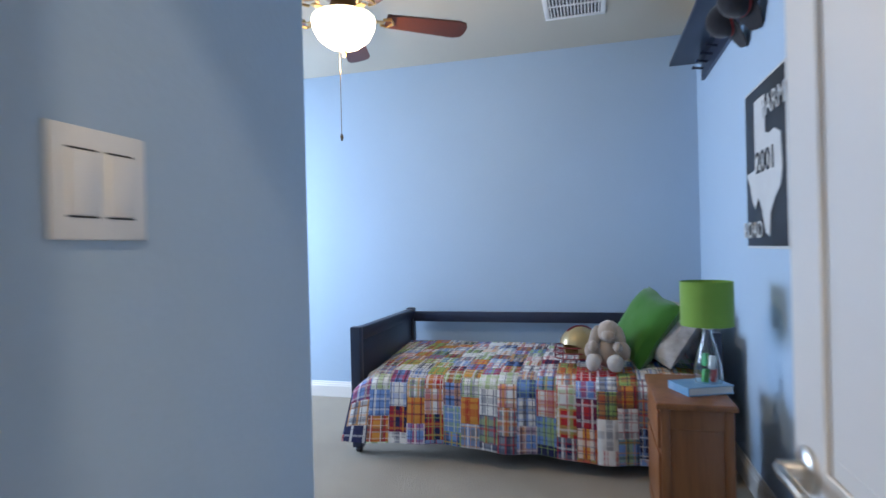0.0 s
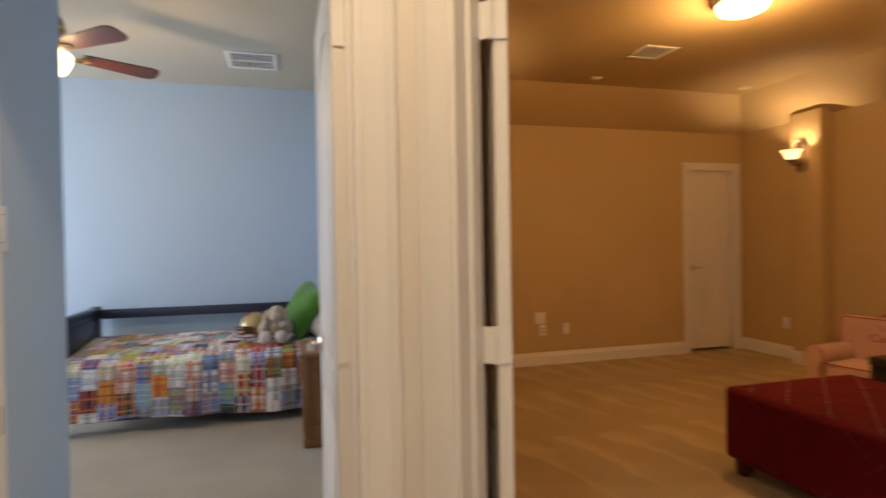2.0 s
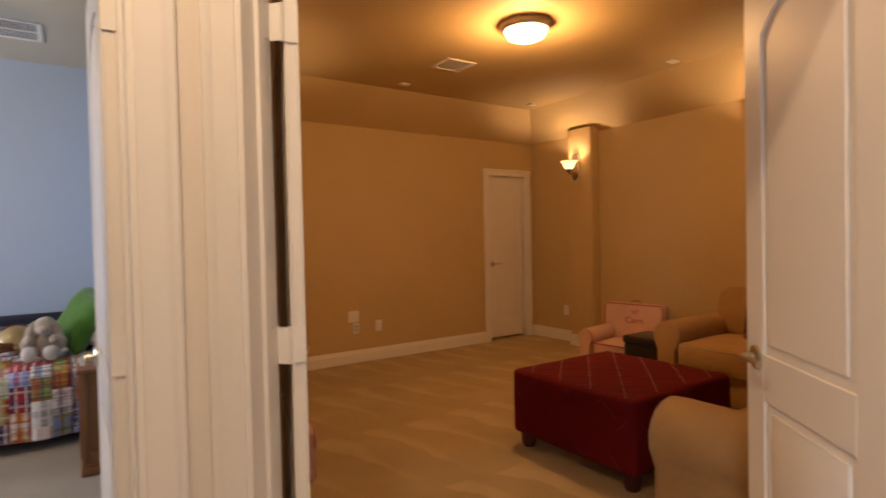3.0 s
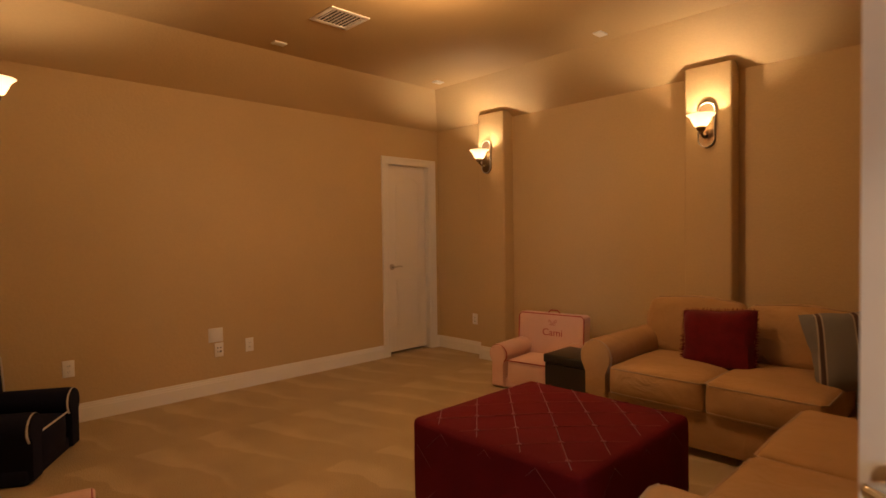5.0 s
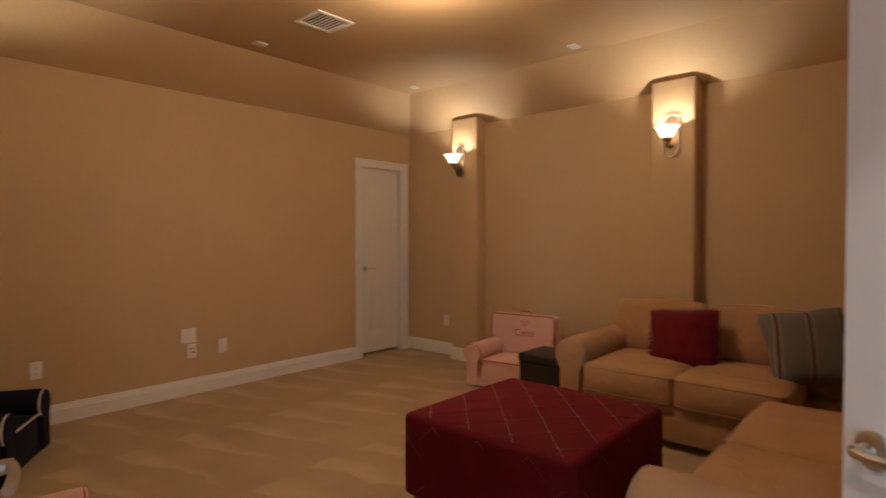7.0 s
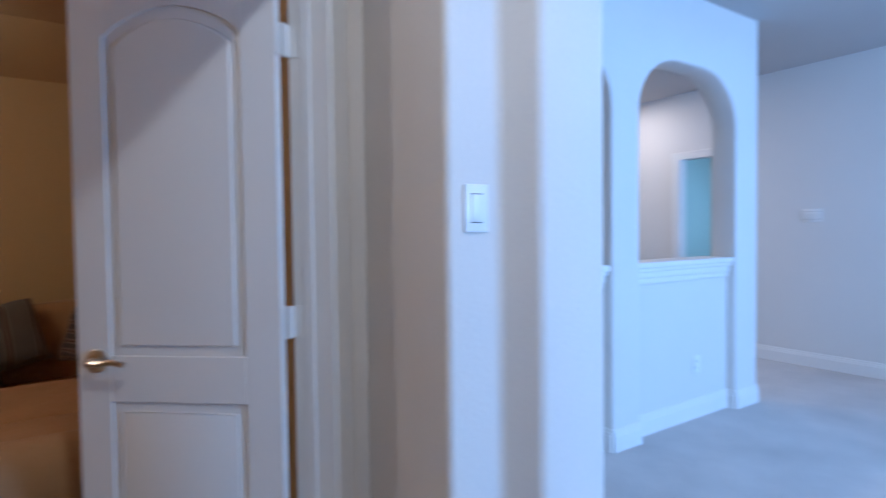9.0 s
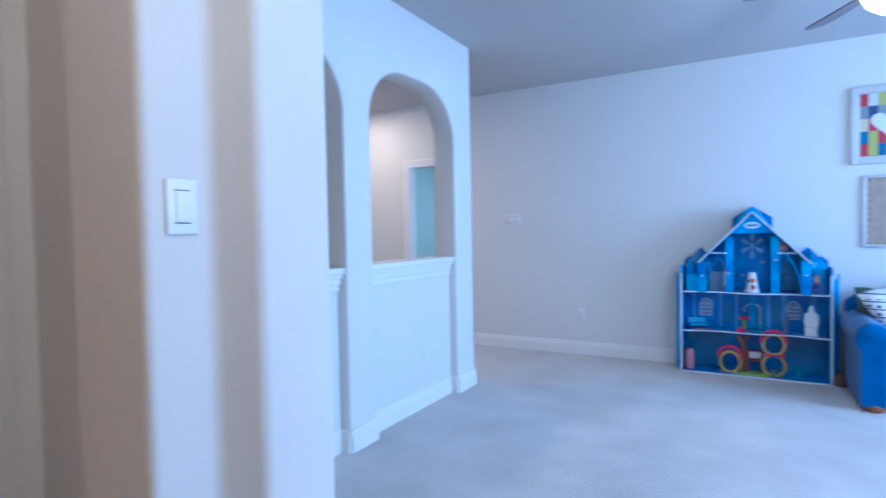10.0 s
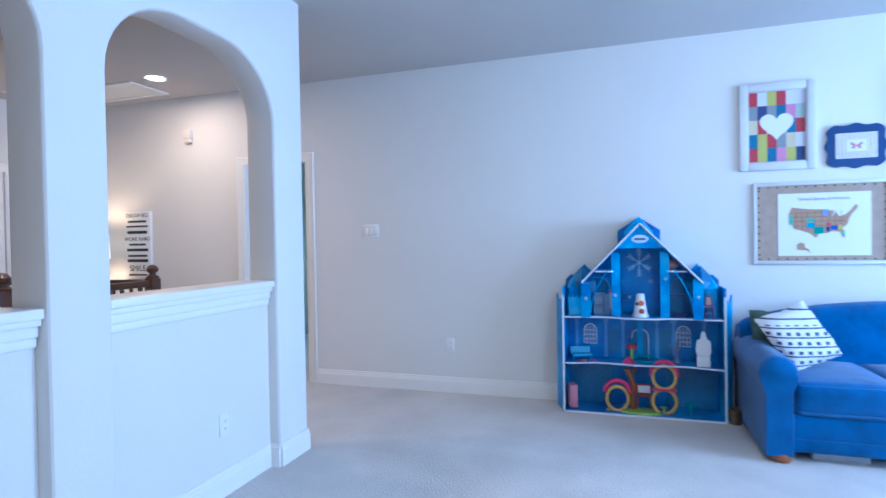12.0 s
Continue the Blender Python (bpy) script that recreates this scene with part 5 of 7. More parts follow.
def striped(name, base, lines, axis=0, count=3.0, width=0.12):
    m, nt, b = shader(name)
    co = nt.nodes.new("ShaderNodeTexCoord")
    sep = nt.nodes.new("ShaderNodeSeparateXYZ")
    nt.links.new(co.outputs["Generated"], sep.inputs[0])
    ph = math_node(nt, "FRACT", math_node(nt, "MULTIPLY", sep.outputs[axis], count))
    f1 = math_node(nt, "LESS_THAN", math_node(nt, "ABSOLUTE", math_node(nt, "SUBTRACT", ph, 0.5)), width)
    f2 = math_node(nt, "LESS_THAN", math_node(nt, "ABSOLUTE", math_node(nt, "SUBTRACT", ph, 0.5)), width * 0.55)
    c = blend(nt, f1, base, lines[0])
    c = blend(nt, f2, c, lines[1])
    ns = nt.nodes.new("ShaderNodeTexNoise")
    ns.inputs["Scale"].default_value = 200
    nt.links.new(co.outputs["Object"], ns.inputs["Vector"])
    c = blend(nt, math_node(nt, "MULTIPLY", ns.outputs[0], 0.3), c, tuple(v * 0.5 for v in base))
    nt.links.new(c, b.inputs["Base Color"])
    b.inputs["Roughness"].default_value = 0.9
    return m


GREYSTRIPE = striped("grey_striped_cotton", (0.16, 0.15, 0.14), ((0.35, 0.30, 0.24), (0.05, 0.02, 0.02)), 0, 3.0, 0.10)
d = thing("striped_pillow", (6.60, 1.19, 0.405), -66, "grey throw pillow with dark stripes", "pillow")
part("cover", moved(throw_pillow(0.45, 0.44, 0.16), pose(0, 0.05, 0.225, -22, 0, 0) @ pose(0, 0, 0, 0, -8, 0)), GREYSTRIPE, d)
d = thing("striped_pillow", (6.30, 0.78, 0.46), -150, "dark patterned throw pillow in the sofa corner", "pillow")
part("cover", moved(throw_pillow(0.44, 0.42, 0.15), pose(0, 0.05, 0.21, -22, 0, 0)), striped("dark_patterned_cotton", (0.06, 0.05, 0.05), ((0.30, 0.22, 0.15), (0.05, 0.02, 0.02)), 2, 7.0, 0.2), d)
# ottoman
d = thing("ottoman", (5.07, 2.07, 0), 0, "large square burgundy ottoman with a lattice pattern", "ottoman")
part("cover", moved(soft_box(0.88, 0.88, 0.38, 0.03, 0.012, 6), pose(0, 0, 0.085)), BURG, d, smooth=60)
DIA = cloth("burgundy_lattice_thread", (0.15, 0.014, 0.013), 0.7, 300)
lat = bmesh.new()
step = 0.22
for k in range(-4, 5):
    for sgn in (1, -1):
        c0 = k * step
        pts = []
        for i in range(41):
            x = -0.42 + 0.84 * i / 40
            y = sgn * x * 0.9 + c0
            if abs(y) < 0.42:
                q = max(0, 1 - (x / 0.44) ** 2) * max(0, 1 - (y / 0.44) ** 2)
                pts.append((x, y, 0.4655 + 0.0125 * q))
        if len(pts) > 2:
            tube(pts, 0.0022, 4, lat)
part("lattice", lat, DIA, d, "woven diagonal lattice")
for k in range(-8, 9):
    for l in range(-8, 9):
        x, y = (k - l) * step / 2 / 0.9, (k + l) * step / 2
        if abs(x) < 0.40 and abs(y) < 0.40:
            q = max(0, 1 - (x / 0.44) ** 2) * max(0, 1 - (y / 0.44) ** 2)
            one = bmesh.new()
            lathe([(0, 0.004), (0.011, 0.001), (0.012, -0.003)], 8, one, (x, y, 0.4665 + 0.0125 * q))
            part("knot", one, DIA, d, "small woven knot")
side_l = bmesh.new()
for face in range(4):
    m = pose(0, 0, 0, 0, 0, 90 * face)
    one = bmesh.new()
    for k in range(-3, 4):
        for sgn in (1, -1):
            pts = [(k * step / 0.9 + sgn * q * 0.36, -0.444, 0.44 - q * 0.33) for q in (0, 0.25, 0.5, 0.75, 1.0)]
            pts = [p for p in pts if abs(p[0]) < 0.42]
            if len(pts) > 1:
                tube(pts, 0.002, 4, one)
    joined(side_l, moved(one, m))
part("side_lattice", side_l, DIA, d, "woven diagonal lattice")
for sx in (-1, 1):
    for sy in (-1, 1):
        part("foot", moved(lathe([(0.035, 0), (0.045, 0.03), (0.05, 0.09), (0, 0.09)], 12), pose(sx * 0.37, sy * 0.37, 0)), mat("dark_foot_wood", (0.06, 0.012, 0.010), 0.4, bump=0.05) if sx + sy == -2 else bpy.data.materials["dark_foot_wood"], d)
# storage cube
d = thing("storage_cube", (6.46, 2.80, 0), 0, "black leather storage cube beside the sofa", "storage box")
LEATHER = mat("black_leather", (0.012, 0.010, 0.009), 0.42, tint=0.1, scale=12, grain=140, bump=0.4)
part("body", box(-0.165, -0.17, 0.0, 0.165, 0.17, 0.35, 0.010, 3), LEATHER, d)
part("lid", box(-0.175, -0.18, 0.351, 0.175, 0.18, 0.415, 0.016, 3), LEATHER, d)


def child_chair(at, turn, label, material, piping, text=None):
    """A small foam armchair with rolled arms; it faces local -y."""
    d = thing("child_armchair", at, turn, label, "armchair", "children's armchairs")
    part("seat", moved(soft_box(0.34, 0.36, 0.20, 0.03, 0.015), pose(0, -0.03, 0.03)), material, d, smooth=60)
    part("base", box(-0.30, -0.21, 0.0, 0.30, 0.22, 0.08, 0.02, 3), material, d)
    bk = part("backrest", moved(box(-0.285, -0.06, 0.05, 0.285, 0.06, 0.56, 0.028, 4), pose(0, 0.20, 0, -4)), material, d, smooth=60)
    part("piping", moved(tube([(-0.278, -0.045, 0.10), (-0.278, -0.045, 0.53), (-0.255, -0.045, 0.552), (0.255, -0.045, 0.552), (0.278, -0.045, 0.53), (0.278, -0.045, 0.10)], 0.005, 6), pose(0, 0.185, 0, -4)), piping, bk)
    for s in (-1, 1):
        roll_arm("arm", 0.40, 0.37, d, material, (s * 0.235, -0.23, -0.02), 0, 0.125, piping)
    part("seat_piping", tube([(-0.165, -0.212, 0.225), (0.165, -0.212, 0.225)], 0.005, 6), piping, d)
    part("handle", tube([(-0.05, 0.24, 0.555), (-0.03, 0.24, 0.58), (0.03, 0.24, 0.58), (0.05, 0.24, 0.555)], 0.006, 6), piping, d)
    if text:
        m = pose(0, 0.20, 0, -4) @ pose(0.02, -0.064, 0.40, 90)
        part("stitched_name", moved(words(text, 0.082, 0.0012), m), piping, bk, "stitched red lettering", smooth=0)
        bf = bmesh.new()
        for s in (-1, 1):
            tube([(s * 0.004, 0, 0), (s * 0.03, 0.022, 0), (s * 0.034, 0.004, 0), (s * 0.012, -0.004, 0), (s * 0.024, -0.018, 0), (s * 0.008, -0.024, 0), (0, -0.004, 0)], 0.0022, 5, bf)
        part("stitched_butterfly", moved(bf, pose(0, 0.20, 0, -4) @ pose(0.02, -0.064, 0.485, 90)), piping, bk, "stitched butterfly outline")
    return d


PINK = cloth("pale_pink_canvas", (0.70, 0.44, 0.35), 0.9, 280)
CORAL = cloth("coral_piping", (0.42, 0.08, 0.06), 0.8, 300)
NAVY = cloth("navy_canvas", (0.010, 0.011, 0.026), 0.9, 280, 0.06, 5.0, 0.0)
WHITEP = cloth("white_piping", (0.60, 0.56, 0.48), 0.8, 300)
child_chair((6.80, 3.375, 0), -82, "pale pink child's armchair with a stitched name", PINK, CORAL, "Cami").scale = (1.1, 1.12, 1.04)
child_chair((3.42, 4.56, 0), 60, "navy child's armchair with white piping", NAVY, WHITEP).scale = (1.06, 1.0, 1.06)
child_chair((3.32, 3.00, 0), 80, "coral pink child's armchair by the open door", PINK, CORAL).scale = (0.82, 0.82, 0.86)
# ---- playroom things ----


def frost(name, a, b, c):
    """Printed icy board: soft clouds of blue with pale flecks."""
    m, nt, bs = shader(name)
    co = nt.nodes.new("ShaderNodeTexCoord")
    n1 = nt.nodes.new("ShaderNodeTexNoise")
    n1.inputs["Scale"].default_value, n1.inputs["Detail"].default_value = 5, 5
    n2 = nt.nodes.new("ShaderNodeTexVoronoi")
    n2.inputs["Scale"].default_value = 38
    for n in (n1, n2):
        nt.links.new(co.outputs["Object"], n.inputs["Vector"])
    f = math_node(nt, "MULTIPLY", math_node(nt, "SUBTRACT", n1.outputs[0], 0.35, True), 3.0, True)
    col = blend(nt, f, a, b)
    fl = math_node(nt, "LESS_THAN", n2.outputs[0], 0.13)
    col = blend(nt, math_node(nt, "MULTIPLY", fl, 0.45), col, c)
    nt.links.new(col, bs.inputs["Base Color"])
    bs.inputs["Roughness"].default_value = 0.32
    return m


ICE = frost("deep_blue_ice_print", (0.018, 0.10, 0.37), (0.045, 0.26, 0.60), (0.28, 0.56, 0.85))
ICE2 = frost("bright_blue_ice_print", (0.015, 0.16, 0.46), (0.06, 0.40, 0.74), (0.4, 0.7, 0.9))
ICE3 = frost("teal_rock_print", (0.02, 0.11, 0.25), (0.05, 0.20, 0.40), (0.14, 0.36, 0.55))
EDGE = mat("white_board_edge", (0.72, 0.74, 0.78), 0.4, bump=0.0)


def paint(name, c, rough=0.35):
    return mat(name, c, rough, tint=0.03, scale=20, bump=0.0)


def slab_xz(points, y0, y1, r=0.0):
    """A board standing in the x-z plane between y0 and y1, outline anticlockwise seen from the front."""
    bm = bmesh.new()
    a = [bm.verts.new((x, y0, z)) for x, z in points]
    b = [bm.verts.new((x, y1, z)) for x, z in points]
    bm.faces.new(a)
    bm.faces.new(b[::-1])
    for i in range(len(points)):
        j = (i + 1) % len(points)
        bm.faces.new((a[i], b[i], b[j], a[j]))
    bmesh.ops.recalc_face_normals(bm, faces=bm.faces)
    return bm


def arch_pts(cx, z0, w, h, n=8, point=0.0):
    pts = [(cx - w / 2, z0), (cx + w / 2, z0)]
    for i in range(n + 1):
        a = math.pi * i / n
        pts.append((cx + w / 2 * math.cos(a), z0 + h - w * 0.6 + (w * 0.6) * math.sin(a) ** (1 - 0.3 * point)))
    return pts


castle = thing("toy_castle", (2.248, -4.700, 0), 180, "blue wooden ice castle dollhouse with white edges", "dollhouse")
CW, CD_ = 0.54, 0.265
sil = [(-CW, 0.0), (CW, 0.0), (CW, 0.96), (0.50, 1.00), (0.45, 0.98), (0.40, 1.08), (0.34, 1.02), (0.15, 1.22), (0.15, 1.33), (0.0, 1.43), (-0.15, 1.33), (-0.15, 1.22), (-0.34, 1.02), (-0.40, 1.08), (-0.45, 0.98), (-0.50, 1.00), (-CW, 0.96)]
part("back_panel", slab_xz(sil, -0.012, 0.0), ICE, castle, smooth=0)
part("tower", slab_xz([(-0.13, 0.72), (0.13, 0.72), (0.13, 1.25), (0.0, 1.36), (-0.13, 1.25)], -0.022, -0.013), ICE, castle, smooth=0)
for s in (-1, 1):
    part("side_wall", slab_xz([(s * CW - 0.006, 0), (s * CW + 0.006, 0), (s * CW + 0.006, 0.92), (s * CW - 0.006, 0.92)], -CD_, -0.012), ICE2, castle, smooth=0)
    part("white_edge", box(s * CW - 0.007, -CD_ - 0.004, 0.012, s * CW + 0.007, -CD_, 0.86), EDGE, castle)
    wing = slab_xz([(0, 0), (0.095, 0.01), (0.095, 0.86), (0.05, 0.80), (0, 0.83)], -0.005, 0.005) if s > 0 else slab_xz([(-0.095, 0.01), (0, 0), (0, 0.83), (-0.05, 0.80), (-0.095, 0.86)], -0.005, 0.005)
    part("wing_panel", moved(wing, pose(s * (CW + 0.008), -CD_ + 0.01, 0.01, 0, 0, -s * -62)), ICE2, castle, smooth=0)
    part("corner_tower", moved(lathe([(0.0, 0.285), (0.066, 0.20), (0.066, 0.0), (0, 0)], 6), pose(s * 0.47, -0.10, 0.705)), ICE2, castle, smooth=0)
    part("peak", moved(lathe([(0.0, 0.115), (0.10, 0.0), (0.10, -0.10), (0, -0.10)], 4), pose(s * 0.41, -0.085, 0.955)), ICE3, castle, smooth=0)
    part("column", slab_xz([(s * 0.165 - 0.03, 0.70), (s * 0.165 + 0.03, 0.70), (s * 0.165 + 0.03, 1.17 if s < 0 else 1.17), (s * 0.165 - 0.03, 1.17)], -CD_ + 0.05, -CD_ + 0.062), ICE2, castle, smooth=0)
    part("gable_post", slab_xz([(s * 0.375 - 0.032, 0.70), (s * 0.375 + 0.032, 0.70), (s * 0.375 + 0.032, 0.945), (s * 0.375 - 0.032, 0.99 if s > 0 else 0.945)], -CD_ + 0.004, -CD_ + 0.016), ICE2, castle, smooth=0)
    part("arch_trim", tube([(s * (0.345 - 0.13 * (i / 8) ** 2), -CD_, 0.71 + 0.34 * i / 8) for i in range(9)], 0.0045, 6), ICE2, castle, "pale blue curved arch edge")
    roof = slab_xz([(0, 1.365), (0, 1.385), (s * 0.405, 0.965), (s * 0.405, 0.945)], -CD_, -0.02)
    part("roof_panel", roof, ICE2, castle, smooth=0)
    part("white_edge", tube([(0, -CD_ - 0.003, 1.376), (s * 0.405, -CD_ - 0.003, 0.955)], 0.0065, 6), EDGE, castle, "white roof edge")
    sh = [(s * 0.17, -CD_ + 0.06), (s * 0.20, -CD_ + 0.035), (s * 0.31, -CD_ + 0.035), (s * 0.325, -0.02), (s * 0.17, -0.02)]
    part("upper_shelf", prism(sh if s > 0 else sh[::-1], 1.028, 1.038), EDGE, castle, "small white upper shelf", smooth=0)
part("gable_front", slab_xz([(-0.16, 1.20), (0.16, 1.20), (0.0, 1.36)], -CD_ + 0.004, -CD_ + 0.012), ICE2, castle, smooth=0)
part("badge", moved(lathe([(0, 0.004), (0.055, 0.003), (0.058, 0)], 24), pose(0, -CD_ + 0.002, 1.265, 90) @ Matrix.Diagonal((1.0, 0.5, 1, 1))), paint("pale_badge", (0.55, 0.65, 0.8)), castle, "pale oval badge")
part("badge_bar", box(-0.036, -CD_ - 0.004, 1.258, 0.036, -CD_ - 0.002, 1.272), paint("badge_ink", (0.05, 0.12, 0.3)), castle)
part("top_block", moved(lathe([(0.0, 0.14), (0.165, 0.03), (0.165, -0.05), (0, -0.05)], 4), pose(0, -0.12, 1.29) @ pose(0, 0, 0, 0, 0, 45) @ Matrix.Diagonal((0.9, 0.6, 1, 1))), ICE2, castle, smooth=0)


def wavy(z, deep, bulge, name):
    pts = [(-CW + 0.007, -0.013), (-CW + 0.007, -CD_ + 0.004)]
    front = []
    for i in range(33):
        x = -CW + 0.008 + (2 * CW - 0.016) * i / 32
        front.append((x, -CD_ + 0.006 + deep * (0.5 - 0.5 * math.cos(x / CW * math.pi * 2)) - bulge * math.exp(-(x / 0.17) ** 4)))
    pts = [(-CW + 0.007, -0.013)] + front + [(CW - 0.007, -0.013)]
    part("floor_board", prism(pts, z - 0.010, z), ICE, castle, smooth=0)
    part("white_edge", tube([(x, y - 0.002, z - 0.005) for x, y in front], 0.0062, 6), EDGE, castle, "white wavy floor edge")


wavy(0.365, 0.055, -0.02, "a")
wavy(0.705, 0.03, 0.03, "b")
part("base_board", box(-CW, -CD_ - 0.004, 0.0, CW, -0.012, 0.014), ICE, castle)
part("white_edge", box(-CW, -CD_ - 0.009, 0.0, CW, -CD_ - 0.0045, 0.013), EDGE, castle)
part("gable_post", slab_xz([(-0.02, 0.40), (0.02, 0.40), (0.02, 0.69), (-0.02, 0.69)], -0.03, -0.022), ICE2, castle, smooth=0)
for cx, w, h, z0 in ((-0.36, 0.095, 0.15, 0.47), (0.30, 0.095, 0.15, 0.47)):
    wp = arch_pts(cx, z0, w, h)
    part("arched_window", slab_xz(wp, -0.020, -0.013), paint("grey_blue_pane", (0.12, 0.2, 0.38)), castle, smooth=0)
    wl = tube([(x, -0.022, z) for x, z in wp], 0.004, 6, None, True)
    for k in (-0.25, 0.0, 0.25):
        tube([(cx + k * w, -0.022, z0), (cx + k * w, -0.022, z0 + h * 0.9)], 0.0025, 4, wl)
    for k in (0.25, 0.5, 0.75):
        tube([(cx - w / 2, -0.022, z0 + h * k * 0.9), (cx + w / 2, -0.022, z0 + h * k * 0.9)], 0.0025, 4, wl)
    part("window_tracery", wl, EDGE, castle, "white window lattice")
part("arched_door", slab_xz(arch_pts(0, 0.37, 0.12, 0.22, 8, 1.0), -0.024, -0.014), ICE3, castle, smooth=0)
part("door_edge", tube([(x, -0.026, z) for x, z in arch_pts(0, 0.37, 0.12, 0.22, 8, 1.0)[1:]], 0.004, 6), EDGE, castle, "pale pointed arch edge")
COLP = frost("pale_column_print", (0.08, 0.24, 0.52), (0.16, 0.40, 0.68), (0.4, 0.62, 0.85))
for x in (-0.46, -0.245, -0.12, 0.12, 0.235, 0.44):
    part("printed_column", slab_xz([(x - 0.013, 0.366), (x + 0.013, 0.366), (x + 0.010, 0.62), (x + 0.03, 0.69), (x - 0.03, 0.69), (x - 0.010, 0.62)], -0.0175, -0.0125), COLP, castle, smooth=0)
for cx in (-0.30, 0.30):
    part("printed_arch", slab_xz(arch_pts(cx, 0.71, 0.17, 0.27, 10, 1.0), -0.0165, -0.0125), ICE3, castle, smooth=0)
    part("arch_line", tube([(x, -0.018, z) for x, z in arch_pts(cx, 0.71, 0.17, 0.27, 10, 1.0)[1:]], 0.004, 5), COLP, castle)
for cx in (-0.19, 0.18):
    part("printed_arch", slab_xz(arch_pts(cx, 0.40, 0.07, 0.20, 10, 1.0), -0.0160, -0.0125), ICE3, castle, smooth=0)
for cx, z, r_ in ((-0.48, 0.80, 0.018), (-0.17, 0.86, 0.016), (0.17, 0.98, 0.014), (0.375, 0.86, 0.014), (-0.375, 0.84, 0.016), (0.08, 0.95, 0.02), (-0.07, 0.83, 0.016)):
    fl = bmesh.new()
    yy = -CD_ + 0.002 if abs(cx) > 0.3 and abs(cx) < 0.45 else -0.026
    if abs(cx) in (0.17,):
        yy = -CD_ + 0.048
    for k in range(3):
        a = math.pi * k / 3
        tube([(cx - r_ * math.sin(a), yy, z - r_ * math.cos(a)), (cx + r_ * math.sin(a), yy, z + r_ * math.cos(a))], 0.0016, 4, fl)
    part("small_snowflake", fl, EDGE, castle, "small printed snowflake")
sn = bmesh.new()
for k in range(6):
    a = math.pi * k / 3
    tube([(0, -0.026, 1.09), (0.085 * math.sin(a), -0.026, 1.09 + 0.105 * math.cos(a))], 0.0045, 5, sn)
    for q in (0.45, 0.65, 0.85):
        cx, cz = 0.085 * math.sin(a) * q, 1.09 + 0.105 * math.cos(a) * q
        for t_ in (0.7, -0.7):
            tube([(cx, -0.026, cz), (cx + 0.026 * math.sin(a + t_), -0.026, cz + 0.026 * math.cos(a + t_))], 0.003, 4, sn)
tube([(0, -0.026, 1.18), (0, -0.026, 1.235)], 0.003, 5, sn)
part("snowflake", sn, paint("pale_ice", (0.42, 0.68, 0.9)), castle, "pale blue snowflake")
for s, x0, x1 in ((-1, -0.52, -0.20), (1, 0.18, 0.52)):
    part("rock_print", slab_xz([(x0, 0.016), (x1, 0.016), (x1, 0.34), (x0 + (0.02 if s < 0 else 0.0), 0.34)], -0.0165, -0.0125), ICE3, castle, smooth=0)


def toy(name, x, y, z, turn, label, rows, category="toy"):
    """A toy in the castle at castle coordinates; rows of part name, bmesh, colour name and colour."""
    w = castle.matrix_world @ Vector((x, y, z))
    d = thing(name, w, 180 + turn, label, category, "toys in the castle")
    for n, b, cn, c in rows:
        part(n, b, bpy.data.materials.get(cn) or paint(cn, c), d)
    return d


YEL, PNK, BRN, GRN = (0.55, 0.36, 0.08), (0.55, 0.03, 0.13), (0.20, 0.07, 0.02), (0.25, 0.42, 0.06)


def ring_house(cx, z0, w, h):
    return tube([(cx + w / 2 * math.cos(a), -0.02, z0 + h / 2 + h / 2 * math.sin(a)) for a in [2 * math.pi * i / 20 for i in range(20)]], 0.013, 8, None, True)


roof_a = tube([(-0.165 + 0.075 * math.cos(a) * 1.15, -0.02, 0.135 + 0.085 * math.sin(a)) for a in [math.pi * i / 8 for i in range(9)]], 0.016, 8)
roof_b = tube([(0.155 + 0.08 * math.cos(a) * 1.1, -0.02, 0.275 + 0.10 * math.sin(a)) for a in [math.pi * i / 8 for i in range(9)]], 0.016, 8)
tw = tube([(-0.055, -0.01, 0.02), (-0.065, -0.01, 0.10), (-0.05, -0.01, 0.18), (-0.075, -0.01, 0.26), (-0.10, -0.01, 0.31)], 0.022, 10)
tube([(-0.07, -0.01, 0.25), (-0.04, -0.01, 0.32)], 0.012, 8, tw)
toy("toy_treehouse", 0.0, -0.17, 0.014, 0, "plastic toy treehouse in yellow, pink and brown", [
    ("base", moved(lathe([(0, 0.014), (0.09, 0.012), (0.10, 0)], 20), pose(0, -0.02, 0) @ Matrix.Diagonal((1.5, 0.75, 1, 1))), "toy_green", GRN),
    ("round_house", ring_house(-0.165, 0.0, 0.15, 0.175), "toy_yellow", YEL),
    ("round_house", ring_house(0.155, 0.0, 0.16, 0.175), "toy_yellow", YEL),
    ("round_house", ring_house(0.155, 0.175, 0.155, 0.17), "toy_yellow", YEL),
    ("roof", roof_a, "toy_pink", PNK), ("roof", roof_b, "toy_pink", PNK),
    ("floor", box(0.075, -0.05, 0.168, 0.235, 0.01, 0.182, 0.004), "toy_pink", PNK),
    ("trunk", tw, "toy_brown", BRN),
    ("perch_roof", moved(lathe([(0, 0.055), (0.06, 0.0), (0.055, -0.006), (0, 0.0)], 5), pose(-0.085, -0.01, 0.345)), "toy_pink", PNK),
    ("stool", moved(lathe([(0, 0), (0.012, 0), (0.012, 0.03), (0.028, 0.035), (0, 0.04)], 12), pose(0.15, -0.03, 0.014)), "toy_green", GRN),
])
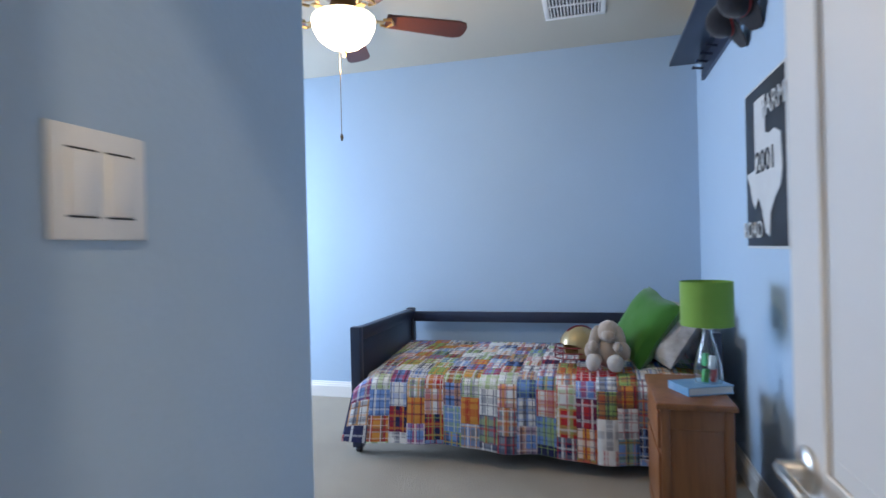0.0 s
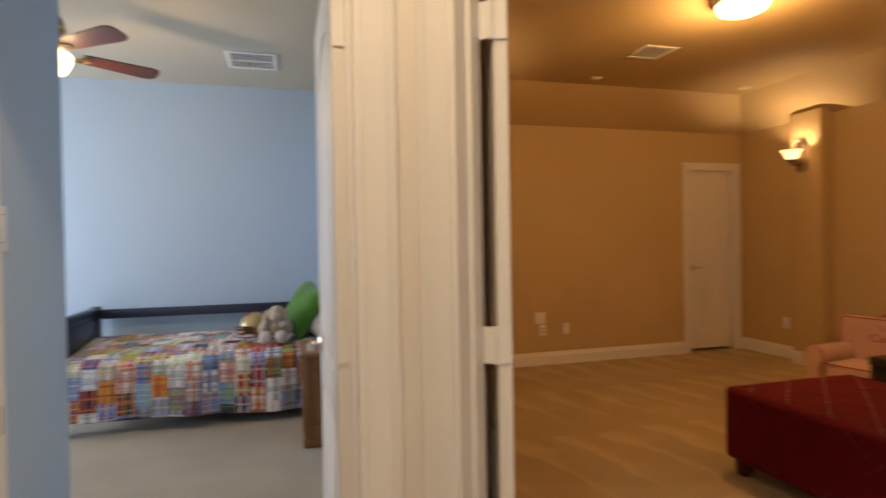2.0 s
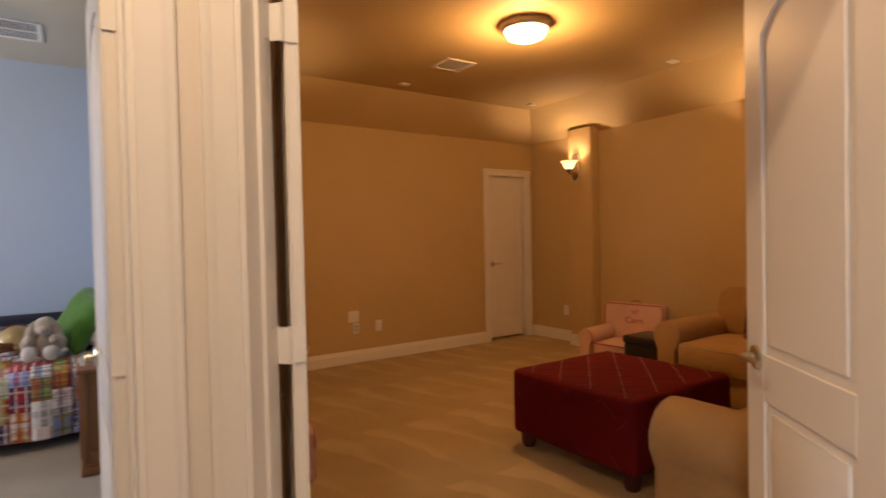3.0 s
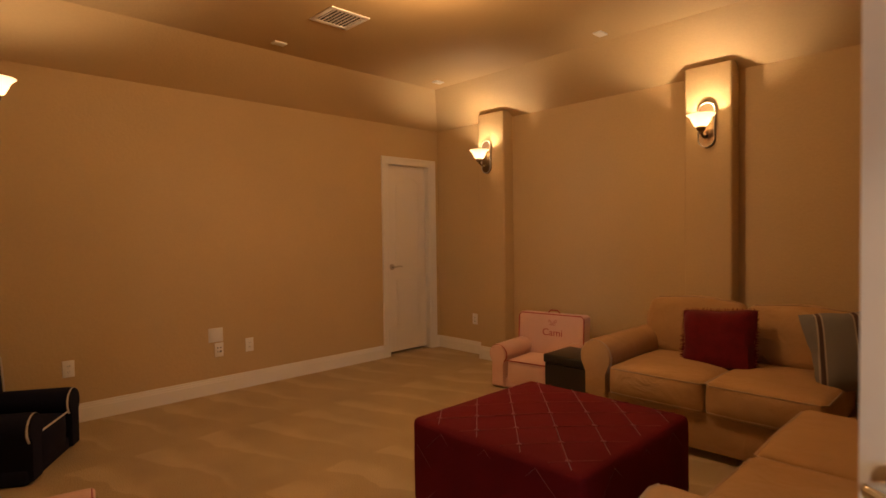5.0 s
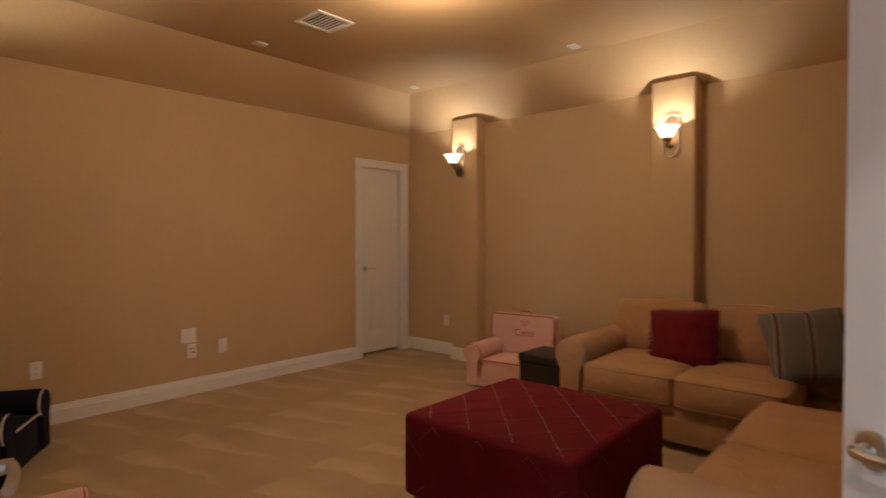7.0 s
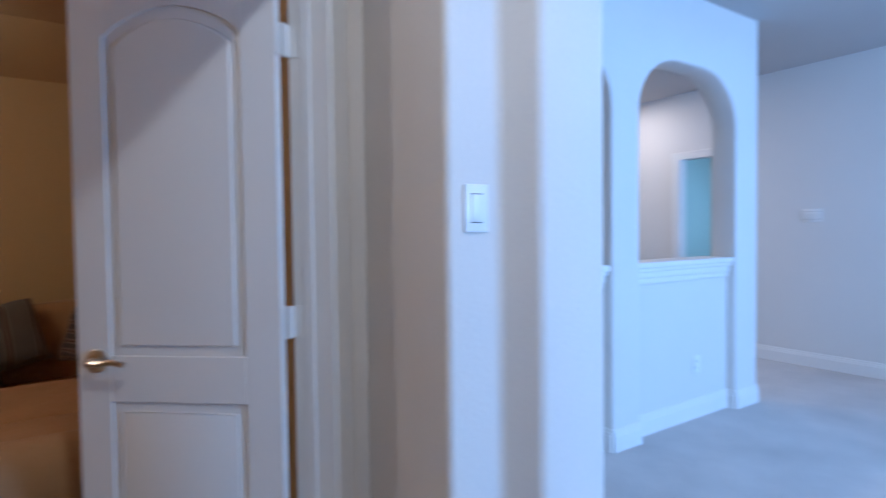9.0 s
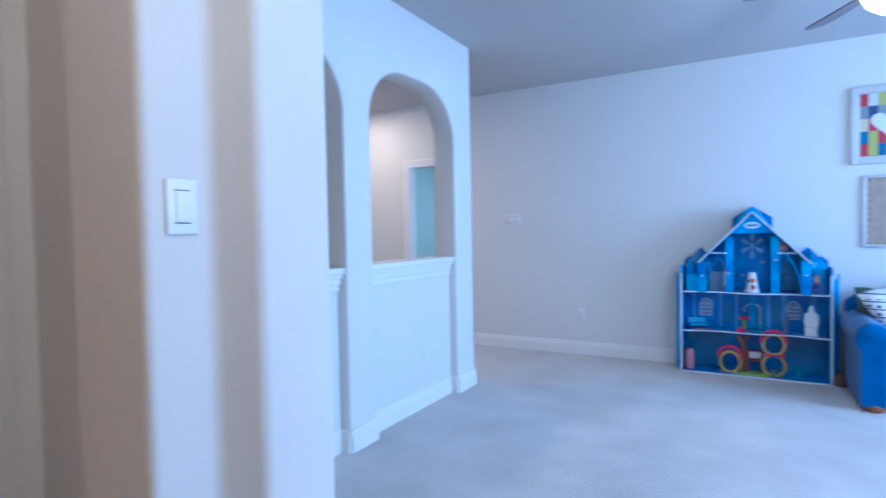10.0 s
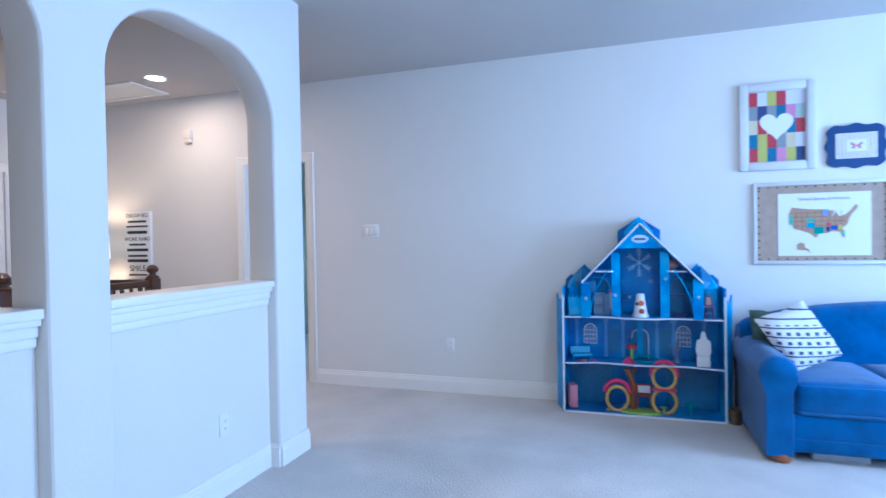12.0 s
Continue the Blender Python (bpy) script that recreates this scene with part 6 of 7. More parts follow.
toy("toy_easel", 0.02, -0.11, 0.014, 0, "small red toy table with a white picture board", [
    ("table", boxes((-0.05, -0.03, 0.10, 0.05, 0.03, 0.11), (-0.05, -0.03, 0, -0.04, -0.02, 0.10), (0.04, -0.03, 0, 0.05, -0.02, 0.10), (-0.05, 0.02, 0, -0.04, 0.03, 0.10), (0.04, 0.02, 0, 0.05, 0.03, 0.10)), "toy_rust", (0.28, 0.06, 0.03)),
    ("frame", box(-0.052, -0.012, 0.115, 0.052, 0.0, 0.185, 0.003), "toy_red", (0.45, 0.03, 0.04)),
    ("board", box(-0.042, -0.0145, 0.124, 0.042, -0.011, 0.176), "toy_white", (0.7, 0.7, 0.7)),
])
toy("toy_fridge", -0.49, -0.16, 0.014, -70, "pink plastic toy box", [("box", box(-0.05, -0.03, 0, 0.05, 0.03, 0.17, 0.008), "toy_rose", (0.6, 0.25, 0.32)), ("door", box(-0.042, -0.035, 0.012, 0.042, -0.029, 0.155, 0.004), "toy_rose", (0.6, 0.25, 0.32))])
toy("toy_cone", 0.0, -0.20, 0.707, 0, "white toy cone with ball stickers", [
    ("cone", lathe([(0, 0.165), (0.024, 0.165), (0.028, 0.15), (0.046, 0.03), (0.056, 0.012), (0.056, 0.0), (0, 0)], 24), "toy_white", (0.7, 0.7, 0.7)),
    ("sticker", moved(lathe([(0, 0.002), (0.02, 0.0), (0, -0.001)], 16), pose(0.004, -0.0365, 0.10, 82)), "toy_orange", (0.55, 0.13, 0.03)),
    ("sticker", moved(lathe([(0, 0.002), (0.019, 0.0), (0, -0.001)], 16), pose(0.008, -0.0465, 0.045, 82)), "toy_rust", (0.28, 0.06, 0.03)),
    ("sticker", moved(lathe([(0, 0.002), (0.011, 0.0), (0, -0.001)], 12), pose(-0.024, -0.033, 0.095, 82, 0, -35)), "toy_black", (0.02, 0.02, 0.02)),
])
toy("toy_bed", -0.42, -0.13, 0.367, 20, "small light blue toy chaise", [("seat", box(-0.075, -0.03, 0.02, 0.075, 0.03, 0.045, 0.008), "toy_sky", (0.06, 0.30, 0.5)), ("back", moved(box(-0.075, -0.006, 0, 0.075, 0.006, 0.06, 0.004), pose(0, 0.028, 0.03, -15)), "toy_sky", (0.06, 0.30, 0.5)), ("leg", box(-0.07, -0.025, 0, -0.06, -0.015, 0.02), "toy_sky", (0.06, 0.30, 0.5)), ("leg", box(0.06, -0.025, 0, 0.07, -0.015, 0.02), "toy_sky", (0.06, 0.30, 0.5))])
toy("toy_throne", 0.415, -0.17, 0.367, -8, "tall white toy throne", [("throne", slab_xz([(-0.045, 0), (0.045, 0), (0.042, 0.09), (0.05, 0.10), (0.045, 0.175), (0.022, 0.19), (0.012, 0.235), (0, 0.245), (-0.012, 0.235), (-0.022, 0.19), (-0.045, 0.175), (-0.05, 0.10), (-0.042, 0.09)], -0.02, 0.0), "toy_white", (0.7, 0.7, 0.7)), ("seat", box(-0.04, -0.05, 0, 0.04, -0.02, 0.07, 0.004), "toy_white", (0.7, 0.7, 0.7))])
toy("toy_tree", 0.245, -0.10, 0.367, 0, "small bare grey toy tree", [("tree", tube([(0, 0, 0), (0.0, 0, 0.08), (0.012, 0, 0.17)], 0.010, 8, tube([(0, 0, 0.06), (-0.045, 0, 0.13)], 0.006, 6, tube([(0, 0, 0.08), (0.05, 0, 0.14)], 0.006, 6, lathe([(0.03, 0), (0.012, 0.03), (0, 0.03)], 10)))), "toy_grey", (0.16, 0.2, 0.3))])
toy("toy_bridge", 0.03, -0.15, 0.367, 0, "teal toy bench with scrolled ends", [("bench", tube([(-0.09, 0, 0.01), (-0.05, 0, 0.055), (0.0, 0, 0.045), (0.05, 0, 0.055), (0.10, 0, 0.01)], 0.007, 6, box(-0.09, -0.02, 0, 0.10, 0.02, 0.012, 0.003)), "toy_teal", (0.02, 0.25, 0.33))])
toy("toy_goblet", -0.06, -0.10, 0.39 - 0.023, 0, "red and green toy table", [("stand", lathe([(0.028, 0), (0.012, 0.03), (0.015, 0.09), (0, 0.09)], 12), "toy_green", GRN), ("top", lathe([(0, 0.09), (0.038, 0.092), (0.040, 0.115), (0, 0.118)], 16), "toy_red", (0.45, 0.03, 0.04))])
toy("toy_bookcase", -0.285, -0.12, 0.707, 8, "pale grey toy bookcase with open door", [("case", boxes((-0.04, -0.02, 0, -0.034, 0.02, 0.16), (0.034, -0.02, 0, 0.04, 0.02, 0.16), (-0.034, 0.014, 0, 0.034, 0.02, 0.16), (-0.034, -0.02, 0.0, 0.034, 0.014, 0.006), (-0.034, -0.02, 0.075, 0.034, 0.014, 0.081), (-0.034, -0.02, 0.154, 0.034, 0.014, 0.16)), "toy_pale", (0.25, 0.36, 0.5)), ("door", moved(box(0, -0.003, 0, 0.05, 0.003, 0.15), pose(0.04, -0.02, 0.005, 0, 0, -60)), "toy_pale", (0.25, 0.36, 0.5))])
toy("toy_mirror", -0.195, -0.15, 0.707, 0, "purple toy mirror with an arched frame", [("frame", slab_xz(arch_pts(0, 0.0, 0.065, 0.19), -0.008, 0.008), "toy_mauve", (0.22, 0.12, 0.3)), ("glass", slab_xz(arch_pts(0, 0.05, 0.04, 0.12), -0.011, -0.008), "toy_cream", (0.55, 0.5, 0.42))])
toy("toy_stand", 0.25, -0.12, 0.707, 0, "dark toy frame table", [("frame", boxes((-0.05, -0.025, 0.145, 0.05, 0.025, 0.155), (-0.05, -0.025, 0, -0.043, -0.018, 0.145), (0.043, -0.025, 0, 0.05, -0.018, 0.145), (-0.05, 0.018, 0, -0.043, 0.025, 0.145), (0.043, 0.018, 0, 0.05, 0.025, 0.145), (-0.06, -0.03, 0.0, 0.06, 0.03, 0.02)), "toy_ink", (0.01, 0.02, 0.12))])
toy("toy_vanity", 0.45, -0.17, 0.707, -10, "small mauve toy dressing table with mirror", [("table", boxes((-0.035, -0.02, 0.07, 0.035, 0.02, 0.08), (-0.035, -0.02, 0, -0.028, 0.02, 0.07), (0.028, -0.02, 0, 0.035, 0.02, 0.07), (-0.02, -0.04, 0.03, 0.02, -0.02, 0.037), (-0.018, -0.04, 0.0, -0.012, -0.035, 0.03), (0.012, -0.04, 0.0, 0.018, -0.035, 0.03)), "toy_mauve", (0.22, 0.12, 0.3)), ("mirror", slab_xz(arch_pts(0, 0.08, 0.05, 0.075), -0.004, 0.004), "toy_mauve", (0.22, 0.12, 0.3)), ("glass", slab_xz(arch_pts(0, 0.09, 0.03, 0.055), -0.006, -0.004), "toy_cream", (0.55, 0.5, 0.42))])
toy("toy_crib", -0.46, -0.17, 0.707, 14, "light blue toy bed with a crown-shaped headboard", [("headboard", slab_xz([(-0.05, 0), (0.05, 0), (0.05, 0.15), (0.03, 0.12), (0.015, 0.16), (0, 0.125), (-0.015, 0.16), (-0.03, 0.12), (-0.05, 0.15)], 0.0, 0.01), "toy_sky", (0.06, 0.30, 0.5)), ("footboard", slab_xz([(-0.05, 0), (0.05, 0), (0.05, 0.08), (0.02, 0.06), (0, 0.085), (-0.02, 0.06), (-0.05, 0.08)], -0.055, -0.047), "toy_sky", (0.06, 0.30, 0.5)), ("mattress", box(-0.045, -0.047, 0.01, 0.045, 0.0, 0.04, 0.005), "toy_white", (0.7, 0.7, 0.7))])
toy("toy_ball", 0.205, -0.13, 1.038, 0, "red and cream swirled toy cushion", [("ball", moved(blob([((0, 0, 0), (0.062, 0.05, 0.043), (0, 0, 0))], None, 20), pose(0, 0, 0.043)), "toy_swirl", (0.42, 0.10, 0.09))])
mm = mat("swirled_red", (0.45, 0.12, 0.10), 0.5, tint=0.1, scale=25, bump=0.0, color2=(0.6, 0.45, 0.38))
bpy.data.objects["toy_ball"].children[0].data.materials[0] = mm
toy("toy_tub", 0.33, -0.18, 0.014, 0, "teal toy bowl on a foot", [("bowl", lathe([(0.012, 0), (0.012, 0.05), (0.03, 0.058), (0.038, 0.085), (0.034, 0.085), (0, 0.064)], 16), "toy_teal", (0.02, 0.25, 0.33))])
for k in range(7):
    toy("toy_brick", -0.32 + 0.09 * k * (1 if k % 2 else -0.2), -0.19 - 0.004 * k, 0.014 if k % 2 else 0.367, 40 * k, "tiny coloured toy piece", [("piece", box(-0.012, -0.008, 0, 0.012, 0.008, 0.012, 0.002), ("toy_pink", "toy_yellow", "toy_mauve")[k % 3], PNK)])

# ---- blue sofa ----
DENIM = cloth("blue_denim", (0.030, 0.135, 0.37), 0.9, 220, 0.20, 7, 0.25, 0.6, None, 0.008)
DENIMP = cloth("pale_denim_piping", (0.05, 0.17, 0.45), 0.9, 300)
bs = thing("blue_sofa", (1.63, -3.81, 0), 180, "blue denim sofa with a curved back and bun feet", "sofa")
part("base", box(0.13, 0.02, 0.06, 1.87, 0.86, 0.27, 0.02, 3), DENIM, bs)
part("hem_band", box(0.15, 0.012, 0.062, 1.85, 0.022, 0.135, 0.003), DENIM, bs)
bm = bmesh.new()
nb = 40
ringa = []
for i in range(nb + 1):
    q = i / nb
    x = 0.02 + 1.96 * q
    top = 0.665 + 0.175 * math.sin(math.pi * min(1, max(0, q))) ** 0.55
    sec = [(0.66, 0.25), (0.68, top - 0.08), (0.70, top - 0.025), (0.75, top), (0.84, top - 0.02), (0.88, top - 0.09), (0.90, 0.06), (0.66, 0.06)]
    ringa.append([bm.verts.new((x, y, z)) for y, z in sec])
for a, b in zip(ringa, ringa[1:]):
    for k in range(8):
        bm.faces.new((a[k], a[(k + 1) % 8], b[(k + 1) % 8], b[k]))
bm.faces.new(ringa[0])
bm.faces.new(ringa[-1][::-1])
bmesh.ops.recalc_face_normals(bm, faces=bm.faces)
part("backrest", bm, DENIM, bs, smooth=50)
for q in (0.085, 1.915):
    roll_arm("arm", 0.82, 0.60, bs, DENIM, (q, -0.02, 0), 0, 0.175)
seat_cushion(bs, 0.17, 0.0, 0.68, 0.66, 0.265, 0.19, DENIM, DENIMP)
seat_cushion(bs, 0.68, 0.0, 1.24, 0.66, 0.265, 0.185, DENIM, DENIMP)
seat_cushion(bs, 1.24, 0.0, 1.80, 0.66, 0.265, 0.19, DENIM, DENIMP)
BUN = mat("honey_bun_foot", (0.30, 0.11, 0.035), 0.35, tint=0.1, scale=8, bump=0.05)
for x in (0.10, 1.90):
    for y in (0.03, 0.80):
        part("bun_foot", moved(lathe([(0, 0), (0.045, 0), (0.058, 0.02), (0.056, 0.045), (0.035, 0.065), (0, 0.065)], 20), pose(x, y, 0)), BUN, bs)


def block_print(name):
    """White cotton with navy lines and rows of square arches."""
    m, nt, b = shader(name)
    co = nt.nodes.new("ShaderNodeTexCoord")
    sep = nt.nodes.new("ShaderNodeSeparateXYZ")
    nt.links.new(co.outputs["Generated"], sep.inputs[0])
    row = math_node(nt, "MULTIPLY", sep.outputs[2], 8.0)
    fz = math_node(nt, "FRACT", row)
    fx = math_node(nt, "FRACT", math_node(nt, "MULTIPLY", sep.outputs[0], 9.0))
    line = math_node(nt, "LESS_THAN", fz, 0.17)
    bars = math_node(nt, "MULTIPLY", math_node(nt, "LESS_THAN", fx, 0.45), math_node(nt, "MULTIPLY", math_node(nt, "LESS_THAN", fz, 0.66), math_node(nt, "GREATER_THAN", fz, 0.30)))
    lower = math_node(nt, "LESS_THAN", sep.outputs[2], 0.68)
    f = math_node(nt, "MAXIMUM", line, math_node(nt, "MULTIPLY", bars, lower))
    ns = nt.nodes.new("ShaderNodeTexNoise")
    ns.inputs["Scale"].default_value = 150
    nt.links.new(co.outputs["Object"], ns.inputs["Vector"])
    c = blend(nt, f, (0.68, 0.68, 0.68), (0.012, 0.03, 0.10))
    c = blend(nt, math_node(nt, "MULTIPLY", ns.outputs[0], 0.2), c, (0.45, 0.45, 0.5))
    nt.links.new(c, b.inputs["Base Color"])
    b.inputs["Roughness"].default_value = 0.9
    return m


d = thing("printed_pillow", (1.345, -4.18, 0.445), 180, "white pillow with a navy block print", "pillow")
part("cover", moved(throw_pillow(0.36, 0.38, 0.13), pose(0, 0.02, 0.20, 0, 0, 16) @ pose(0, 0, 0, -30, 0, 0) @ pose(0, 0, 0, 0, -20, 0)), block_print("navy_block_print"), d)
d = thing("printed_pillow", (1.42, -4.35, 0.50), 180, "green printed pillow tucked behind another", "pillow")
part("cover", moved(throw_pillow(0.30, 0.30, 0.10), pose(0, 0.02, 0.14, -25, 0, 0)), mat("green_print", (0.10, 0.16, 0.12), 0.9, tint=0.2, scale=20, bump=0.1), d)
d = thing("storage_tray", (1.22, -4.0, 0), 180, "clear plastic tray under the sofa", "tray")
part("tray", box(-0.14, -0.1, 0.0, 0.14, 0.25, 0.05, 0.01), mat("pale_plastic", (0.45, 0.5, 0.55), 0.2, bump=0.0), d)
d = thing("wicker_basket", (1.65, -4.45, 0), 180, "brown wicker basket in the corner behind the sofa", "basket")
part("basket", lathe([(0, 0), (0.035, 0), (0.045, 0.10), (0.042, 0.10), (0, 0.01)], 16), mat("brown_wicker", (0.16, 0.10, 0.06), 0.8, tint=0.2, scale=60, grain=90, bump=0.6), d)

# ---- pictures ----
FRAMEW = mat("white_frame_paint", (0.62, 0.61, 0.60), 0.4, tint=0.03, scale=20, bump=0.05)
SILVER = mat("silver_frame", (0.55, 0.54, 0.52), 0.4, 0.4, tint=0.08, scale=20, bump=0.05)
PAPERW = mat("white_print_paper", (0.74, 0.73, 0.71), 0.6, tint=0.01, scale=5, bump=0.0)


def frame_bars(w, h, e, t, parent, material, r=0.006, y0=0.0):
    return part("frame", boxes((-w / 2, -t, -h / 2, -w / 2 + e, y0, h / 2), (w / 2 - e, -t, -h / 2, w / 2, y0, h / 2), (-w / 2 + e, -t, -h / 2, w / 2 - e, y0, -h / 2 + e), (-w / 2 + e, -t, h / 2 - e, w / 2 - e, y0, h / 2), r=r), material, parent)


d = thing("heart_picture", (1.329, FY, 2.037), 180, "framed patchwork of coloured squares with a white heart", "picture")
W_, H_ = 0.471, 0.612
frame_bars(W_, H_, 0.055, 0.03, d, FRAMEW)
frame_bars(W_ - 0.10, H_ - 0.10, 0.012, 0.022, d, SILVER, 0.003)
part("mat_board", box(-W_ / 2 + 0.05, -0.008, -H_ / 2 + 0.05, W_ / 2 - 0.05, -0.004, H_ / 2 - 0.05), PAPERW, d)
cols = {"r": (0.40, 0.03, 0.05), "w": (0.62, 0.62, 0.66), "y": (0.46, 0.45, 0.10), "g": (0.24, 0.26, 0.28), "n": (0.03, 0.05, 0.16), "c": (0.60, 0.52, 0.35), "t": (0.02, 0.14, 0.27), "p": (0.55, 0.22, 0.38), "m": (0.40, 0.48, 0.44)}
pm = {k: paint("patch_" + {"r": "red", "w": "white", "y": "lime", "g": "grey", "n": "navy", "c": "cream", "t": "teal", "p": "pink", "m": "sage"}[k], c, 0.6) for k, c in cols.items()}
rowsp = ["rwyrww", "gngtpm", "crwwtr", "tyrgcw", "rytpyn"]
pw, ph = (W_ - 0.118) / 6, (H_ - 0.118) / 5
for j, rw in enumerate(rowsp):
    for i, k in enumerate(rw):
        x, z = -(W_ - 0.118) / 2 + i * pw, (H_ - 0.118) / 2 - (j + 1) * ph
        part("patch", box(x, -0.0105, z, x + pw, -0.008, z + ph), pm[k], d, smooth=0)
hp = [(0.0105 * 0.62 * 16 * math.sin(a) ** 3, 0.0065 * (13 * math.cos(a) - 5 * math.cos(2 * a) - 2 * math.cos(3 * a) - math.cos(4 * a))) for a in [-2 * math.pi * i / 40 for i in range(40)]]
part("heart", moved(prism(hp, 0, 0.002), pose(0, -0.011, 0.01, 90)), PAPERW, d, smooth=0)

d = thing("scalloped_picture", (0.862, FY, 1.87), 180, "small picture in a navy scalloped frame", "picture")
def scallop(w, h):
    pts = []
    for i in range(72):
        a = 2 * math.pi * i / 72
        c, s = math.cos(a), math.sin(a)
        k = 1 / max(abs(c), abs(s))
        k = min(k, 1.22)
        q = 1 + 0.035 * math.cos(8 * a) + 0.03 * max(0, math.cos(2 * a)) ** 12 + 0.05 * max(0, -math.cos(2 * a)) ** 20
        pts.append((w / 2 * c * k * q * 0.96, h / 2 * s * k * q * 0.94))
    return pts
part("frame", moved(prism(scallop(0.352, 0.30), 0, 0.02, 0.0), pose(0, 0, 0, 90)), paint("navy_frame_paint", (0.008, 0.042, 0.16), 0.4), d)
part("print", box(-0.118, -0.0235, -0.085, 0.118, -0.020, 0.085), PAPERW, d)
for i in range(11):
    x = -0.108 + i * 0.0205
    part("stripe", box(x, -0.0245, -0.082, x + 0.010, -0.0235, 0.082), paint("mauve_stripe", (0.50, 0.42, 0.48)) if i == 0 else bpy.data.materials["mauve_stripe"], d, smooth=0)
part("label", box(-0.06, -0.026, -0.04, 0.06, -0.0245, 0.04), PAPERW, d, smooth=0)
for s in (-1, 1):
    part("butterfly_wing", moved(prism([(0, 0), (s * 0.03, 0.026), (s * 0.036, 0.006), (s * 0.02, 0), (s * 0.03, -0.02), (s * 0.012, -0.022)][::s], 0, 0.001), pose(0, -0.0263, 0, 90)), paint("rose_print", (0.5, 0.2, 0.24)) if s < 0 else bpy.data.materials["rose_print"], d, smooth=0)

d = thing("flower_picture", (0.31, FY, 2.0), 180, "large white double-framed picture of a flower vase", "picture")
frame_bars(0.63, 0.66, 0.035, 0.035, d, SILVER)
frame_bars(0.58, 0.61, 0.012, 0.028, d, FRAMEW, 0.003)
part("backing", box(-0.29, -0.012, -0.30, 0.29, -0.004, 0.30), FRAMEW, d)
frame_bars(0.40, 0.43, 0.035, 0.035, d, FRAMEW, 0.004, -0.012)
part("print", box(-0.168, -0.016, -0.183, 0.168, -0.0125, 0.183), PAPERW, d)
part("vase", moved(prism([(-0.05, -0.09), (0.05, -0.09), (0.055, 0.02), (0.03, 0.04), (-0.03, 0.04), (-0.055, 0.02)], 0, 0.001), pose(0, -0.0165, 0, 90)), paint("mint_print", (0.42, 0.58, 0.58)), d, smooth=0)
for i in range(9):
    a = i * 2.4
    part("flower", moved(lathe([(0, 0.001), (0.018, 0), (0, -0.0005)], 9), pose(0.05 * math.cos(a) * (0.4 + i / 12), -0.0172, 0.075 + 0.03 * math.sin(a), 90)), bpy.data.materials["rose_print"] if i % 3 else bpy.data.materials["patch_sage"], d, smooth=0)

d = thing("map_board", (1.071, FY, 1.357), 180, "framed cork board holding a coloured map", "cork board")
CORK = mat("tan_cork", (0.42, 0.32, 0.24), 0.9, tint=0.08, scale=25, grain=160, bump=0.3)
frame_bars(0.822, 0.574, 0.025, 0.022, d, FRAMEW, 0.004)
part("cork", box(-0.39, -0.012, -0.266, 0.39, -0.004, 0.266), CORK, d)
PIN = mat("dark_tack", (0.06, 0.04, 0.03), 0.3, 0.7, bump=0.0)
first = None
for i in range(14):
    for x, z in ((-0.37 + i * 0.057, 0.25), (-0.37 + i * 0.057, -0.25)) + (((-0.374, -0.22 + i * 0.05), (0.374, -0.22 + i * 0.05)) if i < 10 else ()):
        if first is None:
            first = part("tack", lathe([(0.006, 0), (0.006, 0.003), (0, 0.005)], 8), PIN, d)
            tk = first
        else:
            tk = new("tack", first.data)
            tk.parent = d
        tk.matrix_local = pose(x, -0.012, z, 90)
m_ = new("map_sheet")
m_.parent = d
m_.location = (0.019, -0.0135, -0.011)
part("sheet", box(-0.274, -0.0015, -0.216, 0.274, 0.001, 0.216), PAPERW, m_)
usa = [(-0.19, 0.10), (-0.10, 0.085), (0.0, 0.08), (0.03, 0.07), (0.06, 0.075), (0.05, 0.03), (0.075, 0.06), (0.09, 0.03), (0.13, 0.045), (0.155, 0.07), (0.185, 0.11), (0.20, 0.10), (0.19, 0.075), (0.165, 0.045), (0.15, 0.02), (0.14, -0.02), (0.11, -0.05), (0.125, -0.10), (0.115, -0.12), (0.095, -0.075), (0.05, -0.07), (0.02, -0.085), (-0.02, -0.075), (-0.045, -0.115), (-0.085, -0.08), (-0.14, -0.06), (-0.175, -0.05), (-0.20, 0.0), (-0.21, 0.05)]
part("country_shape", moved(prism([(x, z + 0.02) for x, z in usa][::-1], 0, 0.001), pose(0, -0.002, 0, 90)), paint("brown_map_ink", (0.40, 0.25, 0.16), 0.7), m_, smooth=0)
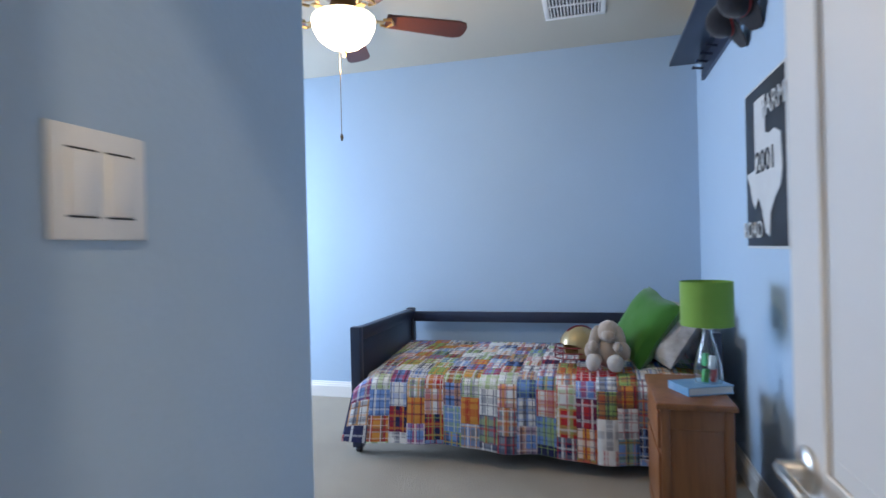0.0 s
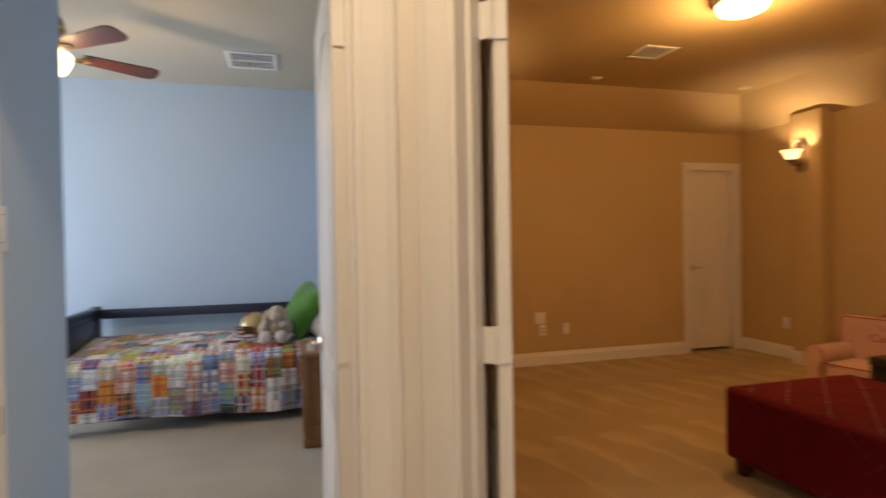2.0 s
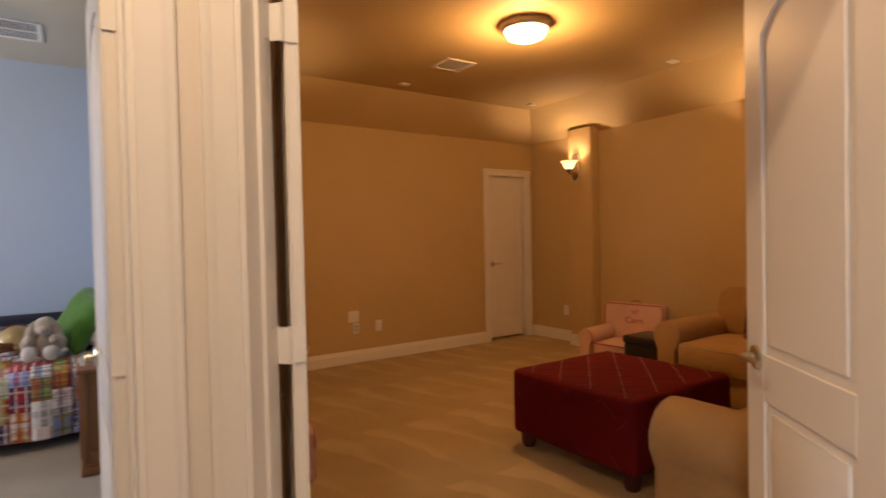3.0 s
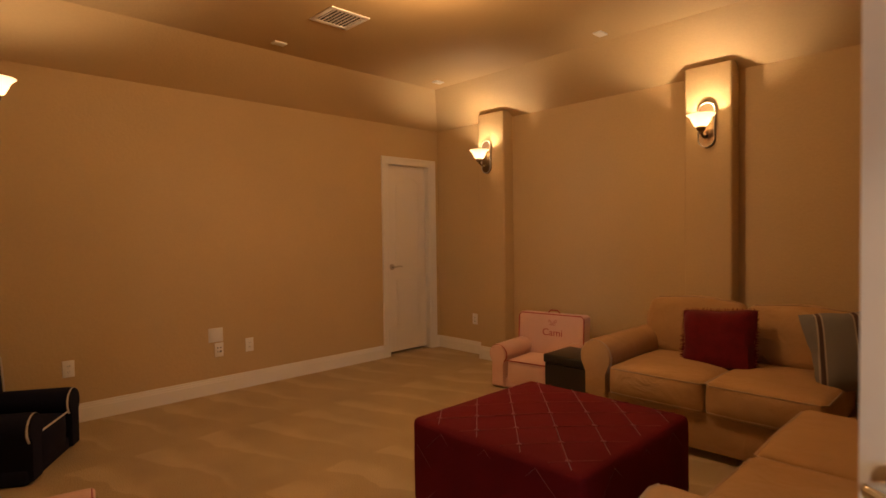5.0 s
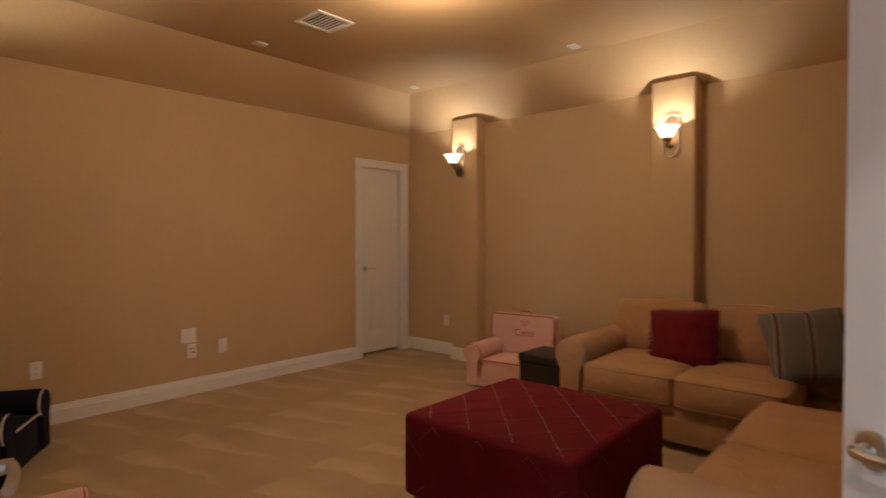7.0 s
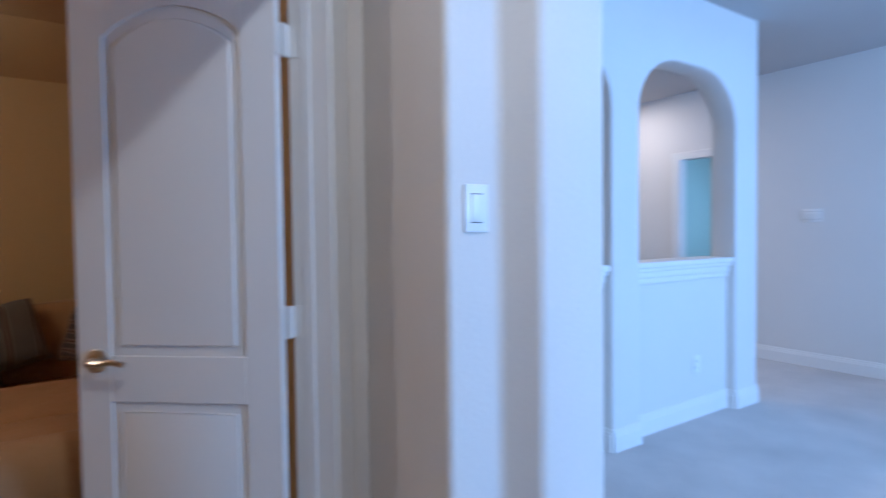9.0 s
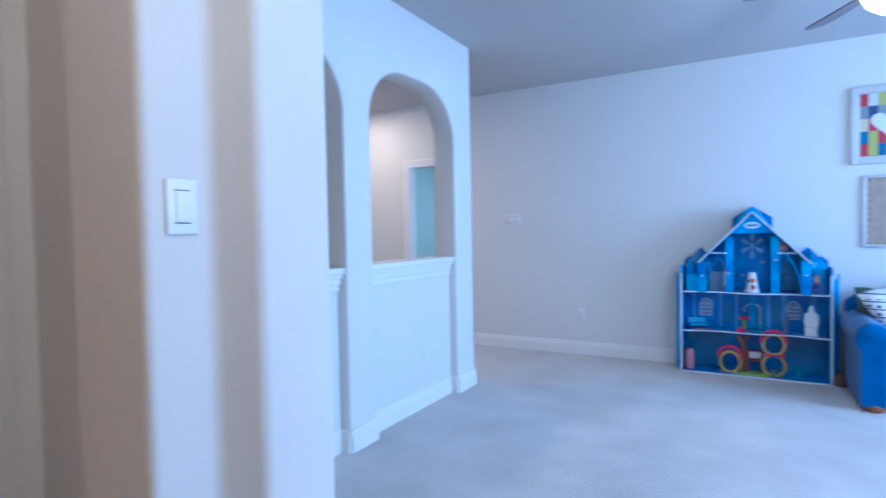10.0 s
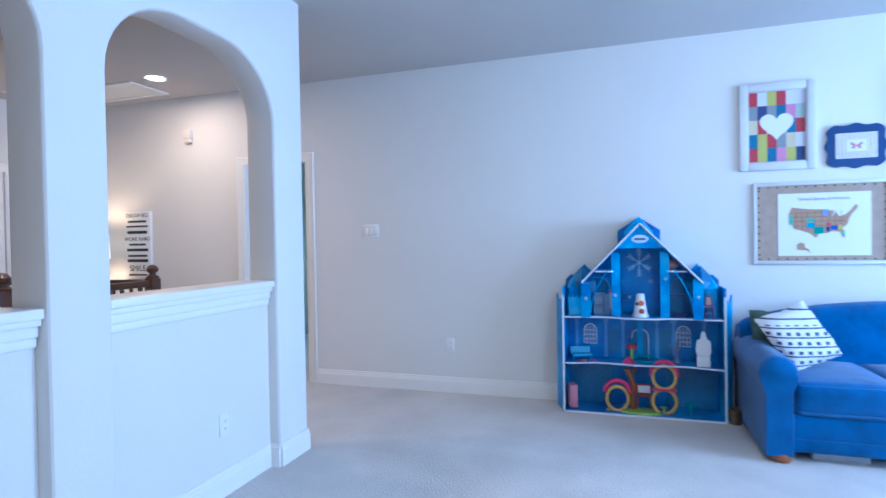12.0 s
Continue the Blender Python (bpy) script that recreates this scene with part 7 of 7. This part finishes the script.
for x0, z0, x1, z1, n, c in ((-0.10, -0.035, -0.055, 0.0, "map_cyan", (0.02, 0.30, 0.48)), (-0.10, 0.005, -0.055, 0.03, "map_green", (0.10, 0.42, 0.28)), (-0.06, -0.075, 0.0, -0.03, "map_teal", (0.02, 0.27, 0.22)), (0.015, -0.025, 0.04, 0.0, "map_red", (0.5, 0.06, 0.07)), (0.015, -0.06, 0.035, -0.03, "map_ink", (0.01, 0.03, 0.2)), (0.04, -0.05, 0.06, -0.02, "map_blue", (0.02, 0.08, 0.36)), (0.062, -0.05, 0.083, -0.02, "map_blue", (0.02, 0.08, 0.36)), (0.085, -0.048, 0.108, -0.018, "map_yellow", (0.55, 0.42, 0.06)), (-0.005, 0.045, 0.025, 0.09, "map_lilac", (0.22, 0.3, 0.62)), (-0.205, -0.01, -0.185, 0.05, "map_green", (0.10, 0.42, 0.28)), (0.108, -0.095, 0.122, -0.055, "map_green", (0.10, 0.42, 0.28))):
    part("state", box(x0, -0.0045, z0 + 0.01, x1, -0.003, z1 + 0.01), bpy.data.materials.get(n) or paint(n, c, 0.7), m_, smooth=0)
seams = bmesh.new()
for x in (-0.165, -0.13, -0.10, -0.055, -0.015, 0.03, 0.065, 0.10):
    box(x, -0.0042, -0.04, x + 0.0022, -0.003, 0.10 - abs(x) * 0.1, bm=seams)
for z in (-0.012, 0.02, 0.05, 0.078):
    box(-0.19, -0.0042, z, 0.02 if z > 0.04 else 0.12, -0.003, z + 0.0022, bm=seams)
part("border_lines", seams, paint("dark_map_ink", (0.12, 0.08, 0.05), 0.7), m_, smooth=0)
part("inset_shape", moved(prism([(-0.16, -0.175), (-0.10, -0.18), (-0.08, -0.20), (-0.09, -0.17), (-0.11, -0.16), (-0.115, -0.13), (-0.14, -0.125), (-0.16, -0.14)], 0, 0.001), pose(0, -0.002, 0, 90)), bpy.data.materials["brown_map_ink"], m_, smooth=0)
part("title", moved(words("United States of America", 0.030, 0.0005), pose(0, -0.002, 0.175, 90)), paint("title_ink", (0.22, 0.16, 0.35), 0.7), m_, smooth=0)

d = thing("canvas_sign", (0.485, FY, 1.382), 180, "white canvas with pale teal lettering", "sign")
part("canvas", box(-0.13, -0.022, -0.166, 0.13, 0, 0.166, 0.003), PAPERW, d)
TEALINK = paint("teal_ink", (0.10, 0.42, 0.46), 0.7)
PALEINK = paint("pale_teal_ink", (0.38, 0.60, 0.60), 0.7)
for t, z, s, m in (("YOUR BOAT", 0.085, 0.041, TEALINK), ("LIFE IS", -0.072, 0.050, TEALINK), ("BUT A DREAM", -0.125, 0.031, PALEINK)):
    part("lettering", moved(words(t, s, 0.0006), pose(0, -0.0228, z, 90)), m, d, smooth=0)
for z, n in ((0.14, 3), (0.03, 2), (-0.015, 2)):
    for i in range(n):
        w = 0.22 / n
        part("line_bar", box(-0.11 + i * w + 0.006, -0.0232, z - 0.008, -0.11 + (i + 1) * w - 0.006, -0.022, z + 0.008), PALEINK, d, smooth=0)

# ---- landing beyond the arches ----
DARKOAK = mat("dark_oak_rail", (0.075, 0.030, 0.014), 0.35, tint=0.15, scale=8, grain=50, bump=0.08)
rail = thing("stair_railing", (6.2, -3.4, 0), 0, "dark oak stair railing with turned newels and white balusters", "railing")
for y in (-0.62, 0.58):
    nb_ = box(-0.045, y - 0.045, 0, 0.045, y + 0.045, 1.00, 0.004)
    lathe([(0, 1.0), (0.05, 1.0), (0.052, 1.015), (0.03, 1.03), (0.028, 1.045), (0.045, 1.06), (0.048, 1.085), (0.03, 1.11), (0, 1.12)], 20, nb_, (0, y, 0))
    part("newel_post", nb_, DARKOAK, rail)
hr = bmesh.new()
box(-0.03, -0.575, 0.93, 0.03, 0.535, 0.985, 0.012, 3, hr)
part("handrail", hr, DARKOAK, rail)
part("handrail", box(-0.03, 0.625, 0.93, 0.03, 2.6, 0.985, 0.012, 3), DARKOAK, rail)
part("handrail", box(0.045, -0.65, 0.93, 1.85, -0.59, 0.985, 0.012, 3), DARKOAK, rail)
base_b = None
for k in range(34):
    y = -0.50 + k * 0.095
    if base_b is None:
        base_b = part("baluster", lathe([(0.014, 0), (0.014, 0.25), (0.019, 0.28), (0.012, 0.32), (0.016, 0.55), (0.011, 0.75), (0.013, 0.935)], 10), DARKOAK, rail)
        ob = base_b
    else:
        ob = new("baluster", base_b.data)
        ob.parent = rail
    ob.location = (0, y, 0)
for k in range(18):
    ob = new("baluster", base_b.data)
    ob.parent, ob.location = rail, (0.15 + k * 0.095, -0.62, 0)
ct = thing("console_table", (7.40, -4.47, 0), 180, "dark wooden console table under a lamp", "table")
part("tabletop", box(-0.42, -0.19, 0.74, 0.42, 0.19, 0.775, 0.006), DARKOAK, ct)
part("apron", box(-0.38, -0.16, 0.66, 0.38, 0.16, 0.74, 0.004), DARKOAK, ct)
for x in (-0.37, 0.37):
    for y in (-0.15, 0.15):
        part("leg", box(x - 0.025, y - 0.025, 0, x + 0.025, y + 0.025, 0.66, 0.004), DARKOAK, ct)
ld = thing("lit_table_lamp", (7.37, -4.42, 0.775), 0, "navy ceramic table lamp with a lit white drum shade", "table lamp")
part("body", lathe([(0, 0), (0.06, 0), (0.06, 0.025), (0.035, 0.035), (0.075, 0.10), (0.085, 0.17), (0.05, 0.25), (0.02, 0.29), (0.018, 0.34), (0, 0.34)], 24), paint("navy_glaze", (0.01, 0.02, 0.07), 0.15), ld)
part("base_ring", lathe([(0.065, 0), (0.065, 0.02), (0.06, 0.022), (0, 0.022)], 24), BRASS, ld, "brass base ring")
part("shade", lathe([(0.155, 0.385), (0.158, 0.385), (0.145, 0.645), (0.142, 0.645), (0.155, 0.385)], 32), LINEN, ld, "lit white linen shade")
part("finial", lathe([(0.004, 0.33), (0.004, 0.65), (0.012, 0.66), (0, 0.68)], 10), BRASS, ld)
d = thing("word_sign", (7.08, FY, 1.29), 180, "white wooden sign with black words", "sign")
part("board", box(-0.17, -0.03, -0.34, 0.17, 0, 0.34, 0.004), PAPERW, d)
INK = paint("black_ink", (0.02, 0.02, 0.02), 0.7)
for t, z, s in (("DREAM BIG", 0.30, 0.055), ("WORK HARD", 0.06, 0.055), ("SMILE", -0.24, 0.085)):
    part("lettering", moved(words(t, s, 0.0006), pose(0, -0.031, z, 90)), INK, d, smooth=0)
for z, w, h in ((0.24, 0.24, 0.022), (0.19, 0.28, 0.018), (0.13, 0.26, 0.03), (0.005, 0.22, 0.02), (-0.05, 0.28, 0.028), (-0.11, 0.25, 0.02), (-0.16, 0.27, 0.03), (-0.305, 0.24, 0.02)):
    part("line_bar", box(-w / 2, -0.0312, z - h / 2, w / 2, -0.030, z + h / 2), INK, d, smooth=0)
d = thing("door_chime", (6.42, FY, 2.36), 180, "small white door chime box high on the wall", "door chime")
part("box", box(-0.045, -0.04, -0.035, 0.045, 0, 0.055, 0.006), HALL, d)
part("lip", box(-0.038, -0.034, -0.075, 0.038, 0, -0.035, 0.004), HALL, d)
for p in ((5.8, -2.71), (6.21, -4.11), (2.35, 0.55)):
    d = thing("recessed_light", (p[0], p[1], H), 0, "round recessed ceiling light, lit", "ceiling light", "recessed lights")
    part("trim_ring", lathe([(0.075, -0.001), (0.098, -0.001), (0.098, -0.006), (0.085, -0.010), (0.075, -0.004)], 32), TRIM, d)
    part("lens", lathe([(0, -0.003), (0.076, -0.003), (0.076, -0.001), (0, -0.001)], 32), CAN, d, "glowing lens")
d = thing("attic_hatch", (7.08, -4.32, H), 0, "white framed attic hatch in the ceiling", "hatch")
part("frame", boxes((-0.60, -0.22, -0.014, 0.60, -0.165, 0), (-0.60, 0.165, -0.014, 0.60, 0.22, 0), (-0.60, -0.165, -0.014, -0.545, 0.165, 0), (0.545, -0.165, -0.014, 0.60, 0.165, 0), r=0.004), TRIM, d)
part("panel", box(-0.545, -0.165, -0.006, 0.545, 0.165, 0), TRIM, d)
# bathroom seen through its doorway
d = thing("globe_light", (5.15, -6.2, 2.0), 0, "white globe bathroom light, lit", "wall lamp")
part("globe", moved(lathe([(0, 0.06), (0.03, 0.052), (0.055, 0.02), (0.055, -0.02), (0.03, -0.052), (0, -0.06)], 20), pose(0, 0, 0)), CAN, d)
part("stem", tube([(0, 0, 0.055), (0, 0, 0.74)], 0.008), NICKEL, d)
d = thing("bathroom_cabinet", (4.75, -6.2, 0), 90, "white bathroom cabinet with a pale top", "cabinet")
part("body", box(-0.5, -0.25, 0.08, 0.5, 0.25, 0.82, 0.005), TRIM, d)
for x in (-0.25, 0.25):
    dr = part("door", box(x - 0.22, -0.268, 0.12, x + 0.22, -0.251, 0.78, 0.006), TRIM, d)
    part("handle", tube([(x + 0.15 * (1 if x < 0 else -1), -0.285, 0.60), (x + 0.15 * (1 if x < 0 else -1), -0.285, 0.70)], 0.006), NICKEL, dr)
part("top", box(-0.52, -0.28, 0.82, 0.52, 0.25, 0.86, 0.006), mat("pale_stone_top", (0.65, 0.62, 0.58), 0.2, tint=0.1, scale=14, bump=0.0), d)
# windows that let the daylight in
for nm, m, w, h in (("window_1", pose(-1.66, 4.60, 1.5, 0, 0, 90), 1.5, 1.4), ("window_2", pose(-2.66, -2.9, 1.475, 0, 0, 90), 2.8, 1.55)):
    wd = tagged(new(nm), "white framed window in the outer wall", "window", kind="structure")
    wd.matrix_world = m
    part("window_frame", boxes((-w / 2, -0.03, -h / 2, -w / 2 + 0.05, 0.03, h / 2), (w / 2 - 0.05, -0.03, -h / 2, w / 2, 0.03, h / 2), (-w / 2, -0.03, -h / 2, w / 2, 0.03, -h / 2 + 0.05), (-w / 2, -0.03, h / 2 - 0.05, w / 2, 0.03, h / 2), (-0.02, -0.025, -h / 2, 0.02, 0.025, h / 2)), TRIM, wd)
    pn = part("pane", box(-w / 2 + 0.04, -0.003, -h / 2 + 0.04, w / 2 - 0.04, 0.003, h / 2 - 0.04), CLEAR, wd)
    pn.visible_shadow = False
